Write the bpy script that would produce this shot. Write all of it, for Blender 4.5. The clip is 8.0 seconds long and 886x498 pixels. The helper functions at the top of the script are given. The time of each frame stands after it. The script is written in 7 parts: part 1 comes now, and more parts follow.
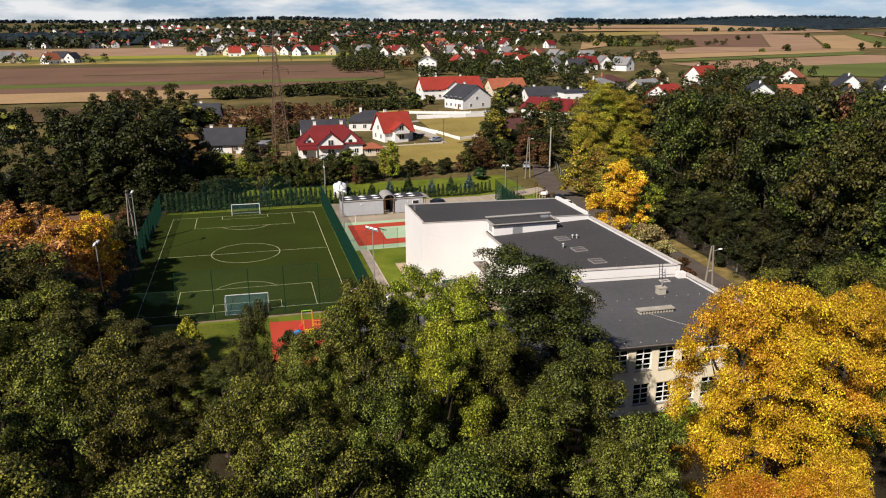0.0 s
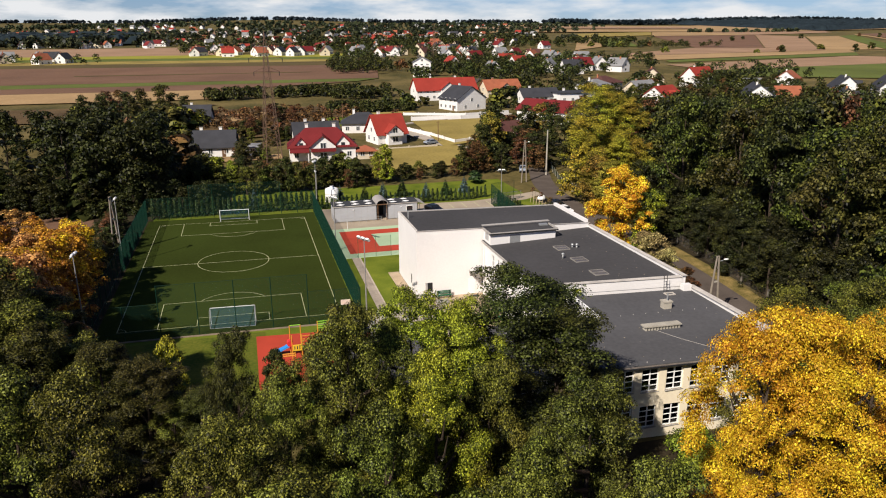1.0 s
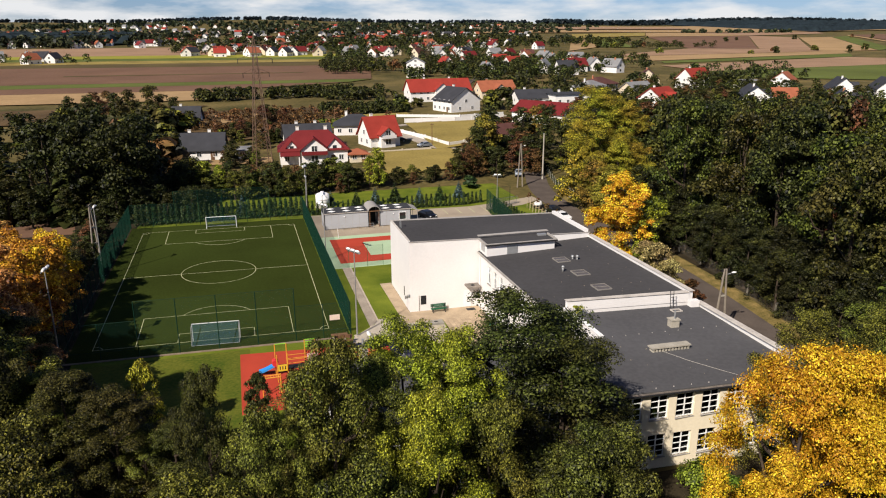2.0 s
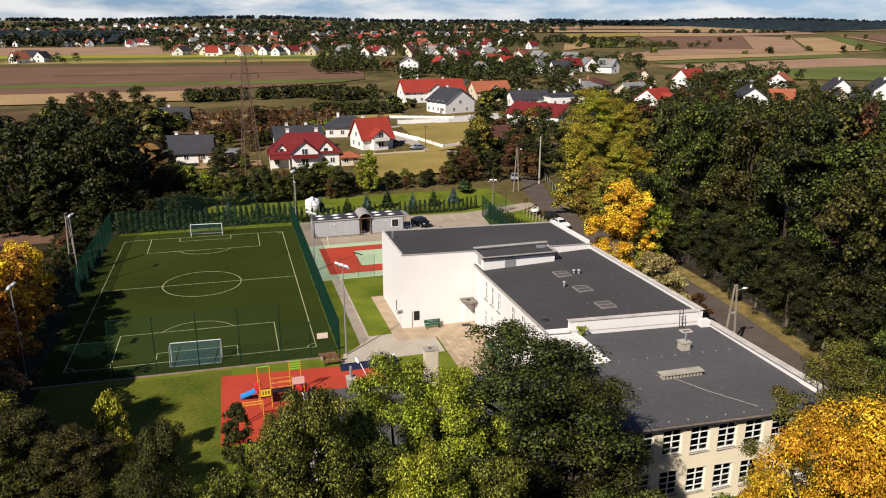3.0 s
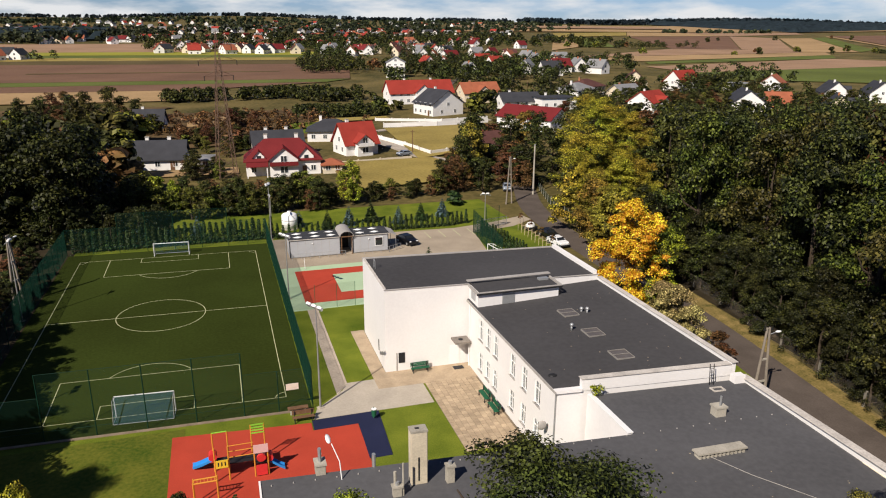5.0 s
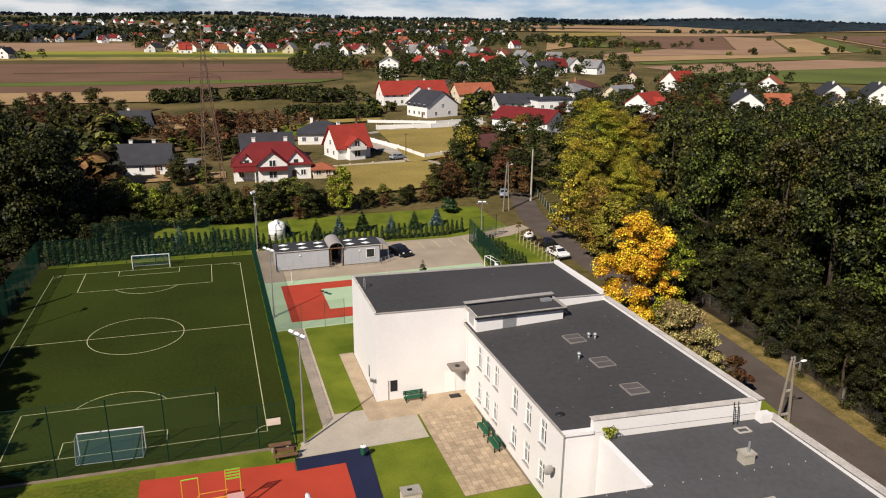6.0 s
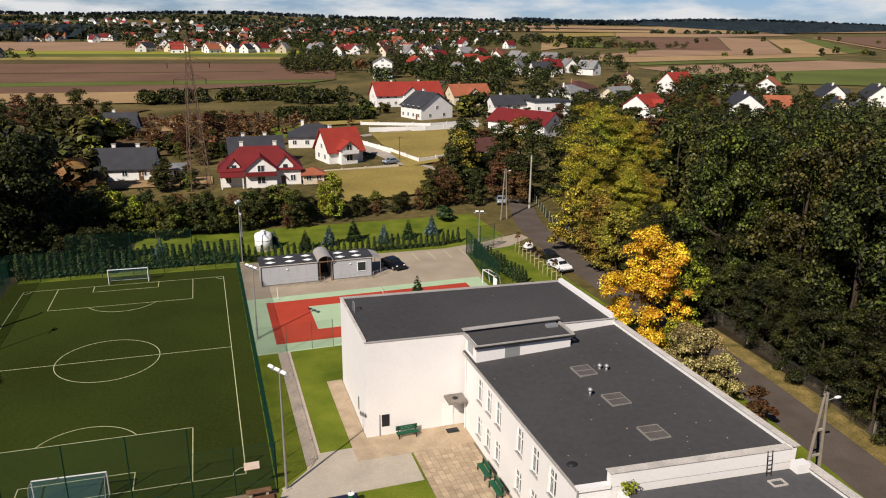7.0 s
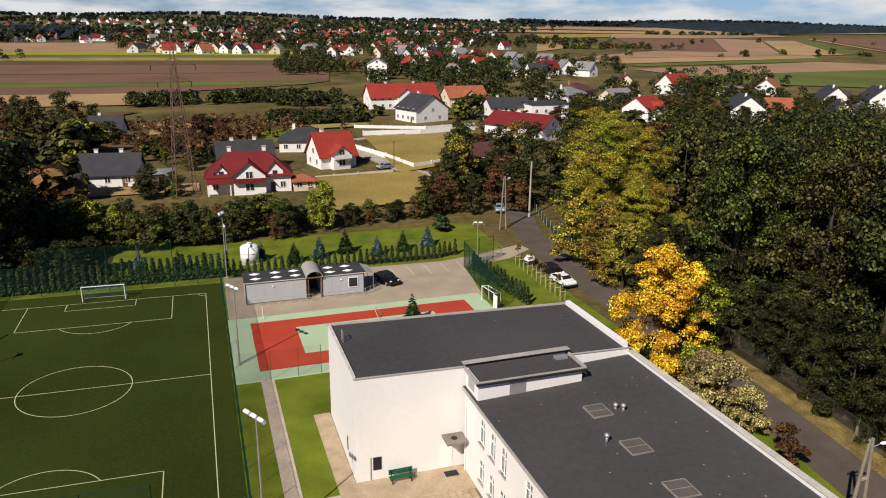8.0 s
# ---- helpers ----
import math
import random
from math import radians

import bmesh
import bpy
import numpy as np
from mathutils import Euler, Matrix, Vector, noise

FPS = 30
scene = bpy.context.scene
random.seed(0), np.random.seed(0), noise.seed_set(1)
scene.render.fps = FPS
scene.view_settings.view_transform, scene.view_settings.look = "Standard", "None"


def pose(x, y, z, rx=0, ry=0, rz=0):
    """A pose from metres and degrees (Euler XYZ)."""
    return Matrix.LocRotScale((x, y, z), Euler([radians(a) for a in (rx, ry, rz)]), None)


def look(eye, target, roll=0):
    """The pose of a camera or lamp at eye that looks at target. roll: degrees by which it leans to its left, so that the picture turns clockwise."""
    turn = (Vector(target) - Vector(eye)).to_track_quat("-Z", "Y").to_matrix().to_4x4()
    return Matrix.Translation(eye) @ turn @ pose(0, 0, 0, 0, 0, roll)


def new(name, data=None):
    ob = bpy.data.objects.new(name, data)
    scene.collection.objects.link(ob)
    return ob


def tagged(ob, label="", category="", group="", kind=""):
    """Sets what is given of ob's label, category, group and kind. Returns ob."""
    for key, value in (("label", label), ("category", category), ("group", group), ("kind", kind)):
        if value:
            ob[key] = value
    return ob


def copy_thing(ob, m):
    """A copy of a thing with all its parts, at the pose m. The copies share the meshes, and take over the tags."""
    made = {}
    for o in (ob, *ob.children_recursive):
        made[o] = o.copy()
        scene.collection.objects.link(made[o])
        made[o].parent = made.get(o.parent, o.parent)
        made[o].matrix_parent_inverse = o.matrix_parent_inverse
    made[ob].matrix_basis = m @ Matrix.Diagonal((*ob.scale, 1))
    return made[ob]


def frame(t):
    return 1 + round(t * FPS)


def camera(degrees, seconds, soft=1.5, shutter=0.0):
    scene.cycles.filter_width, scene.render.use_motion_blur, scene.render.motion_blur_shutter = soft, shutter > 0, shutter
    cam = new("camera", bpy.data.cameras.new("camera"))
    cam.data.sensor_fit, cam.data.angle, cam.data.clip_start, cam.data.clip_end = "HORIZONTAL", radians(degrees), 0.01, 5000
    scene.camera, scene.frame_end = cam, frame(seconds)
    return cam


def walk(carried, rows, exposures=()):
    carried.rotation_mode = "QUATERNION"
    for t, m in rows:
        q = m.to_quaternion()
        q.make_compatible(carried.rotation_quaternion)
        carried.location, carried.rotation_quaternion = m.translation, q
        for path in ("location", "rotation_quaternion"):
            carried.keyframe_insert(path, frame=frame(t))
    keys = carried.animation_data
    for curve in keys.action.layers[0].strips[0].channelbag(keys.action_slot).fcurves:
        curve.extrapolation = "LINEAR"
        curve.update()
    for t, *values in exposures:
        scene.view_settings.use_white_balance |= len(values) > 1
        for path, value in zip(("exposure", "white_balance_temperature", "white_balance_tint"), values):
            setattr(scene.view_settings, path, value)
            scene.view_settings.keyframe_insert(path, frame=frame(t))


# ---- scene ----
cam = camera(63.96, 8.0, soft=1.1)
PATH = [
    (0, (-10.204, -83.602, 32.120), (-9.7082, -81.7544, 31.5370), -0.33),
    (0.5, (-9.737, -81.897, 32.143), (-9.2340, -80.0504, 31.5610), -0.30),
    (1, (-9.236, -80.062, 32.190), (-8.7255, -78.2175, 31.6080), -0.27),
    (1.5, (-8.702, -78.104, 32.256), (-8.1835, -76.2623, 31.6744), -0.22),
    (3, (-6.910, -71.561, 32.538), (-6.3662, -69.7267, 31.9548), -0.01),
    (3.5, (-6.252, -69.177, 32.648), (-5.6997, -67.3464, 32.0634), 0.07),
    (4, (-5.566, -66.704, 32.759), (-5.0043, -64.8758, 32.1735), 0.16),
    (4.5, (-4.851, -64.147, 32.868), (-4.2811, -62.3214, 32.2818), 0.24),
    (6, (-2.548, -56.036, 33.147), (-1.9531, -54.2198, 32.5590), 0.47),
    (6.5, (-1.730, -53.209, 33.212), (-1.1274, -51.3945, 32.6237), 0.54),
    (7, (-0.889, -50.329, 33.257), (-0.2784, -48.5175, 32.6687), 0.59),
    (7.5, (-0.024, -47.405, 33.278), (0.5930, -45.5952, 32.6902), 0.63),
    (8, (0.862, -44.442, 33.271), (1.4860, -42.6341, 32.6849), 0.65),
]
walk(cam, [(t, look(eye, target, roll)) for t, eye, target, roll in PATH], ((0, 0.10), (3.5, 0.08), (6, -0.02), (8, -0.06)))

# ---- world, sun ----
SUN = Vector((0.57, 0.50, -0.65)).normalized()
world = bpy.data.worlds.new("sky")
scene.world = world
world.use_nodes = True
wn, wl = world.node_tree.nodes, world.node_tree.links
wn.clear()
sky = wn.new("ShaderNodeTexSky")
sky.sky_type, sky.sun_disc = "NISHITA", False
sky.sun_elevation, sky.sun_rotation = radians(40.5), radians(228.7)
sky.air_density, sky.dust_density, sky.ozone_density = 1.0, 0.2, 4.0
tc = wn.new("ShaderNodeTexCoord")
# low cumulus in long rows, and a clear saturated blue between them
flat = wn.new("ShaderNodeMapping")
flat.inputs["Scale"].default_value = (7.0, 7.0, 30.0)
wl.new(tc.outputs["Generated"], flat.inputs["Vector"])
cl = wn.new("ShaderNodeTexNoise")
cl.inputs["Scale"].default_value, cl.inputs["Detail"].default_value, cl.inputs["Roughness"].default_value = 1.0, 6.0, 0.55
wl.new(flat.outputs["Vector"], cl.inputs["Vector"])
up = wn.new("ShaderNodeSeparateXYZ")
wl.new(tc.outputs["Generated"], up.inputs["Vector"])
thin = wn.new("ShaderNodeMapRange")
thin.inputs["From Max"].default_value, thin.inputs["To Max"].default_value = 0.40, 0.17
wl.new(up.outputs["Z"], thin.inputs["Value"])
less = wn.new("ShaderNodeMath")
less.operation = "SUBTRACT"
wl.new(cl.outputs["Fac"], less.inputs[0])
wl.new(thin.outputs["Result"], less.inputs[1])
cr = wn.new("ShaderNodeMapRange")
cr.inputs["From Min"].default_value, cr.inputs["From Max"].default_value = 0.41, 0.60
wl.new(less.outputs["Value"], cr.inputs["Value"])
cm = wn.new("ShaderNodeMix")
cm.data_type = "RGBA"
cm.inputs["B"].default_value = (30.0, 30.4, 31.0, 1)
wl.new(cr.outputs["Result"], cm.inputs["Factor"])
blue = wn.new("ShaderNodeMix")
blue.data_type, blue.blend_type = "RGBA", "MULTIPLY"
blue.inputs["Factor"].default_value, blue.inputs["B"].default_value = 1.0, (1.10, 1.36, 2.05, 1)
wl.new(sky.outputs["Color"], blue.inputs["A"])
# the sky pales and brightens towards the horizon
pale, glow = wn.new("ShaderNodeMapRange"), wn.new("ShaderNodeMix")
pale.inputs["From Max"].default_value = 0.30
pale.inputs["To Min"].default_value, pale.inputs["To Max"].default_value = 1.75, 1.0
wl.new(up.outputs["Z"], pale.inputs["Value"])
glow.data_type, glow.blend_type = "RGBA", "MULTIPLY"
glow.inputs["Factor"].default_value = 1.0
wl.new(blue.outputs["Result"], glow.inputs["A"])
wl.new(pale.outputs["Result"], glow.inputs["B"])
wl.new(glow.outputs["Result"], cm.inputs["A"])
bg, wo = wn.new("ShaderNodeBackground"), wn.new("ShaderNodeOutputWorld")
bg.inputs["Strength"].default_value = 0.0255
wl.new(cm.outputs["Result"], bg.inputs["Color"])
wl.new(bg.outputs["Background"], wo.inputs["Surface"])
sun_data = bpy.data.lights.new("sun", "SUN")
sun_data.energy, sun_data.angle, sun_data.color = 5.85, radians(0.53), (1.0, 0.905, 0.80)
sun = new("sun", sun_data)
sun.matrix_world = look(-SUN * 300, (0, 0, 0))

# ---- materials ----
MATS = {}


def mat(name, color, rough=0.8, vary=0.25, scale=1.0, fine=12.0, bump=0.15, metal=0.0, tint=None, objvar=0.0, spec=0.12):
    """A surface with stains at one scale and grain at another; scale in repeats per metre."""
    if name in MATS:
        return MATS[name]
    m = bpy.data.materials.new(name)
    m.use_nodes = True
    n, l = m.node_tree.nodes, m.node_tree.links
    b = n["Principled BSDF"]
    b.inputs["Roughness"].default_value, b.inputs["Metallic"].default_value = rough, metal
    b.inputs["Specular IOR Level"].default_value = spec
    geo = n.new("ShaderNodeNewGeometry")
    big, small = n.new("ShaderNodeTexNoise"), n.new("ShaderNodeTexNoise")
    for t, s, d in ((big, scale, 5), (small, scale * fine, 3)):
        t.inputs["Scale"].default_value, t.inputs["Detail"].default_value = s, d
        l.new(geo.outputs["Position"], t.inputs["Vector"])
    mix = n.new("ShaderNodeMix")
    mix.data_type = "FLOAT"
    mix.inputs["Factor"].default_value = 0.4
    l.new(big.outputs["Fac"], mix.inputs["A"])
    l.new(small.outputs["Fac"], mix.inputs["B"])
    ramp = n.new("ShaderNodeValToRGB")
    e = ramp.color_ramp.elements
    e[0].position, e[1].position = 0.32, 0.68
    e[0].color = (*[c * (1 - vary) for c in color], 1)
    top = tint or [c * (1 + vary) for c in color]
    e[1].color = (*[min(c, 0.95) for c in top], 1)
    l.new(mix.outputs["Result"], ramp.inputs["Fac"])
    out = ramp.outputs["Color"]
    if objvar:
        oi, hv = n.new("ShaderNodeObjectInfo"), n.new("ShaderNodeHueSaturation")
        mr = n.new("ShaderNodeMapRange")
        mr.inputs["To Min"].default_value, mr.inputs["To Max"].default_value = 1 - objvar, 1 + objvar
        l.new(oi.outputs["Random"], mr.inputs["Value"])
        l.new(mr.outputs["Result"], hv.inputs["Value"])
        l.new(out, hv.inputs["Color"])
        out = hv.outputs["Color"]
    l.new(out, b.inputs["Base Color"])
    if bump:
        bp = n.new("ShaderNodeBump")
        bp.inputs["Strength"].default_value, bp.inputs["Distance"].default_value = bump, 0.05
        l.new(small.outputs["Fac"], bp.inputs["Height"])
        l.new(bp.outputs["Normal"], b.inputs["Normal"])
    MATS[name] = m
    return m


def leaf_mat(name, dark, light, hue=0.02, warm=-0.030, cool=0.010):
    """Leaves: each leaf cluster has its own tone, each tree a slight shift."""
    if name in MATS:
        return MATS[name]
    m = bpy.data.materials.new(name)
    m.use_nodes = True
    n, l = m.node_tree.nodes, m.node_tree.links
    b = n["Principled BSDF"]
    b.inputs["Roughness"].default_value, b.inputs["Specular IOR Level"].default_value = 0.5, 0.16
    geo, oi = n.new("ShaderNodeNewGeometry"), n.new("ShaderNodeObjectInfo")
    noise_t = n.new("ShaderNodeTexNoise")
    noise_t.inputs["Scale"].default_value, noise_t.inputs["Detail"].default_value = 0.45, 3
    l.new(geo.outputs["Position"], noise_t.inputs["Vector"])
    mix = n.new("ShaderNodeMix")
    mix.data_type = "FLOAT"
    mix.inputs["Factor"].default_value = 0.45
    l.new(geo.outputs["Random Per Island"], mix.inputs["A"])
    l.new(noise_t.outputs["Fac"], mix.inputs["B"])
    ramp = n.new("ShaderNodeValToRGB")
    e = ramp.color_ramp.elements
    e[0].position, e[1].position = 0.31, 0.80
    e[0].color, e[1].color = (*dark, 1), (*[min(0.95, 1.75 * c) for c in light], 1)
    half = e.new(0.55)
    half.color = (*[0.35 * a + 0.55 * b for a, b in zip(dark, light)], 1)
    l.new(mix.outputs["Result"], ramp.inputs["Fac"])
    hv, mr, mv = n.new("ShaderNodeHueSaturation"), n.new("ShaderNodeMapRange"), n.new("ShaderNodeMapRange")
    mr.inputs["To Min"].default_value, mr.inputs["To Max"].default_value = 0.5 - hue, 0.5 + hue
    mv.inputs["To Min"].default_value, mv.inputs["To Max"].default_value = 0.88, 1.14
    l.new(oi.outputs["Random"], mr.inputs["Value"])
    l.new(oi.outputs["Random"], mv.inputs["Value"])
    drift, dm, add = n.new("ShaderNodeTexNoise"), n.new("ShaderNodeMapRange"), n.new("ShaderNodeMath")
    drift.inputs["Scale"].default_value, drift.inputs["Detail"].default_value = 0.22, 2
    l.new(geo.outputs["Position"], drift.inputs["Vector"])
    dm.inputs["From Min"].default_value, dm.inputs["From Max"].default_value = 0.3, 0.7
    dm.inputs["To Min"].default_value, dm.inputs["To Max"].default_value = warm, cool
    l.new(drift.outputs["Fac"], dm.inputs["Value"])
    l.new(mr.outputs["Result"], add.inputs[0])
    l.new(dm.outputs["Result"], add.inputs[1])
    l.new(add.outputs["Value"], hv.inputs["Hue"])
    l.new(mv.outputs["Result"], hv.inputs["Value"])
    l.new(ramp.outputs["Color"], hv.inputs["Color"])
    l.new(hv.outputs["Color"], b.inputs["Base Color"])
    tr, ms, out = n.new("ShaderNodeBsdfTranslucent"), n.new("ShaderNodeMixShader"), n["Material Output"]
    ms.inputs["Fac"].default_value = 0.09
    l.new(hv.outputs["Color"], tr.inputs["Color"])
    l.new(b.outputs["BSDF"], ms.inputs[1])
    l.new(tr.outputs["BSDF"], ms.inputs[2])
    l.new(ms.outputs["Shader"], out.inputs["Surface"])
    MATS[name] = m
    return m


def veil_mat(name, color, cover):
    """Wire netting too fine to tell its wires apart: part wire, part air."""
    m = bpy.data.materials.new(name)
    m.use_nodes = True
    n, l = m.node_tree.nodes, m.node_tree.links
    b, out = n["Principled BSDF"], n["Material Output"]
    b.inputs["Base Color"].default_value, b.inputs["Roughness"].default_value = (*color, 1), 0.6
    tr, ms = n.new("ShaderNodeBsdfTransparent"), n.new("ShaderNodeMixShader")
    ms.inputs["Fac"].default_value = cover
    l.new(tr.outputs["BSDF"], ms.inputs[1])
    l.new(b.outputs["BSDF"], ms.inputs[2])
    l.new(ms.outputs["Shader"], out.inputs["Surface"])
    return m


def glass_mat(name, tint, rough=0.03):
    m = bpy.data.materials.new(name)
    m.use_nodes = True
    b = m.node_tree.nodes["Principled BSDF"]
    b.inputs["Base Color"].default_value = (*tint, 1)
    b.inputs["Roughness"].default_value, b.inputs["Transmission Weight"].default_value = rough, 1.0
    b.inputs["IOR"].default_value = 1.45
    return m


M_GRASS = mat("lawn_grass", (0.088, 0.142, 0.009), 0.9, 0.35, 0.25, 40, 0.4, tint=(0.19, 0.215, 0.022))
M_DRY = mat("worn_lawn", (0.052, 0.108, 0.007), 0.9, 0.35, 0.20, 16, 0.5, tint=(0.155, 0.150, 0.020))
M_KERB = mat("stained_kerb", (0.22, 0.17, 0.12), 0.9, 0.3, 0.8, 10, 0.2)
M_VERGE = mat("patchy_verge", (0.085, 0.095, 0.018), 0.95, 0.45, 0.55, 9, 0.6, tint=(0.33, 0.23, 0.085))
M_WILD = mat("rough_grass", (0.062, 0.066, 0.017), 0.95, 0.45, 0.035, 18, 0.4, tint=(0.19, 0.140, 0.052))
# soil and litter, kept near black so tree shade is in the colour
M_SOIL = mat("leaf_litter", (0.035, 0.027, 0.015), 0.95, 0.4, 0.4, 12, 0.4)
M_TURF = mat("artificial_turf", (0.025, 0.032, 0.007), 0.95, 0.25, 0.06, 60, 0.2, spec=0.0, tint=(0.037, 0.052, 0.010))
SHEEN = M_TURF.node_tree.nodes["Principled BSDF"].inputs
SHEEN["Sheen Weight"].default_value, SHEEN["Sheen Roughness"].default_value, SHEEN["Sheen Tint"].default_value = 0.060, 0.45, (0.58, 0.75, 0.22, 1)
M_LINE = mat("line_paint", (0.50, 0.50, 0.28), 0.8, 0.15, 1.0, 10, 0.0)
M_ASPH = mat("asphalt", (0.102, 0.082, 0.068), 0.9, 0.28, 0.3, 30, 0.2)
M_CONC = mat("concrete_paving", (0.42, 0.37, 0.30), 0.85, 0.15, 0.4, 14, 0.2)
M_YARD = mat("yard_paving", (0.36, 0.298, 0.222), 0.9, 0.18, 0.25, 20, 0.2)
M_PAVER = mat("worn_paver", (0.40, 0.31, 0.21), 0.85, 0.22, 0.8, 9, 0.3, objvar=0.16)
M_JOINT = mat("sand_joint", (0.20, 0.16, 0.11), 0.95, 0.2, 1.0, 10, 0.2)
M_RED = mat("red_rubber", (0.42, 0.055, 0.030), 0.85, 0.14, 0.3, 40, 0.15)
M_MINT = mat("mint_rubber", (0.40, 0.52, 0.33), 0.85, 0.10, 0.3, 40, 0.15)
M_NAVY = mat("navy_rubber", (0.018, 0.022, 0.055), 0.85, 0.2, 0.3, 40, 0.15)
M_WALL = mat("white_render", (0.76, 0.74, 0.72), 0.85, 0.05, 0.25, 18, 0.08)
M_CREAM = mat("cream_render", (0.80, 0.71, 0.53), 0.85, 0.08, 0.3, 18, 0.08)
M_ROOFB = mat("weathered_bitumen", (0.089, 0.088, 0.091), 0.85, 0.20, 0.12, 25, 0.15)
M_ROOF = mat("bitumen_roof", (0.061, 0.059, 0.060), 0.85, 0.18, 0.09, 25, 0.15)
M_COPE = mat("metal_coping", (0.40, 0.375, 0.345), 0.6, 0.22, 0.7, 10, 0.05, metal=0.1)
M_STAIN = mat("stained_coping", (0.52, 0.48, 0.43), 0.8, 0.28, 0.9, 8, 0.1)
M_FRAME = mat("white_frame", (0.78, 0.78, 0.76), 0.5, 0.04, 1.0, 8, 0.0)
M_GLASS = glass_mat("window_glass", (0.30, 0.33, 0.35))
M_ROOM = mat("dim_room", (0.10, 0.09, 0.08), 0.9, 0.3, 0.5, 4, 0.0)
M_DARK = mat("dark_metal", (0.03, 0.03, 0.032), 0.5, 0.2, 1.0, 8, 0.0, metal=0.3)
M_STEEL = mat("galvanised_steel", (0.45, 0.46, 0.46), 0.45, 0.12, 1.5, 8, 0.0, metal=0.6)
M_WHITE = mat("white_paint", (0.80, 0.80, 0.78), 0.5, 0.05, 1.0, 8, 0.0)
M_GREENF = mat("dark_green_paint", (0.007, 0.035, 0.020), 0.5, 0.15, 1.0, 8, 0.0)
M_GREENP = mat("green_paint", (0.018, 0.10, 0.050), 0.5, 0.15, 1.0, 8, 0.0)
M_NET = veil_mat("green_netting", (0.008, 0.048, 0.030), 0.45)
M_NETFINE = veil_mat("thin_netting", (0.008, 0.048, 0.028), 0.13)
M_GOALNET = veil_mat("blue_netting", (0.07, 0.19, 0.25), 0.24)
M_OLDCONC = mat("weathered_concrete", (0.38, 0.35, 0.29), 0.9, 0.25, 0.8, 10, 0.3)
M_BARK = mat("bark", (0.060, 0.045, 0.032), 0.95, 0.35, 1.2, 8, 0.5)
M_YELLOW = mat("orange_paint", (0.62, 0.27, 0.04), 0.5, 0.1, 1.0, 8, 0.0)
M_BLUE = mat("blue_plastic", (0.03, 0.24, 0.62), 0.35, 0.08, 1.0, 8, 0.0)
M_REDP = mat("red_plastic", (0.60, 0.04, 0.04), 0.4, 0.1, 1.0, 8, 0.0)
M_LIME = mat("lime_plastic", (0.25, 0.55, 0.05), 0.4, 0.1, 1.0, 8, 0.0)
M_WOOD = mat("brown_wood", (0.16, 0.09, 0.05), 0.7, 0.3, 2.0, 10, 0.2)
L_GREEN = leaf_mat("leaf_green", (0.007, 0.010, 0.003), (0.172, 0.188, 0.028))
L_DARK = leaf_mat("leaf_dark", (0.005, 0.008, 0.003), (0.062, 0.072, 0.016))
L_LIGHT = leaf_mat("leaf_light", (0.026, 0.040, 0.004), (0.30, 0.34, 0.028), 0.02, -0.024)
L_YELLOW = leaf_mat("leaf_yellow", (0.32, 0.145, 0.008), (0.70, 0.395, 0.024), 0.010, -0.016, 0.024)
L_ORANGE = leaf_mat("leaf_orange", (0.20, 0.08, 0.010), (0.60, 0.29, 0.03), 0.012, -0.012, 0.016)
L_OLIVE = leaf_mat("leaf_olive", (0.042, 0.044, 0.006), (0.42, 0.365, 0.036), 0.012, -0.034, 0.026)
L_RUST = leaf_mat("leaf_rust", (0.030, 0.020, 0.008), (0.16, 0.088, 0.030))
L_CONIFER = leaf_mat("needle_green", (0.008, 0.018, 0.007), (0.045, 0.075, 0.022))
L_BLUE = leaf_mat("needle_blue", (0.02, 0.04, 0.04), (0.10, 0.15, 0.15))

# ---- mesh helpers ----


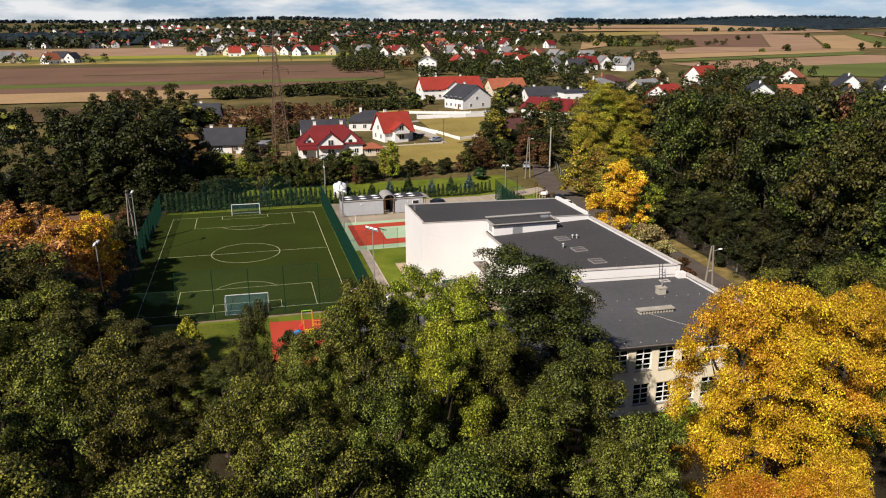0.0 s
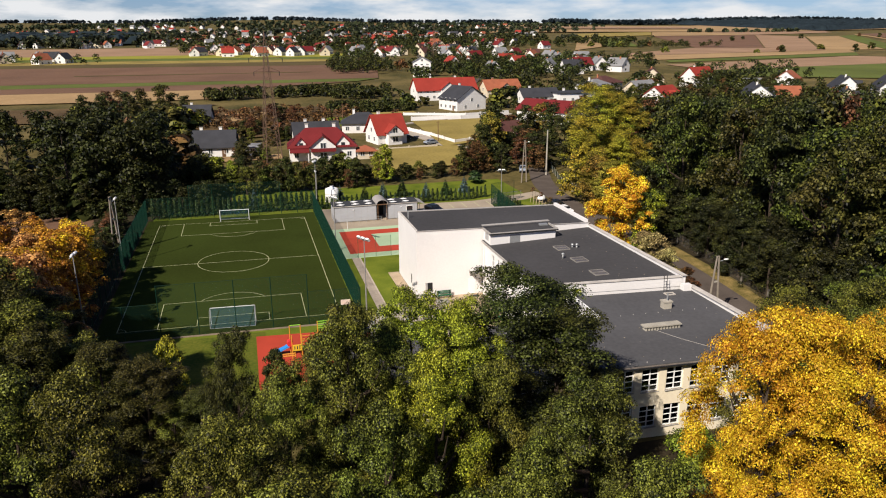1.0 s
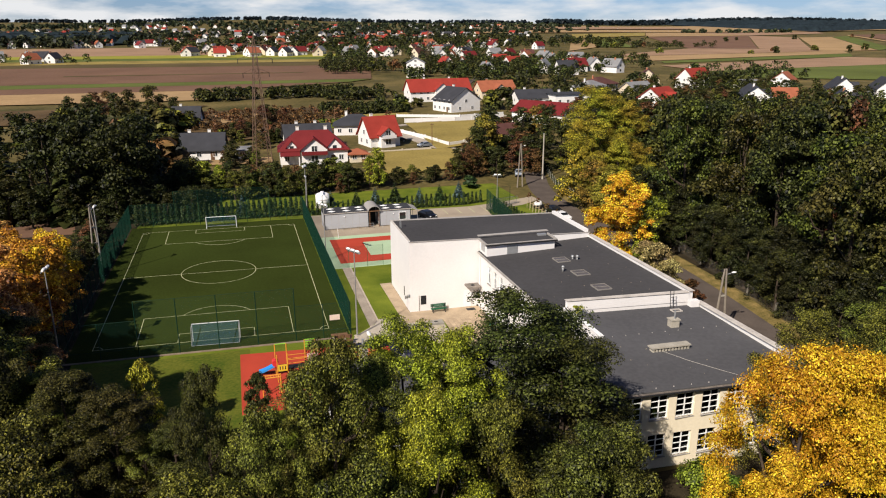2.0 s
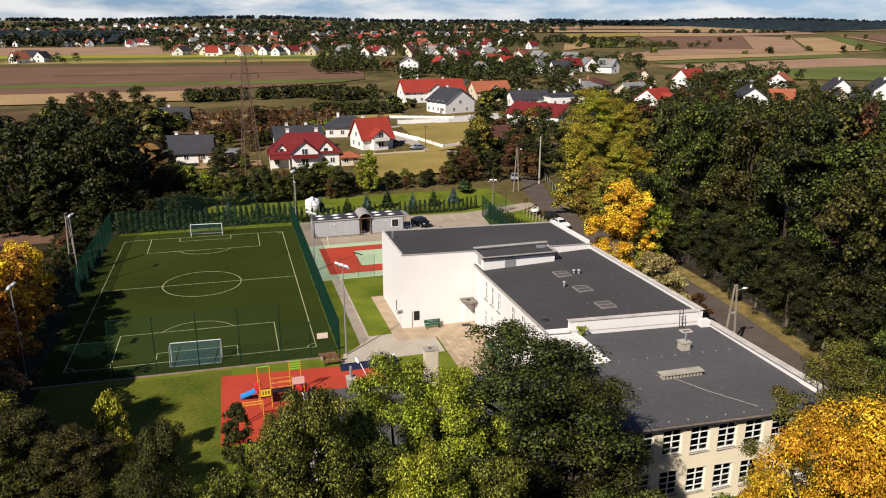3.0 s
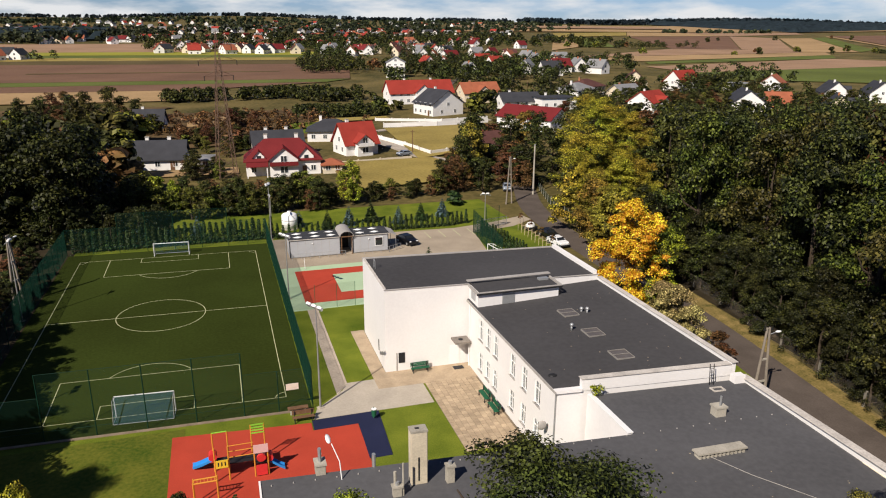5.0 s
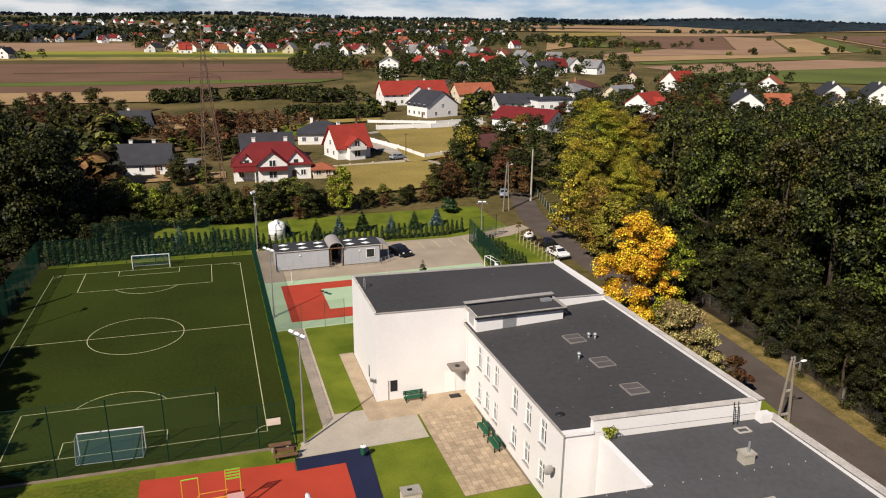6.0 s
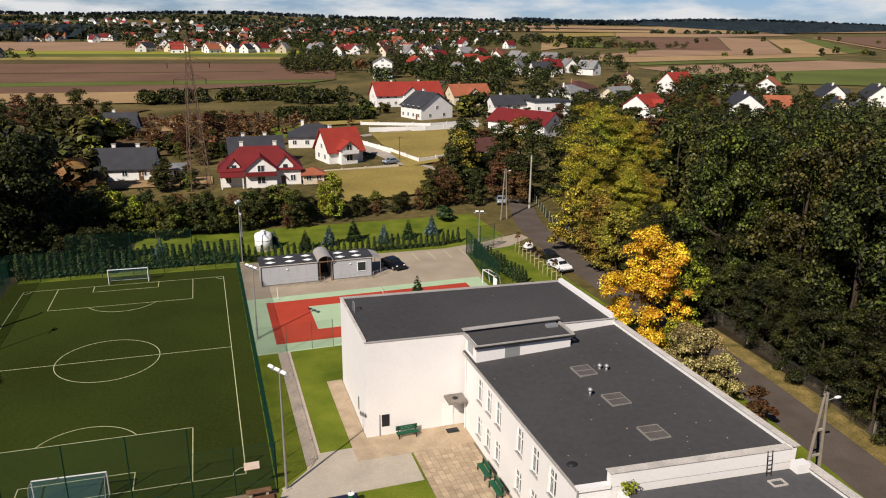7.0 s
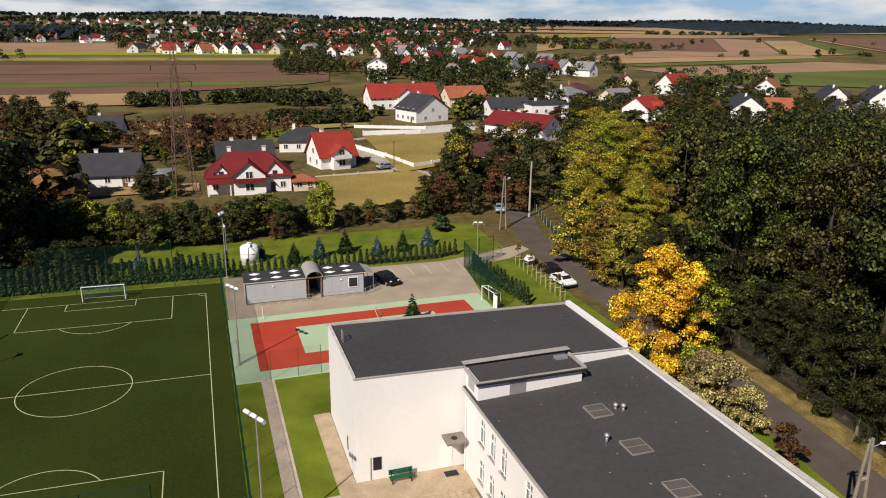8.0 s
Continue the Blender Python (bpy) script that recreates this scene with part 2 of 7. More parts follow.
class Shape:
    """Gathers vertices and faces for one mesh."""

    def __init__(self):
        self.v, self.f = [], []

    def add(self, verts, faces):
        k = len(self.v)
        self.v += [tuple(p) for p in verts]
        self.f += [tuple(i + k for i in q) for q in faces]
        return self

    def box(self, x0, y0, z0, x1, y1, z1, m=None):
        vs = [(x, y, z) for z in (z0, z1) for y in (y0, y1) for x in (x0, x1)]
        if m is not None:
            vs = [m @ Vector(p) for p in vs]
        return self.add(vs, [(0, 2, 3, 1), (4, 5, 7, 6), (0, 1, 5, 4), (1, 3, 7, 5), (3, 2, 6, 7), (2, 0, 4, 6)])

    def tube(self, a, b, r0, r1=None, n=8, cap=True):
        a, b = Vector(a), Vector(b)
        r1 = r0 if r1 is None else r1
        d = (b - a).normalized()
        u = d.orthogonal().normalized()
        w = d.cross(u)
        vs = []
        for p, r in ((a, r0), (b, r1)):
            vs += [p + (u * math.cos(2 * math.pi * i / n) + w * math.sin(2 * math.pi * i / n)) * r for i in range(n)]
        fs = [(i, (i + 1) % n, n + (i + 1) % n, n + i) for i in range(n)]
        if cap:
            fs += [tuple(range(n - 1, -1, -1)), tuple(range(n, 2 * n))]
        return self.add(vs, fs)

    def slab(self, poly, z0, z1):
        """An upright prism over a plan outline, anticlockwise."""
        n = len(poly)
        vs = [(x, y, z0) for x, y in poly] + [(x, y, z1) for x, y in poly]
        return self.add(vs, [tuple(range(n - 1, -1, -1)), tuple(range(n, 2 * n))] + [(i, (i + 1) % n, n + (i + 1) % n, n + i) for i in range(n)])

    def plate(self, quad, thick):
        """A sloping slab: four corners of its top, anticlockwise from above, and a thickness downwards."""
        vs = [Vector(p) - Vector((0, 0, thick)) for p in quad] + [Vector(p) for p in quad]
        n = len(quad)
        return self.add(vs, [tuple(range(n - 1, -1, -1)), tuple(range(n, 2 * n))] + [(i, (i + 1) % n, n + (i + 1) % n, n + i) for i in range(n)])

    def dome(self, c, rx, ry, rz, n=10, k=5, full=True):
        vs, fs = [], []
        lo = -math.pi / 2 if full else 0.0
        for j in range(k + 1):
            a = lo + (math.pi / 2 - lo) * j / k
            vs += [(c[0] + rx * math.cos(a) * math.cos(2 * math.pi * i / n), c[1] + ry * math.cos(a) * math.sin(2 * math.pi * i / n), c[2] + rz * math.sin(a)) for i in range(n)]
        for j in range(k):
            fs += [(j * n + i, j * n + (i + 1) % n, (j + 1) * n + (i + 1) % n, (j + 1) * n + i) for i in range(n)]
        return self.add(vs, fs)

    def mesh(self, name, material, smooth=False):
        me = bpy.data.meshes.new(name)
        me.from_pydata(self.v, [], self.f)
        me.materials.append(material)
        if smooth:
            for p in me.polygons:
                p.use_smooth = True
        me.update()
        return me


def part(name, shape, material, parent=None, label="", at=None, smooth=False):
    """Links a shape or a mesh as one mesh object under a thing or a part."""
    me = shape.mesh(name, material, smooth) if isinstance(shape, Shape) else shape
    ob = new(name, me)
    ob.parent = parent
    if at is not None:
        ob.matrix_basis = at
    if label:
        ob["label"] = label
    return ob


def thing(name, at, label, category, group="", kind=""):
    ob = new(name)
    ob.matrix_basis = at
    return tagged(ob, label, category, group, kind)


def bevelled(shape, name, material, width=0.02):
    bm = bmesh.new()
    me = shape.mesh(name, material)
    bm.from_mesh(me)
    bmesh.ops.bevel(bm, geom=bm.edges[:], offset=width, segments=2, affect="EDGES", clamp_overlap=True)
    bm.to_mesh(me)
    bm.free()
    return me


# ---- terrain ----
PROFILE = ((-600, 0), (90, 0), (250, 1.5), (370, 3.4), (700, 8.5), (1000, 13.5), (2000, 36), (3500, 84), (4900, 88))
AHEAD, SIDE = (0.29, 0.957), (0.957, -0.29)


def level(x, y):
    s, q = AHEAD[0] * x + AHEAD[1] * y, SIDE[0] * x + SIDE[1] * y
    z = PROFILE[-1][1]
    for (a, za), (b, zb) in zip(PROFILE, PROFILE[1:]):
        if s <= b:
            z = za + (zb - za) * max(0.0, s - a) / (b - a)
            break
    far = min(1.0, max(0.0, (s - 1400) / 2000))
    return z + far * (-(0.004 if q < 0 else 0.010) * q + 7 * math.sin(q / 420 + 3.7) + 4 * math.sin(q / 190))


def build_ground():
    ss = [-600, -200, -120, -60, 0, 90, 150, 250, 370, 500, 700, 1000, 1400] + [1400 + 150 * k for k in range(1, 24)]
    qs = [-4200 + 100 * k for k in range(85)]
    sh = Shape()
    for s in ss:
        for q in qs:
            x, y = AHEAD[0] * s + SIDE[0] * q, AHEAD[1] * s + SIDE[1] * q
            sh.v.append((x, y, level(x, y)))
    w = len(qs)
    for i in range(len(ss) - 1):
        for j in range(w - 1):
            sh.f.append((i * w + j, i * w + j + 1, (i + 1) * w + j + 1, (i + 1) * w + j))
    ob = part("ground", sh, M_WILD)
    tagged(ob, "dry rough grass and stubble ground rolling to the horizon", "ground", kind="structure")


build_ground()


def sheet(name, poly, up, material, label, category="ground"):
    """A thin level layer of ground cover inside the school grounds."""
    ob = part(name, Shape().slab(poly, 0.0, up), material)
    return tagged(ob, label, category, kind="structure")


def rect(x0, y0, x1, y1):
    return [(x0, y0), (x1, y0), (x1, y1), (x0, y1)]


def drape(name, quad, material, label, up=0.5, n=10, category="field"):
    """A field laid over the terrain between four corners."""
    a, b, c, d = [Vector(p) for p in quad]
    sh = Shape()
    for i in range(n + 1):
        for j in range(n + 1):
            u, v = j / n, i / n
            p = (a * (1 - u) + b * u) * (1 - v) + (d * (1 - u) + c * u) * v
            sh.v.append((p.x, p.y, level(p.x, p.y) + up))
    for i in range(n):
        for j in range(n):
            k = i * (n + 1) + j
            sh.f.append((k, k + 1, k + n + 2, k + n + 1))
    return tagged(part(name, sh, material), label, category, kind="structure")


def ribbon(name, line, width, up, material, label, category):
    """A road along a plan line, with thickness."""
    pts = []
    for i in range(len(line) - 1):
        p0, p1, p2, p3 = [Vector(line[max(0, min(len(line) - 1, k))]) for k in (i - 1, i, i + 1, i + 2)]
        for k in range(6):
            t = k / 6
            pts.append(0.5 * (2 * p1 + (p2 - p0) * t + (2 * p0 - 5 * p1 + 4 * p2 - p3) * t * t + (3 * p1 - p0 - 3 * p2 + p3) * t ** 3))
    pts.append(Vector(line[-1]))
    sh = Shape()
    for i, p in enumerate(pts):
        d = (pts[min(i + 1, len(pts) - 1)] - pts[max(i - 1, 0)]).normalized()
        s = Vector((d.y, -d.x)) * width / 2
        for q in (p - s, p + s):
            z = level(q.x, q.y) + up
            sh.v += [(q.x, q.y, z), (q.x, q.y, z - up - 0.1)]
    for i in range(len(pts) - 1):
        k = 4 * i
        sh.f += [(k, k + 2, k + 6, k + 4), (k + 1, k, k + 4, k + 5), (k + 2, k + 3, k + 7, k + 6)]
    return tagged(part(name, sh, material), label, category, kind="structure")


# ---- school grounds: layers of ground cover ----
sheet("ground_lawn", [(-26.5, -24), (46, -24), (46, 72), (-12.9, 72), (-12.9, 55.4), (-26.5, 55.4)], 0.02, M_GRASS, "mown green lawn round the school pitch")
# dark sheet put where the trees' shadow lies on the ground
sheet("ground_shade", [(-60, -22), (-26.5, -22), (-26.5, 55.5), (-13, 55.5), (-13, 80), (-80, 80)], 0.025, M_SOIL, "dark soil sheet standing for tree shade beside the pitch")
sheet("ground_grove", [(-70, -110), (46, -110), (46, -35.2), (-12, -35.2), (-16, -22), (-70, -22)], 0.03, M_SOIL, "bare shaded soil and fallen leaves under trees")
sheet("ground_bare_patch", [(-19.6, -26.6), (-18.4, -27.3), (-17.2, -26.8), (-16.9, -25.6), (-17.8, -24.9), (-19.3, -25.3)], 0.04, M_YARD, "pale bare sandy patch under the trees")
ribbon("road", [(40, -75), (43.5, -40), (45.6, -23), (46.7, -14), (48.5, 0), (49.6, 15), (50.3, 30), (51, 45), (52.6, 58), (55.2, 68), (58, 76), (65, 98), (70, 130), (84, 165)], 4.8, 0.05, M_ASPH, "worn grey asphalt lane along the school", "road")
ribbon("verge", [(47.0, -40), (49.1, -23), (50.2, -14), (52.0, 0), (53.1, 15), (53.8, 30), (54.5, 45), (56.1, 58)], 2.3, 0.035, M_VERGE, "dry yellow grass verge with fallen leaves", "verge")
sheet("ground_worn_lawn", [(-26.4, -21), (-17, -21), (-9.6, -21), (-8.9, -17), (-8.9, -3.4), (-26.4, -3.4)], 0.035, M_DRY, "patchy worn lawn beside the playground")
sheet("pitch_turf", [(-27.2, -1.9), (2.0, -3.0), (1.95, 51.9), (-27.2, 53.0)], 0.05, M_TURF, "dark green artificial turf of a football pitch", "pitch")
sheet("pavement_kerb", [(-27.4, -2.25), (2.0, -3.37), (2.0, -3.05), (-27.4, -1.95)], 0.10, M_KERB, "stained concrete kerb along the pitch", "kerb")
sheet("pavement_plaza", [(1.9, -5.1), (13.0, -5.2), (13.0, -1.3), (9.2, -1.3), (9.2, 0.8), (5.9, 0.8), (5.2, -0.6), (2.4, -3.4)], 0.06, M_CONC, "pale concrete slab path before the school", "pavement")
sheet("pavement_hall", [(8.6, -1.3), (18.65, -1.5), (18.65, 1.7), (10.0, 1.9), (10.0, 13.0), (8.5, 13.0)], 0.07, M_PAVER, "sandy paved strip round the sports hall", "pavement")
sheet("pavement_path", [(4.6, -1.2), (5.9, 0.5), (5.9, 21.2), (4.6, 21.2)], 0.055, mat("path_slabs", (0.44, 0.37, 0.29), 0.9, 0.2, 0.6, 8, 0.3), "narrow slab path between strips of lawn", "pavement")
sheet("pavement_yard", [(2.4, 36.5), (34.5, 36.5), (36.5, 48.6), (44.5, 50.5), (49.5, 54), (49.0, 57), (41, 53.8), (34, 52.2), (2.4, 53.4)], 0.045, M_YARD, "dusty beige paved yard and car park", "pavement")
sheet("court_mint", rect(2.2, 21.0, 34.2, 37.9), 0.060, M_MINT, "mint green rubber edge of a ball court", "court")
ring = Shape()
for x0, y0, x1, y1 in ((4.7, 23.15, 9.7, 36.05), (26.6, 23.15, 31.6, 36.05), (9.7, 33.5, 26.6, 36.05), (9.7, 23.15, 26.6, 26.1)):
    ring.box(x0, y0, 0.0, x1, y1, 0.075)
tagged(part("court_red", ring, M_RED), "red rubber band of a ball court", "court", kind="structure")
sheet("play_red", [(-9.9, -17.5), (5.4, -17.5), (5.5, -6.9), (1.6, -6.9), (1.6, -5.6), (-9.9, -4.6)], 0.06, M_RED, "red rubber safety surface of a playground", "playground")
sheet("play_navy", [(5.4, -12.4), (7.3, -12.4), (7.7, -5.2), (1.7, -5.2), (1.7, -6.85), (5.55, -6.85)], 0.065, M_NAVY, "navy rubber safety surface of a playground", "playground")
bays = Shape()
for k in range(5):
    x = 25.6 + 2.6 * k
    bays.add([(x, 47.2, 0.052), (x + 0.12, 47.2, 0.052), (x + 0.12, 51.4, 0.052), (x, 51.4, 0.052)], [(0, 1, 2, 3)])
tagged(part("trim_bay_lines", bays, M_LINE), "white painted parking bay lines", "marking", kind="structure")


def line_box(sh, x0, y0, x1, y1, w=0.075, z=0.058):
    for a in ((x0, y0, x1, y0 + w), (x0, y1 - w, x1, y1), (x0, y0, x0 + w, y1), (x1 - w, y0, x1, y1)):
        sh.add([(a[0], a[1], z), (a[2], a[1], z), (a[2], a[3], z), (a[0], a[3], z)], [(0, 1, 2, 3)])


def line_arc(sh, cx, cy, r, a0, a1, w=0.075, z=0.058, n=48):
    for i in range(n):
        p = []
        for a in (a0 + (a1 - a0) * i / n, a0 + (a1 - a0) * (i + 1) / n):
            p.append([(cx + k * math.cos(a), cy + k * math.sin(a), z) for k in (r - w / 2, r + w / 2)])
        sh.add([p[0][0], p[0][1], p[1][1], p[1][0]], [(0, 1, 2, 3)])


marks = Shape()
PN, PS, PM = 48.85, 0.22, 24.6
line_box(marks, -25.05, PS, 0.0, PN)
line_box(marks, -20.75, PS, -3.95, 8.45, z=0.0585)
line_box(marks, -20.95, 40.9, -4.05, PN, z=0.0585)
line_box(marks, -16.45, PS, -8.2, 2.75, z=0.0590)
line_box(marks, -16.55, 46.55, -8.45, PN, z=0.0590)
line_arc(marks, -12.42, PM, 5.07, 0, 2 * math.pi)
for yc, flip in ((6.35, 0), (43.0, math.pi)):
    line_arc(marks, -12.42, yc, 4.4, flip + math.asin(0.48), flip + math.pi - math.asin(0.48))
for px, py, a in ((0, PS, 0.5), (-25.05, PS, 0), (-25.05, PN, 1.5), (0, PN, 1)):
    line_arc(marks, px, py, 1.0, a * math.pi, (a + 0.5) * math.pi, n=10)
marks.add([(-25, PM - 0.04, 0.0595), (0, PM - 0.04, 0.0595), (0, PM + 0.04, 0.0595), (-25, PM + 0.04, 0.0595)], [(0, 1, 2, 3)])
# the pitch is laid out slightly out of square
marks.v = [(x, y - 0.04 * (x + 12.4), z) for x, y, z in marks.v]
tagged(part("trim_pitch_lines", marks, M_LINE), "pale painted football pitch lines", "marking", kind="structure")

# ---- walls and windows ----
WINDOW_MESHES = {}


def welded(sh, name, material):
    """One mesh whose touching corners are joined."""
    bm = bmesh.new()
    bm.from_mesh(sh.mesh("joined", material))
    bmesh.ops.remove_doubles(bm, verts=bm.verts, dist=0.0005)
    me = bpy.data.meshes.new(name)
    bm.to_mesh(me)
    bm.free()
    me.materials.append(material)
    return me


def wall(parent, name, p0, p1, z0, z1, material, openings=(), thick=0.35, z1b=None, label=""):
    """A wall from p0 to p1, its outer face on the right of that way, with openings (u0, u1, z0, z1) right through it."""
    p0, p1 = Vector(p0), Vector(p1)
    length = (p1 - p0).length
    d = (p1 - p0) / length
    inn = Vector((-d.y, d.x)) * thick
    z1b = z1 if z1b is None else z1b
    us = sorted({0.0, length, *[o[0] for o in openings], *[o[1] for o in openings]})
    zs = sorted({z0, min(z1, z1b), *[o[2] for o in openings], *[o[3] for o in openings]})
    sh = Shape()

    def solid(u0, u1, a, b, c, e):
        q = []
        for off in (Vector((0, 0)), inn):
            for u, z in ((u0, a), (u1, b), (u1, e), (u0, c)):
                p = p0 + d * u + off
                q.append((p.x, p.y, z))
        sh.add(q, [(0, 1, 2, 3), (7, 6, 5, 4), (0, 4, 5, 1), (1, 5, 6, 2), (2, 6, 7, 3), (3, 7, 4, 0)])

    for u0, u1 in zip(us, us[1:]):
        top0, top1 = z1 + (z1b - z1) * u0 / length, z1 + (z1b - z1) * u1 / length
        for a, b in zip(zs, zs[1:]):
            um, zm = (u0 + u1) / 2, (a + b) / 2
            if not any(o[0] < um < o[1] and o[2] < zm < o[3] for o in openings):
                solid(u0, u1, a, a, *((top0, top1) if b == zs[-1] else (b, b)))
    return part(name, welded(sh, name, material), None, parent, label)


def window_mesh(w, h, cols, rows, depth=0.08, bar=0.085):
    key = (round(w, 2), round(h, 2), cols, rows)
    if key not in WINDOW_MESHES:
        fr = Shape()
        o, n = [(-w / 2, 0), (w / 2, 0), (w / 2, h), (-w / 2, h)], [(-w / 2 + bar, bar), (w / 2 - bar, bar), (w / 2 - bar, h - bar), (-w / 2 + bar, h - bar)]
        vs = [(x, y, z) for y in (0, depth) for ring in (o, n) for x, z in ring]
        fs = []
        for i in range(4):
            j = (i + 1) % 4
            fs += [(i, j, 4 + j, 4 + i), (8 + j, 8 + i, 12 + i, 12 + j), (j, i, 8 + i, 8 + j), (4 + i, 4 + j, 12 + j, 12 + i)]
        fr.add(vs, fs)
        bars = []
        for i in range(1, cols):
            x = -w / 2 + w * i / cols
            bars.append(Shape().box(x - bar * 0.6, 0.004, bar, x + bar * 0.6, depth - 0.004, h - bar).mesh("mullion", M_FRAME))
        for j in range(1, rows):
            z = h * (0.64 if rows == 2 else j / rows)
            bars.append(Shape().box(-w / 2 + bar, 0.008, z - bar * 0.4, w / 2 - bar, depth - 0.008, z + bar * 0.4).mesh("transom", M_FRAME))
        pane = Shape().box(-w / 2 + bar, depth * 0.45, bar, w / 2 - bar, depth * 0.6, h - bar)
        sill = Shape().box(-w / 2 - 0.06, -0.20, -0.05, w / 2 + 0.06, 0.0, 0.0)
        WINDOW_MESHES[key] = (fr.mesh("window", M_FRAME), pane.mesh("pane", M_GLASS), sill.mesh("sill", M_COPE), bars)
    return WINDOW_MESHES[key]


def put_window(parent, x, y, z, turn, w, h, cols=2, rows=2, sill=True):
    """A window whose outside faces the local -y, turned about z."""
    fr, pane, si, bars = window_mesh(w, h, cols, rows)
    ob = part("window", fr, None, parent, at=pose(x, y, z, 0, 0, turn))
    g = part("pane", pane, None, ob)
    g.visible_shadow = False
    for b in bars:
        part(b.name.split(".")[0], b, None, ob)
    if sill:
        part("sill", si, None, ob)
    return ob


def windows_along(parent, p0, p1, spots, w, z0, h, cols=2, rows=2, inset=0.12):
    """Windows in openings of a wall from p0 to p1, centred at the given lengths along it."""
    p0, p1 = Vector(p0), Vector(p1)
    d = (p1 - p0).normalized()
    turn = math.degrees(math.atan2(d.y, d.x))
    inn = Vector((-d.y, d.x)) * inset
    for u in spots:
        p = p0 + d * u + inn
        put_window(parent, p.x, p.y, z0, turn, w, h, cols, rows)


def holes(spots, w, z0, h):
    return [(u - w / 2, u + w / 2, z0, z0 + h) for u in spots]


def lay_out(root, plan):
    """Moves a building's pieces from its square drawing to the slightly crooked plan it was built on."""
    for ob in root.children_recursive:
        chain, o = [], ob
        while o is not root:
            chain.append(o)
            o = o.parent
        if any(c.matrix_basis != Matrix.Identity(4) for c in chain[1:]):
            continue
        if ob.matrix_basis == Matrix.Identity(4):
            for v in ob.data.vertices:
                v.co.x, v.co.y = plan(v.co.x, v.co.y)
        else:
            ob.location.x, ob.location.y = plan(ob.location.x, ob.location.y)


# ---- sports hall ----
hall = thing("sports_hall", pose(0, 0, 0), "tall white rendered sports hall with a dark flat roof", "building", "school buildings")
wall(hall, "wall", (10.25, 1.5), (33.35, 1.5), 0, 8.80, M_WALL, [(1.0, 1.62, 0.95, 2.0)], 0.4, 8.35)
wall(hall, "wall", (33.75, 1.5), (33.75, 12.2), 0, 8.35, M_WALL, (), 0.4)
wall(hall, "wall", (33.35, 12.2), (10.25, 12.2), 0, 8.35, M_WALL, (), 0.4, 8.80)
wall(hall, "wall", (9.85, 12.2), (9.85, 1.5), 0, 8.80, M_WALL, [(7.6, 7.85, 1.2, 2.4)], 0.4)
part("vent_cover", Shape().box(11.22, 1.46, 0.92, 11.90, 1.62, 2.03), M_DARK, hall, "black metal vent cover")
part("vent_cover", Shape().box(9.81, 4.36, 1.2, 9.95, 4.60, 2.4), M_DARK, hall, "black metal vent cover")
part("downpipe", Shape().tube((11.0, 1.44, 0.1), (11.0, 1.44, 2.1), 0.035), M_COPE, hall)
part("roof", Shape().plate([(10.03, 1.6, 8.81), (33.35, 1.6, 8.37), (33.35, 11.92, 8.37), (10.03, 11.92, 8.81)], 0.25), M_ROOF, hall)
part("roof_edge", Shape().plate([(9.80, 1.43, 8.90), (33.9, 1.43, 8.44), (33.9, 1.60, 8.44), (9.80, 1.60, 8.90)], 0.07), M_COPE, hall, "grey metal coping")
part("roof_edge", Shape().plate([(9.78, 11.92, 8.90), (33.9, 11.92, 8.42), (33.9, 12.32, 8.42), (9.78, 12.32, 8.90)], 0.07), M_COPE, hall, "grey metal coping")
part("parapet", Shape().box(9.85, 1.72, 8.80, 10.02, 11.9, 8.93), M_WALL, hall)
part("roof_edge", Shape().box(9.80, 1.72, 8.932, 10.06, 11.9, 8.96), M_STAIN, hall, "stained grey metal coping")
part("parapet", Shape().box(33.36, 1.84, 8.30, 33.80, 11.88, 8.75), M_WALL, hall)
part("roof_ladder_hoop", Shape().tube((10.45, 8.3, 8.7), (10.45, 8.3, 9.7), 0.04).tube((10.45, 8.9, 8.7), (10.45, 8.9, 9.7), 0.04).tube((10.45, 8.3, 9.7), (10.45, 8.9, 9.7), 0.04), M_STEEL, hall)
part("door_canopy", Shape().box(16.9, 0.0, 2.9, 18.6, 1.46, 3.1), mat("stained_concrete", (0.21, 0.185, 0.16), 0.9, 0.25, 0.8, 10, 0.2), hall, "grey concrete slab canopy over the entrance")
part("canopy_drain", Shape().tube((17.7, 0.7, 3.1), (17.7, 0.7, 3.14), 0.25, n=12), M_DARK, hall)
part("entrance_door", Shape().box(16.8, 1.44, 0.1, 17.8, 1.49, 2.2).box(17.62, 1.40, 1.0, 17.68, 1.438, 1.2), M_WHITE, hall)
part("doormat", Shape().box(16.9, 0.2, 0.07, 18.0, 0.9, 0.10), M_DARK, hall)

lay_out(hall, lambda x, y: (10.05 + (x - 9.85) * 0.966, y - 0.02 * (x - 30)))

# ---- school block ----
block = thing("school_block", pose(0, 0, 0), "two storey white school block with a dark flat roof", "building", "school buildings")
W0, W1 = (18.3, 1.3), (18.3, -19.3)
UP = [3.6, 5.6, 7.6, 11.7, 14.3, 17.0]
op = holes(UP, 1.15, 4.15, 2.1) + holes(UP, 1.15, 0.95, 1.9)
wall(block, "wall", W0, W1, 0, 7.15, M_WALL, op, 0.4)
windows_along(block, W0, W1, UP, 1.15, 4.15, 2.1)
windows_along(block, W0, W1, UP, 1.15, 0.95, 1.9)
wall(block, "wall", (18.7, -19.3), (33.6, -19.3), 0, 7.0, M_WALL, (), 0.4)
wall(block, "wall", (34.0, -19.3), (34.0, 1.45), 0, 8.15, M_WALL, (), 0.4)
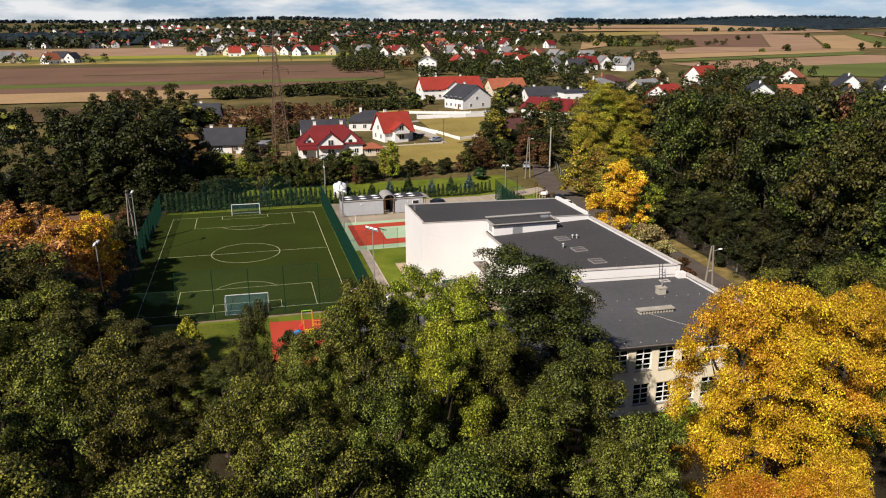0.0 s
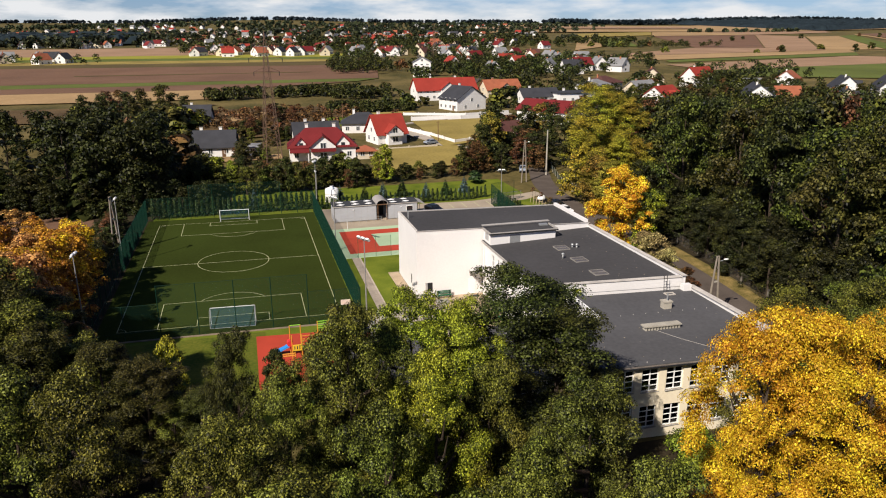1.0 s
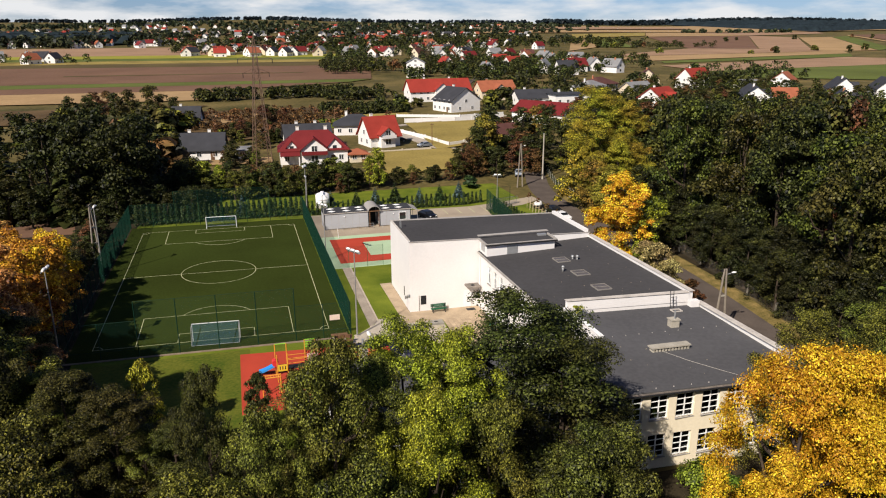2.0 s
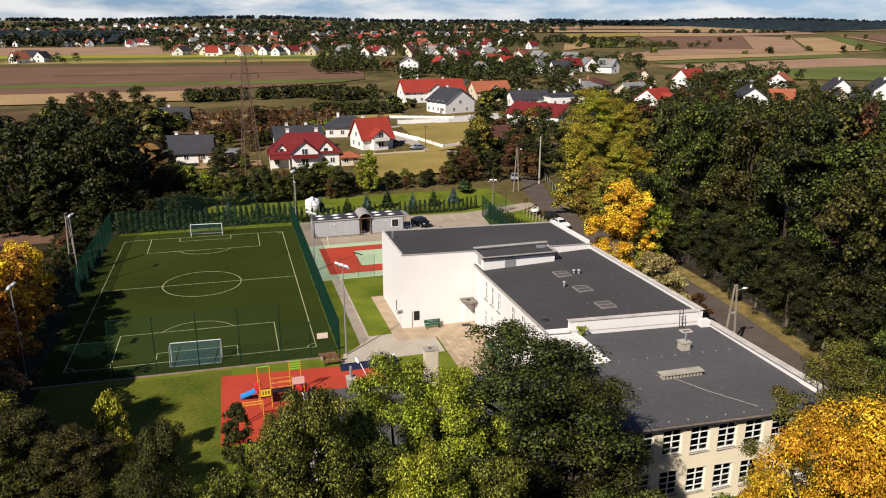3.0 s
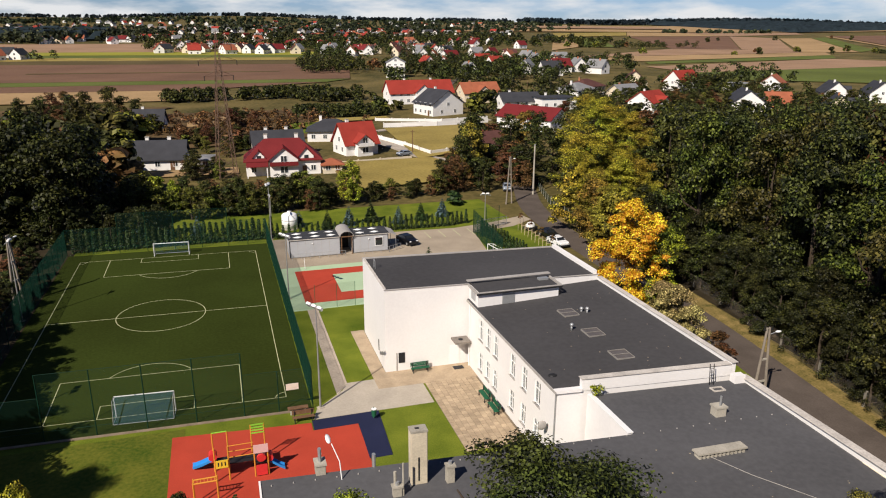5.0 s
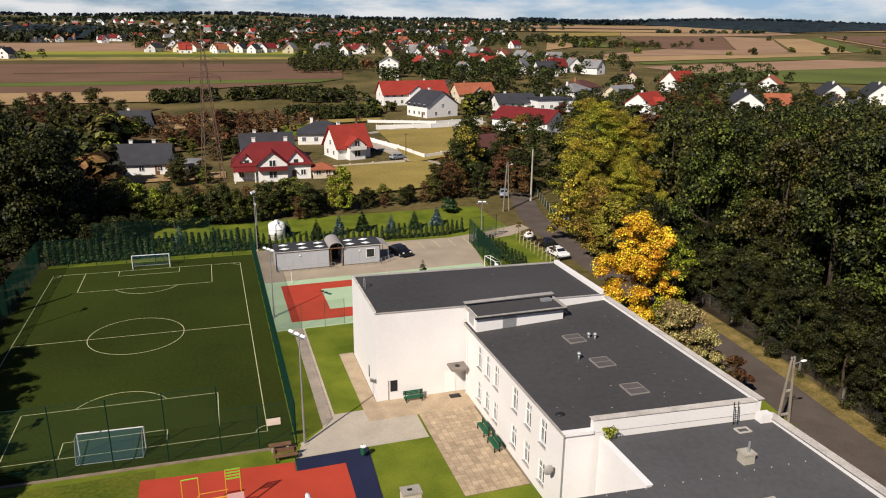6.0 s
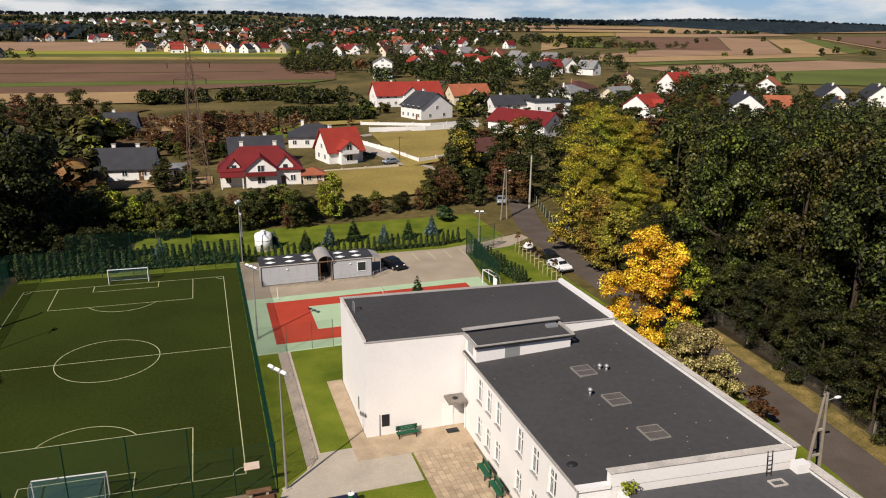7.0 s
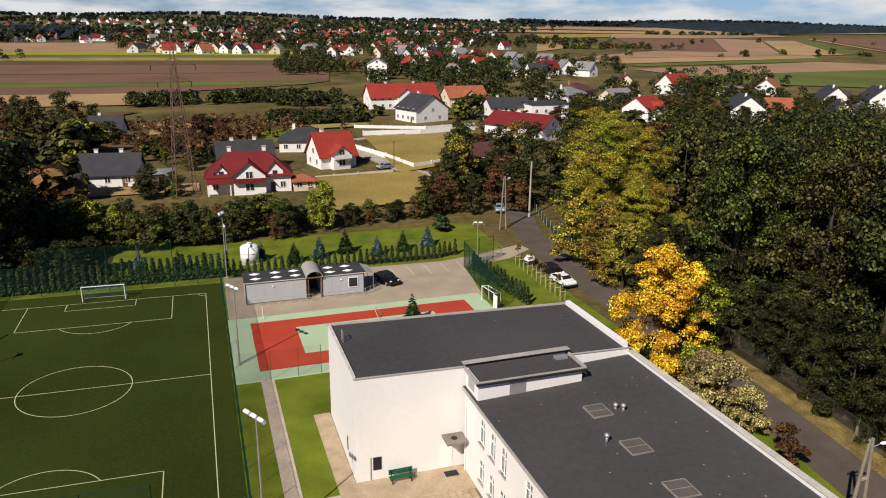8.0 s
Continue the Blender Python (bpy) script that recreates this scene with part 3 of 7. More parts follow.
part("roof", Shape().plate([(18.1, -19.0, 7.22), (33.6, -19.0, 7.80), (33.6, 1.45, 7.80), (18.1, 1.45, 7.22)], 0.2), M_ROOF, block)
part("eaves_board", Shape().box(17.98, -19.5, 7.02, 18.10, 1.3, 7.20), M_COPE, block, "grey metal gutter")
part("parapet", Shape().box(20.3, -19.36, 7.0, 33.58, -18.95, 8.0), M_WALL, block)
part("coping", Shape().box(20.2, -19.46, 8.002, 33.48, -18.88, 8.05), M_STAIN, block, "grey metal coping")
part("coping", Shape().box(33.5, -19.5, 8.152, 34.06, 1.37, 8.20), M_STAIN, block, "weathered white coping")
part("corner_coping", Shape().box(18.05, -19.5, 7.02, 20.28, -19.02, 7.26), M_WALL, block)
part("stair_head", Shape().box(18.32, -1.2, 7.24, 27.4, 1.38, 8.62), M_WALL, block)
part("stair_head_roof", Shape().box(18.5, -1.2, 8.70, 27.3, 1.7, 8.76), M_ROOF, block)
part("gutter", Shape().box(18.1, -1.50, 8.56, 27.7, -1.36, 8.70), M_DARK, block, "dark metal gutter")
rim = Shape().box(18.1, -1.355, 8.68, 27.7, -1.25, 8.80).box(18.1, 1.36, 9.05, 27.7, 1.9, 9.12).box(18.1, -1.25, 8.62, 18.28, 1.36, 8.86).box(27.52, -1.25, 8.62, 27.7, 1.36, 8.84)
part("stair_head_coping", rim, M_COPE, block, "grey metal coping")
part("vent_grille", Shape().box(21.0, -1.24, 7.35, 22.4, -1.21, 8.4), M_STEEL, block)
part("wall_vent", Shape().box(18.27, -0.5, 7.6, 18.30, 0.7, 8.4), M_STEEL, block, "grey louvred vent")
part("hatch_box", Shape().box(25.9, 0.4, 8.78, 27.0, 0.9, 8.98), M_STEEL, block)


def skylight(x, y, z):
    fr = Shape()
    for a in ((-0.82, -0.82, 0.82, -0.79), (-0.82, 0.79, 0.82, 0.82), (-0.82, -0.79, -0.79, 0.79), (0.79, -0.79, 0.82, 0.79), (-0.79, -0.01, 0.79, 0.01)):
        fr.box(x + a[0], y + a[1], z - 0.1, x + a[2], y + a[3], z + 0.09)
    s = part("skylight", fr, mat("dull_frame", (0.23, 0.215, 0.195), 0.7, 0.2, 1.0, 8, 0.0), block, "flat roof light with a pale frame")
    part("pane", Shape().box(x - 0.79, y - 0.79, z + 0.02, x + 0.79, y + 0.79, z + 0.05), mat("wired_glass", (0.115, 0.10, 0.085), 0.25, 0.2, 1, 8, 0.0, spec=0.5), s)


for y in (-5.6, -10.4, -15.1):
    skylight(26.2, y, 7.55)
for x, y, s in ((28.0, -6.1, 1.0), (27.6, -5.7, 0.8), (24.6, -9.3, 1.0)):
    v = Shape().tube((x, y, 7.4), (x, y, 7.5 + 0.45 * s), 0.10, n=10).dome((x, y, 7.5 + 0.5 * s), 0.2, 0.2, 0.17)
    part("roof_vent", v, M_STEEL, block, smooth=True)
part("roof_drain", Shape().dome((19.0, -16.9, 7.24), 0.4, 0.3, 0.18, full=False), M_DARK, block)
part("downpipe", Shape().tube((18.2, 0.9, 0.1), (18.2, 0.9, 7.1), 0.06), M_WHITE, block)
part("downpipe", Shape().tube((18.2, -19.2, 0.1), (18.2, -19.2, 7.1), 0.06), M_STEEL, block)
dish = Shape().tube((18.15, -17.9, 3.7), (17.7, -18.2, 3.75), 0.03).dome((17.6, -18.3, 3.8), 0.4, 0.12, 0.42)
part("satellite_dish", dish, M_COPE, block, "grey satellite dish", smooth=True)

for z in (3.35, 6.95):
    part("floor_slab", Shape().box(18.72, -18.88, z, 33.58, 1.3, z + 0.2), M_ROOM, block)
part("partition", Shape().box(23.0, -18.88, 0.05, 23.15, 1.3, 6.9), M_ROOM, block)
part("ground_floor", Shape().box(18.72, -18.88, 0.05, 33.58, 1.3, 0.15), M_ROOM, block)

lay_out(block, lambda x, y: (18.35 + (x - 18.0) * 0.945, y - 0.085 * (1.4 - y) / 20.8 * (x - 27)))

# ---- classroom wing ----
wing = thing("classroom_wing", pose(0, 0, 0), "cream two storey classroom wing with a dark flat roof", "building", "school buildings")
S0, S1 = (-3.2, -34.7), (33.7, -34.7)
SP = [1.9 + 2.2 * k for k in range(16)]
SP = [u for u in SP if u + 0.8 < 36.6]
op = holes(SP, 1.55, 4.25, 2.0) + holes(SP, 1.55, 0.95, 2.0)
wall(wing, "wall", S0, S1, 0, 6.55, M_CREAM, op, 0.4)
windows_along(wing, S0, S1, SP, 1.55, 4.25, 2.0, 2, 4)
windows_along(wing, S0, S1, SP, 1.55, 0.95, 2.0, 2, 4)
wall(wing, "wall", (34.1, -34.7), (34.1, -19.35), 0, 6.75, M_CREAM, (), 0.4)
wall(wing, "wall", (20.8, -24.0), (-3.0, -23.2), 0, 6.65, M_WALL, (), 0.4)
wall(wing, "wall", (20.8, -19.35), (20.8, -23.96), 0, 6.95, M_WALL, (), 0.35)
wall(wing, "wall", (-3.3, -23.2), (-3.3, -34.3), 0, 6.65, M_WALL, (), 0.4)
part("roof", Shape().plate([(-3.4, -34.75, 6.70), (33.75, -34.75, 6.70), (33.75, -24.0, 6.85), (20.8, -24.0, 6.85), (-3.4, -23.15, 6.85)], 0.2), M_ROOFB, wing)
part("roof", Shape().plate([(21.1, -23.996, 6.85), (33.75, -23.996, 6.85), (33.75, -19.5, 6.90), (21.1, -19.5, 6.90)], 0.2), M_ROOFB, wing)
part("coping", Shape().box(20.7, -24.02, 6.952, 21.15, -19.45, 7.02), M_WHITE, wing)
part("parapet", Shape().box(33.76, -33.5, 6.76, 34.18, -19.5, 7.25), M_WALL, wing)
part("coping", Shape().box(33.58, -33.6, 7.252, 34.26, -19.5, 7.31), M_STAIN, wing, "weathered white coping")
part("wall_stub", Shape().box(32.8, -20.1, 6.9, 33.7, -19.52, 7.55), M_WALL, wing, "short white wall stub")
part("eaves_board", Shape().box(-3.8, -35.0, 6.45, 34.0, -34.77, 6.62), mat("stained_eaves", (0.17, 0.145, 0.12), 0.8, 0.6, 1.3, 7, 0.1), wing, "stained weathered eaves board")
part("gutter", Shape().tube((-3.8, -35.10, 6.60), (34.0, -35.10, 6.56), 0.07), M_DARK, wing)
part("verge_trim", Shape().box(-3.52, -34.7, 6.6, -3.41, -23.2, 6.90), M_WHITE, wing)


def roof_chimney(x, y, z0, w, d, h, name="chimney", m=M_OLDCONC, pots=1, label="", lip=0.05):
    body = bevelled(Shape().box(x - w / 2, y - d / 2, z0, x + w / 2, y + d / 2, z0 + h), name, m, 0.03)
    c = part(name, body, None, wing, label)
    part("cap", Shape().box(x - w / 2 - lip, y - d / 2 - lip, z0 + h, x + w / 2 + lip, y + d / 2 + lip, z0 + h + 0.12), M_OLDCONC, c)
    for k in range(pots):
        px = x + (k - (pots - 1) / 2) * 0.5
        part("flue", Shape().tube((px, y, z0 + h + 0.12), (px, y, z0 + h + 0.35), 0.12, n=10), M_STEEL, c)


roof_chimney(5.75, -25.4, 6.8, 1.0, 0.8, 3.55, pots=0, lip=0.02, label="tall cream rendered chimney stack", m=mat("stained_cream", (0.56, 0.49, 0.37), 0.9, 0.2, 1.0, 10, 0.2))
part("flue_opening", Shape().box(5.55, -25.5, 10.471, 5.80, -25.3, 10.49), M_DARK, wing, "dark flue opening")
part("flue_door", Shape().box(5.66, -25.84, 7.1, 5.74, -25.803, 8.7), M_DARK, wing)
roof_chimney(4.2, -26.6, 6.8, 0.55, 0.45, 0.6, pots=1)
part("vent_pipe", Shape().tube((4.55, -26.7, 6.8), (4.55, -26.7, 9.0), 0.06), M_OLDCONC, wing)
part("vent_pipe", Shape().tube((4.1, -26.5, 7.5), (4.1, -26.5, 8.4), 0.09), M_OLDCONC, wing)
part("vent_pipe", Shape().tube((3.5, -23.3, 6.8), (3.5, -23.3, 7.7), 0.12), M_STEEL, wing)
roof_chimney(7.6, -26.0, 6.8, 0.5, 0.5, 1.1)
roof_chimney(0.2, -23.15, 6.8, 0.62, 0.5, 0.7, pots=0)
part("vent_pipe", Shape().tube((0.2, -23.15, 7.5), (0.2, -23.15, 8.5), 0.11), M_STEEL, wing)
roof_chimney(28.5, -23.4, 6.8, 0.85, 0.6, 0.7, pots=0)
for k in range(12):
    part("vent_block", Shape().box(23.65 + 0.3 * k, -28.15, 6.78, 23.80 + 0.3 * k, -27.55, 7.12), M_OLDCONC, wing)
part("vent_cover", Shape().box(23.5, -28.25, 7.12, 27.2, -27.45, 7.24), M_OLDCONC, wing)
for x in (30.75, 31.1):
    part("ladder_rail", Shape().tube((x, -19.85, 6.9), (x, -19.7, 8.6), 0.03), M_DARK, wing)
for k in range(5):
    part("rung", Shape().tube((30.75, -19.83 + 0.025 * k, 7.1 + 0.28 * k), (31.1, -19.83 + 0.025 * k, 7.1 + 0.28 * k), 0.02, n=5), M_DARK, wing)
hatch = Shape().box(30.4, -20.85, 6.9, 31.4, -20.78, 7.0).box(30.4, -20.35, 6.9, 31.4, -20.28, 7.0).box(30.4, -20.78, 6.9, 30.47, -20.35, 7.0).box(31.33, -20.78, 6.9, 31.4, -20.35, 7.0)
part("hatch_frame", hatch, M_STAIN, wing, "white roof hatch frame")
part("flue", Shape().tube((28.5, -23.5, 7.6), (28.5, -23.5, 8.4), 0.07), M_STEEL, wing)
part("roof_cable", Shape().tube((24.6, -28.2, 6.83), (25.8, -30.6, 6.80), 0.02, n=5).tube((25.8, -30.6, 6.80), (28.0, -33.8, 6.76), 0.02, n=5), M_COPE, wing)
lug = Shape().tube((0, 0, 0), (0, 0, 0.08), 0.05, 0.03, n=6).mesh("conductor_block", M_COPE)
for k in range(28):
    part("conductor_block", lug, None, wing, at=pose(-2.8 + 1.3 * k, -23.6 - 0.028 * k, 6.83))
for k in range(24):
    part("conductor_block", lug, None, wing, at=pose(-2.0 + 1.5 * k, -34.3, 6.70))
for k in range(8):
    part("conductor_block", lug, None, wing, at=pose(11.5 + 0.25 * k, -25.4 - 1.1 * k, 6.80))
lampw = Shape().tube((1.35, -23.9, 6.7), (1.3, -23.7, 7.9), 0.035).tube((1.3, -23.7, 7.9), (1.0, -22.9, 8.5), 0.028)
part("lamp_arm", lampw, M_WHITE, wing)
part("lamp_head", Shape().dome((0.85, -22.6, 8.6), 0.17, 0.38, 0.11), M_WHITE, wing, "white street lamp head on a bent arm", smooth=True)

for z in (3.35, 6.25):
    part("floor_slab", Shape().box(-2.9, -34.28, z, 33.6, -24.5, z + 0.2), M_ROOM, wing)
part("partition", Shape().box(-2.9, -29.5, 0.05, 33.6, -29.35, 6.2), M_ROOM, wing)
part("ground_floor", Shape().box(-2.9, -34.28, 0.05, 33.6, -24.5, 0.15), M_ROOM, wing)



def wing_plan(x, y):
    f = min(1.0, (y + 34.75) / 10.75)
    k, o = -0.06 + 0.03 * f, -1.0 * f
    if y > -24:
        g = min(1.0, (y + 24) / 4.6)
        k, o = -0.03 - 0.055 * g, -1.0 + g
    return x - 0.02 * max(0.0, x - 20), y + k * (x - 22) + o


lay_out(wing, wing_plan)

# ---- football pitch: goals, fence, floodlights ----


def build_goal(y, face):
    g = thing("football_goal", pose(-12.3, y, 0.05, 0, 0, face), "white steel football goal with a sagging net", "goal", "goals on the pitch")
    fr = Shape().tube((-2.5, 0, 0), (-2.5, 0, 2.0), 0.05).tube((2.5, 0, 0), (2.5, 0, 2.0), 0.05).tube((-2.5, 0, 2.0), (2.5, 0, 2.0), 0.05)
    part("frame", fr, M_WHITE, g)
    br = Shape()
    for x in (-2.5, 2.5):
        br.tube((x, 0, 2.0), (x, 0.8, 1.95), 0.03).tube((x, 0.8, 1.95), (x, 1.4, 0.03), 0.03).tube((x, 0, 0.03), (x, 1.4, 0.03), 0.03)
    br.tube((-2.5, 1.4, 0.03), (2.5, 1.4, 0.03), 0.03)
    part("back_stay", br, M_STEEL, g)
    net = Shape()
    a, b, c = [(x, 0.02, 1.96) for x in (-2.45, 2.45)], [(x, 0.78, 1.9) for x in (-2.45, 2.45)], [(x, 1.38, 0.05) for x in (-2.45, 2.45)]
    net.add([a[0], a[1], b[1], b[0]], [(0, 1, 2, 3)]).add([b[0], b[1], c[1], c[0]], [(0, 1, 2, 3)])
    for k in (0, 1):
        net.add([a[k], b[k], c[k], (c[k][0], 0.02, 0.05)], [(0, 1, 2, 3)])
    part("net", net, M_GOALNET, g, "pale blue-grey netting")


build_goal(0.25, 176)
build_goal(49.25, -3)

POST6 = Shape().tube((0, 0, 0), (0, 0, 6.2), 0.05, n=6).mesh("post", M_GREENF)
POST4 = Shape().tube((0, 0, 0), (0, 0, 4.1), 0.045, n=6).mesh("post", M_GREENF)


WIRE_PANELS = {}
M_WIRE = mat("green_wire", (0.006, 0.034, 0.021), 0.6, 0.15, 1.0, 8, 0.0)


def wire_panel(l, h):
    """A mesh panel of upright and level wires along local x."""
    key = (round(l, 2), h)
    if key not in WIRE_PANELS:
        sh, n, m = Shape(), int(l / 0.085), int(h / 0.2)
        for i in range(n):
            x = l * (i + 0.5) / n
            sh.box(x - 0.006, -0.005, 0.1, x + 0.006, 0.005, h)
        for j in range(m):
            z = 0.1 + (h - 0.1) * (j + 0.5) / m
            sh.box(0, -0.007, z - 0.005, l, 0.007, z + 0.005)
        WIRE_PANELS[key] = sh.mesh("net_panel", M_WIRE)
    return WIRE_PANELS[key]


def fence_run(f, p0, p1, n, h, net=M_NETFINE):
    p0, p1 = Vector(p0), Vector(p1)
    for k in range(n + 1):
        p = p0.lerp(p1, k / n)
        part("post", POST6 if h > 5 else POST4, None, f, at=pose(p.x, p.y, 0))
    for k in range(n):
        a, b = p0.lerp(p1, k / n), p0.lerp(p1, (k + 1) / n)
        if net is M_NET:
            part("net_panel", wire_panel((b - a).length, h), None, f, at=pose(a.x, a.y, 0, 0, 0, math.degrees(math.atan2(b.y - a.y, b.x - a.x))))
        else:
            part("net_panel", Shape().add([(a.x, a.y, 0.1), (b.x, b.y, 0.1), (b.x, b.y, h), (a.x, a.y, h)], [(0, 1, 2, 3)]), net, f)
        for z in (h, 1.0):
            part("rail", Shape().tube((a.x, a.y, z), (b.x, b.y, z), 0.018, n=5), M_GREENF, f)


fence = thing("pitch_fence", pose(0, 0, 0), "green steel mesh fence round the football pitch", "fence")
SE, SW, NE, NW = (2.1, -3.0), (-27.4, -1.9), (2.0, 52.1), (-27.4, 53.3)
S1_, S2_, N1_, N2_ = (-3.9, -2.78), (-20.0, -2.18), (-3.9, 52.34), (-20.0, 53.0)
fence_run(fence, S2_, S1_, 4, 6.2)
fence_run(fence, SW, S2_, 2, 4.1)
fence_run(fence, S1_, SE, 2, 4.1)
fence_run(fence, SE, NE, 18, 4.1, M_NET)
fence_run(fence, NW, (-27.4, 22.0), 10, 4.1, M_NET)
fence_run(fence, (-27.4, 22.0), SW, 8, 4.1)
fence_run(fence, N1_, N2_, 4, 6.2)
fence_run(fence, NE, N1_, 2, 4.1)
fence_run(fence, N2_, NW, 2, 4.1)
part("notice_board", Shape().box(-0.2, -3.10, 2.2, 0.9, -3.04, 2.8).box(0.0, -3.115, 2.42, 0.25, -3.101, 2.58).box(0.45, -3.115, 2.42, 0.7, -3.101, 2.58), mat("notice_paper", (0.7, 0.6, 0.5), 0.7, 0.1, 2, 5, 0.0), fence, "pale notice board on the fence")


M_POLE = mat("dull_pole", (0.27, 0.265, 0.25), 0.6, 0.15, 1.2, 8, 0.0, metal=0.2)


def floodlight(x, y, h, heads, turn, label):
    f = thing("floodlight", pose(x, y, 0, 0, 0, turn), label, "floodlight", "floodlights")
    part("pole", Shape().tube((0, 0, 0), (0, 0, h - 0.2), 0.10, 0.05, n=10), M_POLE, f)
    part("base", Shape().box(-0.25, -0.25, 0, 0.25, 0.25, 0.12), M_CONC, f)
    part("crossbar", Shape().tube((-0.9, 0, h - 0.2), (0.9, 0, h - 0.2), 0.05), M_STEEL, f)
    for k in range(heads):
        u = (k - (heads - 1) / 2) * 0.75
        hd = part("lamp_head", bevelled(Shape().box(-0.28, -0.12, -0.2, 0.28, 0.12, 0.2), "lamp_head", M_WHITE, 0.04), None, f, at=pose(u, -0.1, h, 35))
        part("lamp_glass", Shape().box(-0.24, -0.14, -0.16, 0.24, -0.122, 0.16), M_STEEL, hd)


floodlight(2.75, -3.2, 10.0, 3, -60, "tall white floodlight mast beside the plaza")
floodlight(2.9, 54.0, 9.3, 2, -120, "tall white floodlight mast behind the pitch")
floodlight(-27.9, -0.5, 10.0, 2, 80, "white floodlight mast under the orange trees")
floodlight(-27.9, 27.2, 10.0, 1, 80, "white floodlight mast beside the pitch fence")
floodlight(38.1, 48.0, 6.8, 2, -20, "white floodlight mast at the corner of the yard")
floodlight(3.2, 56.0, 7.0, 1, -100, "short white lamp mast behind the yard fence")
floodlight(2.85, 25.6, 8.5, 3, -60, "white floodlight mast beside the ball court")

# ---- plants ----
# leaf tone with the shade of the dense stand put into its colour
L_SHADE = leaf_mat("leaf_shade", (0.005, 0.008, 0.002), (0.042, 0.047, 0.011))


def leaf_cloud(rng, blobs, per, leaf, up=0.35):
    """Leaf clusters as folded quads round blob centres (x, y, z, r)."""
    n = len(blobs) * per
    c = np.repeat(blobs[:, :3], per, axis=0)
    r = np.repeat(blobs[:, 3], per)
    d = rng.normal(size=(n, 3))
    d /= np.linalg.norm(d, axis=1)[:, None]
    d[:, 2] = np.where(d[:, 2] < -0.3, -d[:, 2] * 0.8, d[:, 2])
    p = c + d * (r * rng.uniform(0.55, 1.12, n))[:, None] * np.array([1, 1, 0.8])
    nor = d * 0.95 + rng.normal(size=(n, 3)) * 0.42 + np.array([0, 0, up])
    nor /= np.linalg.norm(nor, axis=1)[:, None]
    t = np.cross(nor, rng.normal(size=(n, 3)))
    t /= np.linalg.norm(t, axis=1)[:, None]
    b = np.cross(nor, t)
    s = leaf * rng.uniform(0.6, 1.35, n)[:, None]
    q = np.stack([p + t * s, p + b * s * 0.62 + nor * s * 0.22, p - t * s, p - b * s * 0.62 + nor * s * 0.22], axis=1)
    return q.reshape(-1, 3)


def quads_mesh(name, pts, material):
    n = len(pts) // 4
    me = bpy.data.meshes.new(name)
    me.vertices.add(4 * n)
    me.vertices.foreach_set("co", np.asarray(pts, dtype=np.float32).ravel())
    me.loops.add(4 * n)
    me.loops.foreach_set("vertex_index", np.arange(4 * n, dtype=np.int32))
    me.polygons.add(n)
    me.polygons.foreach_set("loop_start", np.arange(0, 4 * n, 4, dtype=np.int32))
    me.materials.append(material)
    me.update(calc_edges=True)
    me.validate()
    return me


def crown_blobs(rng, count, radius, z0, z1, blob, lean=0.0, full=0.52):
    """Clumps of leaves over an uneven crown, widest a little below its middle: some fill it, most gather on boughs that stand out."""
    def spot(k, n, inner):
        h = ((k + rng.uniform(0, 1)) / n) ** 0.85
        prof = math.sin(math.pi * (0.16 + 0.84 * h) ** 0.8) ** full if h < 0.98 else 0.25
        a = rng.uniform(0, 2 * math.pi)
        wob = 0.82 + 0.20 * math.sin(2 * a + lean) + 0.15 * math.sin(5 * a + 7 * h + lean)
        rr = radius * prof * wob * math.sqrt(rng.uniform(inner, 1.0))
        return np.array((rr * math.cos(a), rr * math.sin(a), z0 + (z1 - z0) * h))

    fill, each = int(count * 0.34), 5
    out = [(*spot(k, fill, 0.15), blob * rng.uniform(0.7, 1.2)) for k in range(fill)]
    boughs = max(5, (count - fill) // each)
    for k in range(boughs):
        c, spread = spot(k, boughs, 0.62), blob * rng.uniform(0.8, 1.5)
        for j in range(each):
            d = rng.normal(size=3)
            d *= spread * rng.uniform(0.4, 1.0) / np.linalg.norm(d)
            d[2] *= 0.8
            out.append((*(c + d), blob * rng.uniform(0.6, 1.05)))
    return np.array(out)


def trunk_shape(rng, height, r, z_fork, radius, limbs=9):
    sh = Shape()
    pts = [Vector((0, 0, 0))]
    for k in range(1, 6):
        pts.append(Vector((rng.uniform(-0.2, 0.2), rng.uniform(-0.2, 0.2), height * 0.82 * k / 5)))
    for k in range(5):
        sh.tube(pts[k], pts[k + 1], r * (1 - 0.17 * k), r * (1 - 0.17 * (k + 1)), n=8)
    sh.tube((0, 0, 0), (0, 0, 0.35), r * 1.5, r, n=8)
    for k in range(limbs):
        a, z = rng.uniform(0, 2 * math.pi), z_fork + (height * 0.75 - z_fork) * k / limbs
        tip = Vector((math.cos(a) * radius * 0.6, math.sin(a) * radius * 0.6, z + radius * 0.55))
        mid = Vector((math.cos(a) * radius * 0.35, math.sin(a) * radius * 0.35, z + radius * 0.18))
        sh.tube((0, 0, z), mid, r * 0.38, r * 0.24, n=6).tube(mid, tip, r * 0.24, r * 0.06, n=6)
    return sh


TREE_KINDS = {}


def tree_kind(key, seed, height, radius, z0, count, per, leaf, blob, material, full=0.52):
    rng = np.random.default_rng(seed)
    crown = quads_mesh("crown", leaf_cloud(rng, crown_blobs(rng, count, radius, z0, height - blob * 0.7, blob, seed, full), per, leaf), material)
    trunk = trunk_shape(rng, height, 0.02 * height + 0.04, z0 * 0.9, radius, 9 if key[0] in ("near", "fine", "maple") else 4).mesh("trunk", M_BARK)
    TREE_KINDS[key] = (crown, trunk, height)


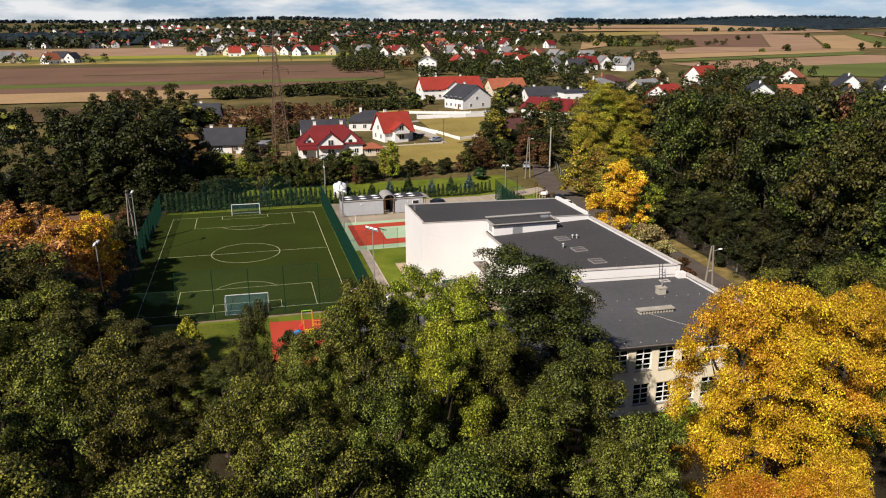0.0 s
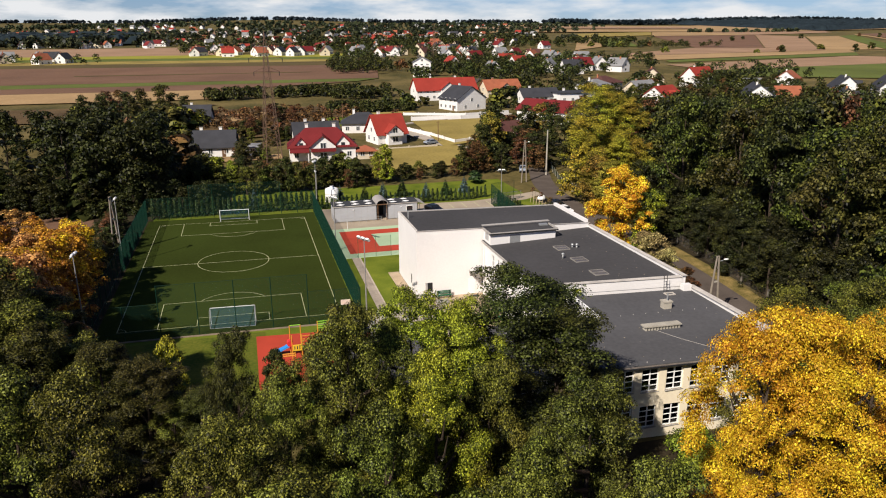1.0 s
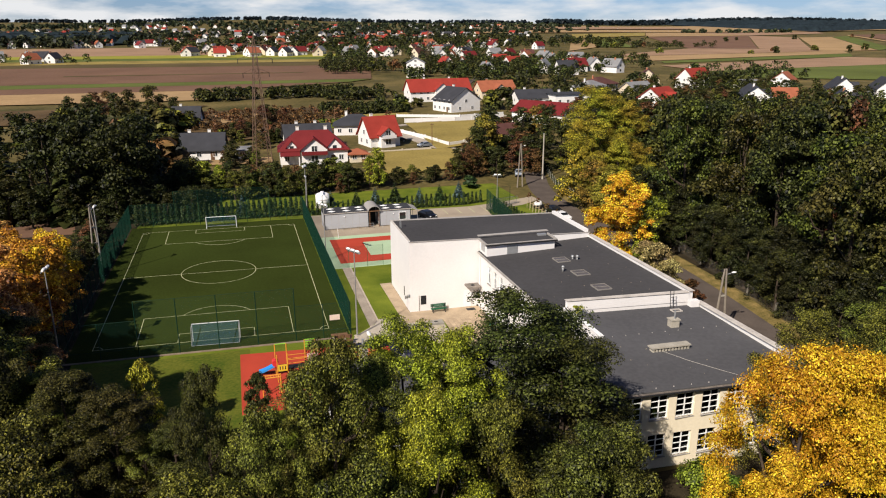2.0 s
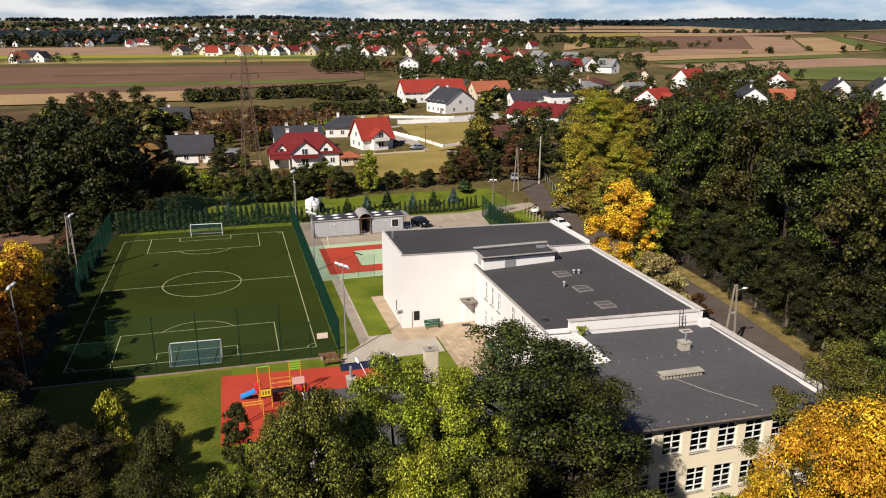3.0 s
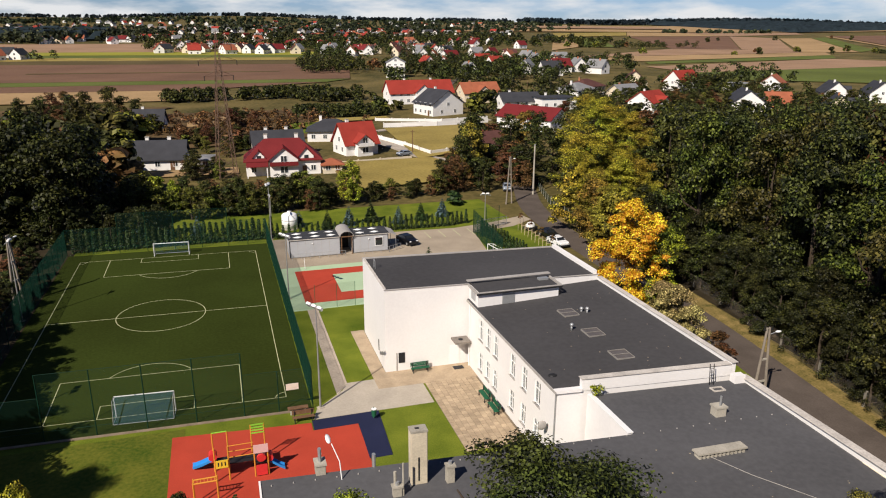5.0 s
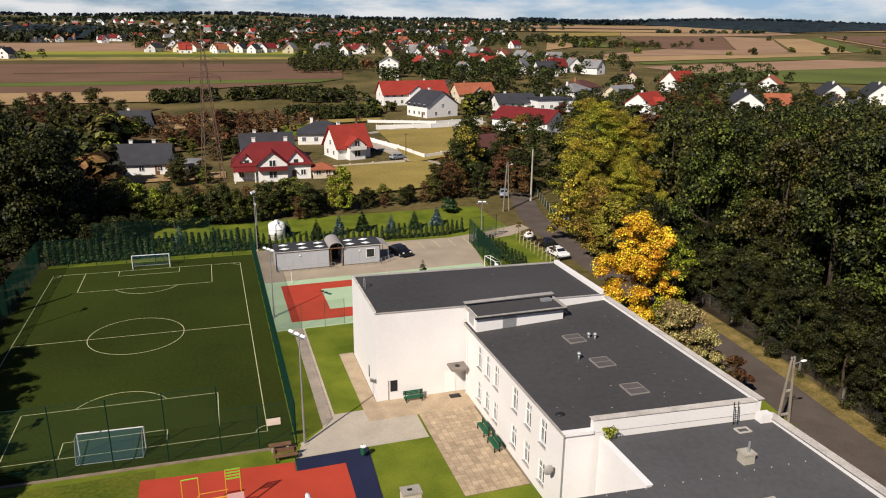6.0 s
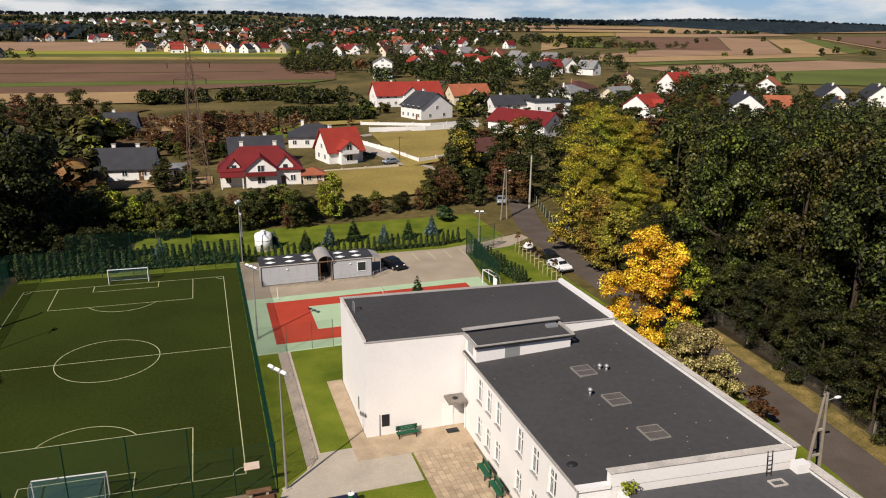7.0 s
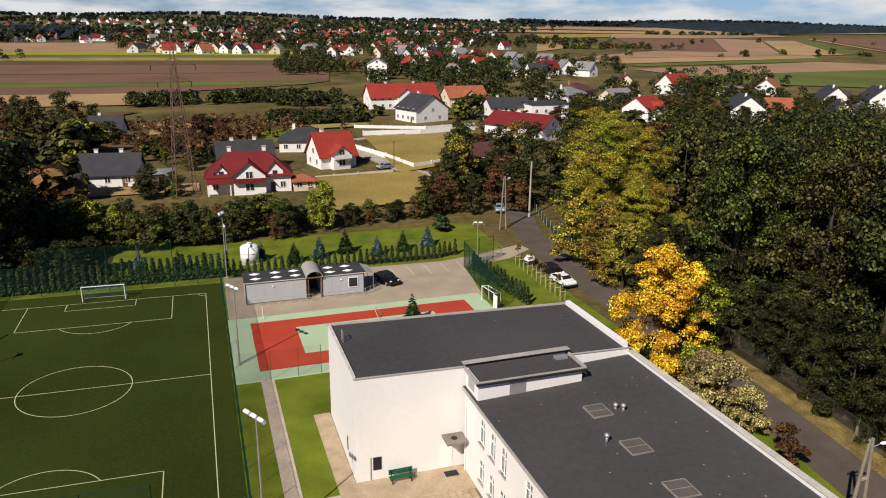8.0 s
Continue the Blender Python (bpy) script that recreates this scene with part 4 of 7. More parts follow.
for v in range(3):
    tree_kind(("near", v), 11 + v, 16, 4.4, 3.2, 240, 260, 0.068, 0.74, L_GREEN)
    tree_kind(("far", v), 31 + v, 16, 4.8, 1.0, 120, 120, 0.155, 1.15, L_DARK, 0.45)
    tree_kind(("mid", v), 41 + v, 16, 4.8, 1.2, 84, 64, 0.27, 1.35, L_DARK, 0.42)
for v in range(2):
    tree_kind(("fine", v), 15 + v, 16, 4.4, 3.2, 280, 330, 0.056, 0.72, L_GREEN, 0.40)
tree_kind(("maple", 0), 51, 16, 5.4, 4.4, 300, 300, 0.056, 0.78, L_YELLOW)
tree_kind(("maple", 1), 52, 16, 5.2, 2.4, 90, 110, 0.20, 1.2, L_YELLOW)
tree_kind(("gold", 0), 53, 16, 5.2, 1.2, 170, 190, 0.15, 1.1, L_YELLOW, 0.40)
tree_kind(("bushy", 0), 62, 10, 4.2, 0.2, 90, 130, 0.17, 1.0, L_OLIVE)
tree_kind(("slim", 0), 61, 10, 2.0, 0.8, 40, 110, 0.20, 0.75, L_OLIVE)
tree_kind(("tiny", 0), 71, 10, 3.6, 1.2, 16, 26, 0.95, 1.7, L_DARK)
tree_kind(("tiny", 1), 72, 9, 3.9, 0.8, 14, 26, 1.0, 1.8, L_DARK)


def plant(key, x, y, height, material, label, group="", wide=1.0, name="tree", category="tree"):
    crown, trunk, h = TREE_KINDS[key]
    s = height / h
    ob = thing(name, pose(x, y, level(x, y), 0, 0, random.uniform(0, 360)), label, category, group)
    ob.scale = (s * wide, s * wide, s)
    part("trunk", trunk, None, ob)
    c = part("crown", crown, None, ob)
    c.material_slots[0].link = "OBJECT"
    c.material_slots[0].material = material
    return ob


L_DULL = leaf_mat("leaf_dull", (0.008, 0.010, 0.003), (0.088, 0.088, 0.018))
L_DULLY = leaf_mat("leaf_amber", (0.05, 0.045, 0.008), (0.30, 0.24, 0.035))
# grove before the school, seen from above
G = "dense green broadleaf tree in the grove before the school"
for i, (x, y, h, w) in enumerate(((-21.3, -45, 17.0, 0.9), (-18.4, -45.5, 16.8, 0.8), (-26.5, -50, 17, 0.95), (-11.5, -49.5, 15.6, 0.85), (-8.4, -46.8, 16.3, 0.7), (-4.9, -45.0, 18.6, 0.78), (-4.0, -50.5, 15.4, 0.8),
                                (-8.6, -55, 15.4, 1), (-15, -56, 15.6, 1.1), (-21, -56, 16, 1.1), (-30, -42, 15.6, 1.1), (2.0, -54.5, 14.6, 0.85), (6.8, -56.5, 14.4, 0.9),
                                (-2.0, -57.5, 14.5, 1), (-33, -56, 15, 1.1), (-27.5, -62, 14.5, 1.1), (-10, -63, 14, 1.1), (0.5, -64, 13.5, 1.0), (-19, -65, 14, 1.1), (-38, -48, 15, 1.1), (2.6, -47.0, 15.4, 0.7), (-2.4, -43.4, 16.4, 0.75), (-4.2, -41.0, 15.0, 0.7), (-5.0, -36.4, 13.4, 0.75))):
    plant(("fine", i % 2) if y > -47 and -10 < x < 5 else ("near", i % 3), x, y, h, L_GREEN, G, "grove trees", w * 0.9)
for i, (x, y, h) in enumerate(((26.6, -41.6, 15.0), (31.3, -44.3, 16.2), (27.0, -47.5, 15.5), (35.5, -39.5, 14.0), (40, -43, 15), (36.0, -50, 15), (45, -36, 13))):
    plant(("fine", i % 2) if i < 3 else ("near", i % 3), x, y, h, L_GREEN, "green broadleaf tree beside the classroom wing", "grove trees", 0.9)
for x, y, h, w in ((6.6, -41.2, 18.2, 1.32), (8.4, -43.0, 16.4, 1.1)):
    plant(("fine", 1), x, y, h, leaf_mat("leaf_deep", (0.004, 0.006, 0.002), (0.062, 0.072, 0.014)), "dark green tree close to the classroom wing", "grove trees", w)
for x, y, h, w in ((-0.5, -41.2, 17.4, 0.85), (2.2, -42.4, 17.0, 0.75), (-0.7, -48.1, 16.7, 0.7)):
    plant(("fine", 0), x, y, h, L_LIGHT, "light yellow-green tree in the grove", "grove trees", w)
for x, y, h, w in ((15.5, -53.2, 19.4, 0.72), (17.9, -54.0, 19.0, 0.74), (25.0, -51.0, 17.4, 0.7), (10.6, -60.6, 13.0, 0.75), (14.4, -60.9, 13.2, 0.8)):
    plant(("maple", 0), x, y, h, L_YELLOW, "golden yellow autumn maple beside the school", "yellow maples", w)
L_MOSS = leaf_mat("leaf_moss", (0.010, 0.012, 0.003), (0.120, 0.128, 0.022))
plant(("fine", 1), -10.9, -43.4, 17.2, L_DARK, "tall narrow dark tree in the grove", "grove trees", 0.45)
plant(("fine", 0), 5.9, -52.4, 16.2, L_MOSS, "olive green tree in the grove before the wing", "grove trees", 0.9)
for x, y, h in ((-17.2, -20.2, 7.8), (-16.4, -22.0, 5.6)):
    plant(("bushy", 0), x, y, h, L_OLIVE, "slim yellowing tree at the edge of the lawn", "lawn trees", 0.46)
# the tall ones at the far left, mostly unseen, are added to shade the lawn
for i, (x, y, h) in enumerate(((-25.5, -26.5, 14), (-22.5, -26.7, 10.8), (-29.0, -21, 15.5), (-19.8, -27, 8.8), (-31.5, -15, 12.5), (-31, -27, 14), (-29, -32, 13), (-35, -17.5, 16), (-15.2, -29.5, 7), (-28.2, -16, 10), (-35, -18, 9), (-36, -30, 11), (-16.0, -31, 7.5), (-42, -22, 11), (-44, -36, 12), (-24, -36, 11), (-20.5, -29.5, 11.5), (-17.6, -30.6, 10.6), (-14.0, -31.6, 8.0), (-23.0, -22.5, 8.6), (-31.2, -19.4, 13.6), (-28.3, -23.8, 14.6), (-27.4, -18.6, 12.6), (-25.0, -28.6, 12.8), (-33.0, -21.5, 16.5))):
    plant(("near" if x > -30 else "far", i % 3), x, y, h, L_DULL if i > 15 else L_GREEN, "small green broadleaf tree beyond the lawn, tall ones added to shade it", "lawn trees", 1.2)
for i, (x, y, h, m) in enumerate(((-42, 178, 14, L_DULL), (-36, 192, 15, L_DULL), (-47, 186, 13, L_DARK), (-53, 174, 13, L_DARK), (-39, 170, 9, L_GREEN), (-33, 180, 8, L_LIGHT), (-60, 182, 12, L_DARK), (-30, 203, 10, L_DARK))):
    plant(("mid", i % 3), x, y, h, m, "tall garden tree beside the fallow land", "garden trees", 1.0)
# orange and dark trees beside the pitch
L_RUSTY = leaf_mat("leaf_copper", (0.14, 0.055, 0.018), (0.58, 0.29, 0.09), 0.012, -0.008, 0.012)
for i in range(8):
    y = -9.0 + 3.7 * i
    plant(("maple", 1), -30.6 - random.uniform(0, 1.0), y, 12.0 - 0.34 * i + random.uniform(-0.4, 0.4), L_RUSTY if i < 2 else L_YELLOW if i % 3 == 1 else L_ORANGE, "orange autumn tree beside the pitch fence", "orange trees", 1.0)
for i, (x, y, h) in enumerate(((-36, 13, 9.6), (-37, 22, 9), (-36, 2, 10.5), (-39, 7, 10), (-38, -3, 10.5), (-41, 18, 9.5), (-33.8, -12.0, 14.5), (-29.2, -18.0, 13), (-33.5, -7.5, 13.5), (-45, 29, 9), (-42, 32, 8.5), (-30.4, -12.6, 13.4), (-27.8, -15.4, 9.0))):
    plant(("maple", 1), x, y, h, L_RUSTY if i > 7 or i % 3 == 0 else L_ORANGE, "orange autumn tree beside the pitch fence", "orange trees", 1.15)
# (-36.3, -21) and (-34.5, -27) stand out of view, added to shade the lawn
for i, (x, y, h) in enumerate(((-41, -9, 11), (-39, -15, 12), (-36.3, -21, 16), (-34.5, -27, 17), (-45.5, -2, 11), (-30.5, -13.5, 11), (-29.5, 30, 4.2), (-30.5, 38, 4.5), (-49, 2, 13), (-52, 10, 11), (-46, -6, 12))):
    plant(("far", i % 3), x, y, h, L_DARK if i in (5, 6, 7) else L_GREEN, "dark green tree beside the pitch fence, some unseen and added for shade", "pitch trees", 1.05)
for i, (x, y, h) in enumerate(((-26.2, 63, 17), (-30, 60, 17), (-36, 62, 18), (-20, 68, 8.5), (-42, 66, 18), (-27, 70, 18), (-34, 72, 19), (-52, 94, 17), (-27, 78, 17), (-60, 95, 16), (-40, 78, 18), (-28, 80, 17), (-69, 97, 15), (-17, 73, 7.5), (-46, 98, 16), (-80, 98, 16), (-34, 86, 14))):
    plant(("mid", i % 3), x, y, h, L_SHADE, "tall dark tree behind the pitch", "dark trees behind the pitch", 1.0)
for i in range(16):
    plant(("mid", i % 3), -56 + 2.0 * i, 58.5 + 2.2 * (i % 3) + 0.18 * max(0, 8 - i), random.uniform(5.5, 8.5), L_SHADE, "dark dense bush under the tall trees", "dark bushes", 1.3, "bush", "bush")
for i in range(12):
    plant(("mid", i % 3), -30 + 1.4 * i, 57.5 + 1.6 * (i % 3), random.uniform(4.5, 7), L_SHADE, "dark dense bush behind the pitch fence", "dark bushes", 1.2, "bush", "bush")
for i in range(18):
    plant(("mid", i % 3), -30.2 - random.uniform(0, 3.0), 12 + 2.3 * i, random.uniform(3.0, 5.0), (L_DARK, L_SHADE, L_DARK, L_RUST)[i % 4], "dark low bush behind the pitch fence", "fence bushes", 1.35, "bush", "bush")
# trees along the lane
for x, y, h, w, m in ((57.4, 47.2, 22.8, 1.35, L_OLIVE), (62.5, 45.0, 20.5, 1.0, L_OLIVE), (54.6, 44, 14, 0.9, L_OLIVE), (55.6, 40, 11.5, 1.25, L_DULLY), (55.0, 35.0, 10, 1.3, L_DULLY), (55.6, 30.5, 8, 1.3, L_DULL), (60, 31, 11, 0.9, L_OLIVE), (57.5, 37.5, 14, 1.1, L_OLIVE), (68, 58, 18, 1.0, L_LIGHT)):
    plant(("fine", 1) if h > 18 else ("near", 0), x, y, h, m, "tall yellowing tree beside the lane", "lane trees", w)
for x, y, h, m in ((53.9, 39, 10.5, L_DULLY), (53.6, 33.5, 9.5, L_DULLY), (54.2, 44.5, 12, L_OLIVE), (53.6, 27.5, 8.0, L_DARK), (53.4, 22, 6.5, L_DARK), (53.2, 17, 5.5, L_DULL)):
    plant(("bushy", 0), x, y, h, m, "leafy tree overhanging the edge of the lane", "lane trees", 0.95)
GOLD = plant(("gold", 0), 42.8, 9.8, 13.6, leaf_mat("leaf_gold", (0.32, 0.13, 0.006), (0.88, 0.48, 0.034), 0.0, -0.012, 0.014), "golden orange maple with green lower boughs beside the school", "lane trees", 0.93)
GOLD.rotation_euler.z = 0.0
rngg = np.random.default_rng(88)
low = np.array([(*(np.array(c) + rngg.normal(size=3) * (1.2, 1.2, 0.9)), rngg.uniform(0.6, 1.1)) for c in ((4.6, -1.6, 11.2), (4.9, -1.2, 10.0), (4.2, -2.2, 8.6), (2.4, -4.2, 4.6), (3.2, -3.6, 3.6), (1.0, -4.6, 3.6)) for _ in range(6)])
part("green_bough", quads_mesh("green_bough", leaf_cloud(rngg, low, 150, 0.14), L_LIGHT), None, GOLD, "boughs of still green leaves")
for x, y, h in ((42.4, 0.0, 6.8), (42.9, -2.2, 5.2), (42.6, 3.2, 6.2), (44.0, 5.6, 4.6)):
    plant(("bushy", 0), x, y, h, leaf_mat("leaf_pale", (0.085, 0.075, 0.022), (0.40, 0.34, 0.13), 0.01), "pale dry bush between school and lane", "lane bushes", 0.9, "bush", "bush")
plant(("slim", 0), 43.3, -6.2, 3.8, L_RUST, "dark reddish bush beside the lane", "lane bushes", 1.6, "bush", "bush")
# wood beyond the lane
drape("ground_wood", [(50.5, -45), (125, -45), (125, 62), (57.6, 62)], M_SOIL, "dark shaded soil under the wood", 0.03, 4, "ground")
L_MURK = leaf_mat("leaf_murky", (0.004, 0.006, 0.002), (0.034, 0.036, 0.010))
L_LEAFY = leaf_mat("leaf_leafy", (0.005, 0.009, 0.003), (0.088, 0.106, 0.017))
wood, deep = [], []
for i in range(9):
    for j in range(17):
        x = 58.9 + 6.8 * i + random.uniform(-1.8, 1.8) + (3.0 if j % 2 else 0)
        y = -34 + 8.6 * j + random.uniform(-2.4, 2.4)
        if y < 0:
            x += 0.20 * y
        top = 35.4 - 0.122 * math.hypot(x - 0.6, y + 44)
        if (y > 27 and x < 75) or (y > 60 and x < 80) or top < 9:
            continue
        if x > 92:
            deep.append((x, y))
            continue
        wood.append((x, y, min(random.uniform(20.0, 23.5), top - random.uniform(0, 1.6))))
for i, (x, y, h) in enumerate(wood):
    m = (L_LEAFY, L_DARK, L_DULL, L_LEAFY, L_DARK, L_DULL, L_LEAFY, L_DARK, L_RUST, L_LEAFY, L_DULL)[i % 11]
    plant(("far" if x < 76 else "mid", i % 3), x, y, h, m, "tall dark green tree in the wood beyond the lane", "wood trees", 16.0 / max(h, 13) * random.uniform(1.0, 1.25))
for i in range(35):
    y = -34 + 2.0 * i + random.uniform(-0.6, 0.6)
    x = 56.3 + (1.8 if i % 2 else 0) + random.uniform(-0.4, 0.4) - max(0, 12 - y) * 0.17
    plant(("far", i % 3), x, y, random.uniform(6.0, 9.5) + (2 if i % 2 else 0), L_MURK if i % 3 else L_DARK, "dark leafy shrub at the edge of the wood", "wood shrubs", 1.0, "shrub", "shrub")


def conifer_mesh(name, h, r, tiers, per, material, seed):
    rng = np.random.default_rng(seed)
    pts = []
    for k in range(tiers):
        z = h * (0.06 + 0.92 * k / tiers)
        rr = r * (1 - k / tiers) ** 0.9 + 0.05
        for _ in range(per):
            a = rng.uniform(0, 2 * math.pi)
            d, s = Vector((math.cos(a), math.sin(a), 0)), Vector((-math.sin(a), math.cos(a), 0))
            l0 = rr * rng.uniform(0.75, 1.15)
            w = max(0.08, min(0.42, l0 * 0.30))
            zz = z + rng.uniform(-0.04, 0.04) * h
            pts += [d * (l0 * 0.1) + Vector((0, 0, zz + 0.12 * l0)), d * l0 * 0.6 + s * w + Vector((0, 0, zz)), d * l0 + Vector((0, 0, zz - 0.18 * l0)), d * l0 * 0.6 - s * w + Vector((0, 0, zz))]
    return quads_mesh(name, [tuple(p) for p in pts], material)


SPRUCE = conifer_mesh("crown", 4.0, 1.25, 15, 16, L_CONIFER, 5)
THUJA = quads_mesh("crown", leaf_cloud(np.random.default_rng(6), np.array([(0, 0, 0.25 + 0.26 * k, 0.46 * (1 - 0.085 * k) + 0.03) for k in range(10)]), 46, 0.13, 0.8), L_CONIFER)
STEM = Shape().tube((0, 0, 0), (0, 0, 1.2), 0.08, 0.05, n=6).mesh("trunk", M_BARK)


def small_conifer(mesh, x, y, s, material, name, label, group, wide=1.0):
    ob = thing(name, pose(x, y, level(x, y), 0, 0, random.uniform(0, 360)), label, "tree", group)
    ob.scale = (s * wide, s * wide, s)
    part("trunk", STEM, None, ob)
    c = part("crown", mesh, None, ob)
    c.material_slots[0].link = "OBJECT"
    c.material_slots[0].material = material


for k in range(68):
    x = -26.5 + 0.95 * k
    small_conifer(THUJA, x, (54.6 if x < 3 else 53.9 if x < 34 else 53.9 + 0.35 * (x - 34)) + random.uniform(-0.1, 0.1), random.uniform(1.15, 1.4) if x < 3 else random.uniform(0.8, 1.0), L_CONIFER, "thuja", "clipped green thuja in a hedge row", "thuja hedge")
for k in range(16):
    small_conifer(THUJA, 37.1 + 0.11 * k, 46.8 - 0.98 * k, random.uniform(0.9, 1.1), L_CONIFER, "thuja", "dark thuja behind the corner fence", "corner thujas")
for k, x in enumerate((-22, -17.5, -13.6, -8.6, -3.5, 8.2, 12.8, 16.8, 21, 25.5, 30, 34.5)):
    small_conifer(SPRUCE, x, 58.2 + 1.3 * (k % 3), random.uniform(0.75, 1.05), L_BLUE if k % 2 else L_CONIFER, "spruce", "young bluish spruce on the back lawn", "lawn spruces", 1.25)
plant(("bushy", 0), -8.3, -21.4, 6.0, L_DARK, "dark columnar tree beside the playground", "lawn trees", 0.55)
small_conifer(SPRUCE, -5.0, -20.5, 1.2, L_CONIFER, "spruce", "dark narrow conifer beside the playground", "lawn conifers", 0.8)
small_conifer(SPRUCE, 23.0, 30.6, 1.0, L_CONIFER, "spruce", "young spruce beside the ball court", "lawn conifers", 1.15)
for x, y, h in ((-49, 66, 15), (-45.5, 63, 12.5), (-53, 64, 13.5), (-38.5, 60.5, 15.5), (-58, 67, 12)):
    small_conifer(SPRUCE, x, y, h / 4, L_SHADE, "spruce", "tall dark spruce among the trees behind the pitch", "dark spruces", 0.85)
# shrubs behind the lawn, lower before the dry plot
for i in range(72):
    x = -22 + 0.95 * i + random.uniform(-0.7, 0.7)
    tall = 8.2 if x < -15 else 6.8 if x < 14 else 4.0 if x < 37 else 6.0
    y = (71.6 if x < 14 else 77.0) + random.uniform(-0.8, 4.0)
    m = (L_GREEN, L_DARK, L_DULL, L_DARK, L_GREEN, L_DARK, L_DULL, L_GREEN, L_RUST)[i % 9]
    if i % 3 == 1 and x > 18:
        continue
    plant(("mid", i % 3), x, y, tall * random.uniform(0.62, 1.08), m, "bushy tree in the belt behind the school lawn", "belt trees", 1.15 if tall > 5 else 1.5)
for i, (x, y, h, m) in enumerate(((43, 80, 7.5, L_RUST), (47, 86, 11, L_DARK), (51, 92, 13, L_DULLY), (54, 100, 14, L_DARK), (67, 82, 13, L_DARK), (73, 86, 16, L_DARK), (70, 72, 16, L_DARK), (48, 96, 7, L_RUST), (56, 108, 12, L_DARK), (62, 118, 11, L_DARK), (49, 78, 7, L_DARK), (66, 104, 13, L_DARK), (70, 96, 14, L_DARK), (74, 112, 13, L_DULLY), (20.4, 74.6, 8.8, L_LIGHT), (18.6, 75.6, 6.6, L_LIGHT), (-15.6, 72.4, 8.4, L_LIGHT), (-12.6, 72.2, 7.2, L_LIGHT), (41.0, 78.5, 6.0, L_RUST))):
    plant(("mid", i % 3), x, y, h, m, "garden tree among the houses behind the school", "garden trees", 0.85 if m == L_LIGHT else 1.0)
plant(("tiny", 1), 39.4, 69.4, 2.6, L_CONIFER, "dark round bush on the back lawn", "lawn bushes", 1.5, "bush", "bush")

# ---- yard: container classrooms, vehicles ----
M_PANEL = mat("grey_panel", (0.41, 0.42, 0.44), 0.6, 0.06, 0.6, 10, 0.05)
M_FELT = mat("roof_felt", (0.045, 0.047, 0.052), 0.9, 0.25, 0.6, 14, 0.2)


def container(x0, x1, y0, y1, h, lights, windows):
    c = thing("container_classroom", pose(x0, y0, 0), "pale grey container classroom with a dark flat roof", "container", "container classrooms")
    l, d = x1 - x0, y1 - y0
    part("body", bevelled(Shape().box(0, 0, 0.15, l, d, 2.85), "body", M_PANEL, 0.03), None, c)
    part("plinth", Shape().box(0.1, 0.1, 0, l - 0.1, d - 0.1, 0.15), M_OLDCONC, c)
    part("roof", Shape().box(-0.12, -0.12, 2.852, l + 0.12, d + 0.12, 3.0), M_FELT, c)
    part("fascia", Shape().box(-0.15, -0.16, 2.86, l + 0.15, -0.122, 2.96), M_STAIN, c, "pale roof trim")
    for u in (0.06, l - 0.06):
        part("corner_post", Shape().box(u - 0.06, -0.03, 0.16, u + 0.06, -0.004, 2.84), M_DARK, c, "dark corner post")
    for k in range(int(l // 1.2)):
        part("panel_joint", Shape().box(1.2 * k + 0.02, -0.012, 0.2, 1.2 * k + 0.05, -0.001, 2.8), M_COPE, c)
    for u, v in lights:
        part("roof_light", Shape().add([(u, v - 0.5, 3.004), (u + 0.75, v, 3.004), (u, v + 0.5, 3.004), (u - 0.75, v, 3.004), (u, v, 3.16)], [(0, 1, 4), (1, 2, 4), (2, 3, 4), (3, 0, 4), (3, 2, 1, 0)]), M_WHITE, c, "white pyramid roof light")
    for u in windows:
        w = part("window", window_mesh(1.3, 1.4, 1, 1)[0], None, c, at=pose(u, -0.085, 1.0))
        part("pane", Shape().box(-0.58, 0.03, 0.07, 0.58, 0.05, 1.33), mat("dark_pane", (0.02, 0.022, 0.025), 0.1, 0.1, 1, 5, 0.0, spec=0.5), w)
    part("lamp", Shape().dome((l * 0.45, -0.05, 2.2), 0.14, 0.08, 0.1), M_WHITE, c)
    return c


container(4.7, 12.4, 42.4, 46.4, 3, [(1.4, 1.1), (1.4, 3.0), (4.0, 1.1), (4.0, 3.0), (6.4, 1.1), (6.4, 3.0)], [])
container(14.3, 19.9, 42.4, 46.4, 3, [(1.3, 1.1), (1.3, 3.0), (3.6, 1.1), (3.6, 3.0)], [4.1])


def porch(x0, x1, y0, y1):
    p = thing("porch", pose(0, 0, 0), "grey barrel vaulted porch between the container classrooms", "porch")
    sh, n, r = Shape(), 10, (x1 - x0) / 2 + 0.2
    cx = (x0 + x1) / 2
    for i in range(n + 1):
        a = math.pi * i / n
        sh.v += [(cx + k * math.cos(a), y, 2.95 + k * 0.75 * math.sin(a)) for k in (r, r - 0.08) for y in (y0, y1)]
    for i in range(n):
        k = 4 * i
        sh.f += [(k, k + 1, k + 5, k + 4), (k + 2, k + 6, k + 7, k + 3), (k, k + 4, k + 6, k + 2), (k + 1, k + 3, k + 7, k + 5)]
    part("vault", sh, mat("vault_sheet", (0.33, 0.31, 0.29), 0.6, 0.12, 0.7, 10, 0.1), p)
    part("arch", Shape().box(x0, y0 + 0.02, 2.86, x1, y0 + 0.1, 3.02), M_WOOD, p)
    for x in (x0 + 0.1, x1 - 0.1):
        part("post", Shape().box(x - 0.06, y0 + 0.2, 0.05, x + 0.06, y0 + 0.32, 2.86), M_WOOD, p)
    part("back_wall", Shape().box(x0, y1 - 0.5, 0.05, x1, y1 - 0.4, 2.86), M_DARK, p)


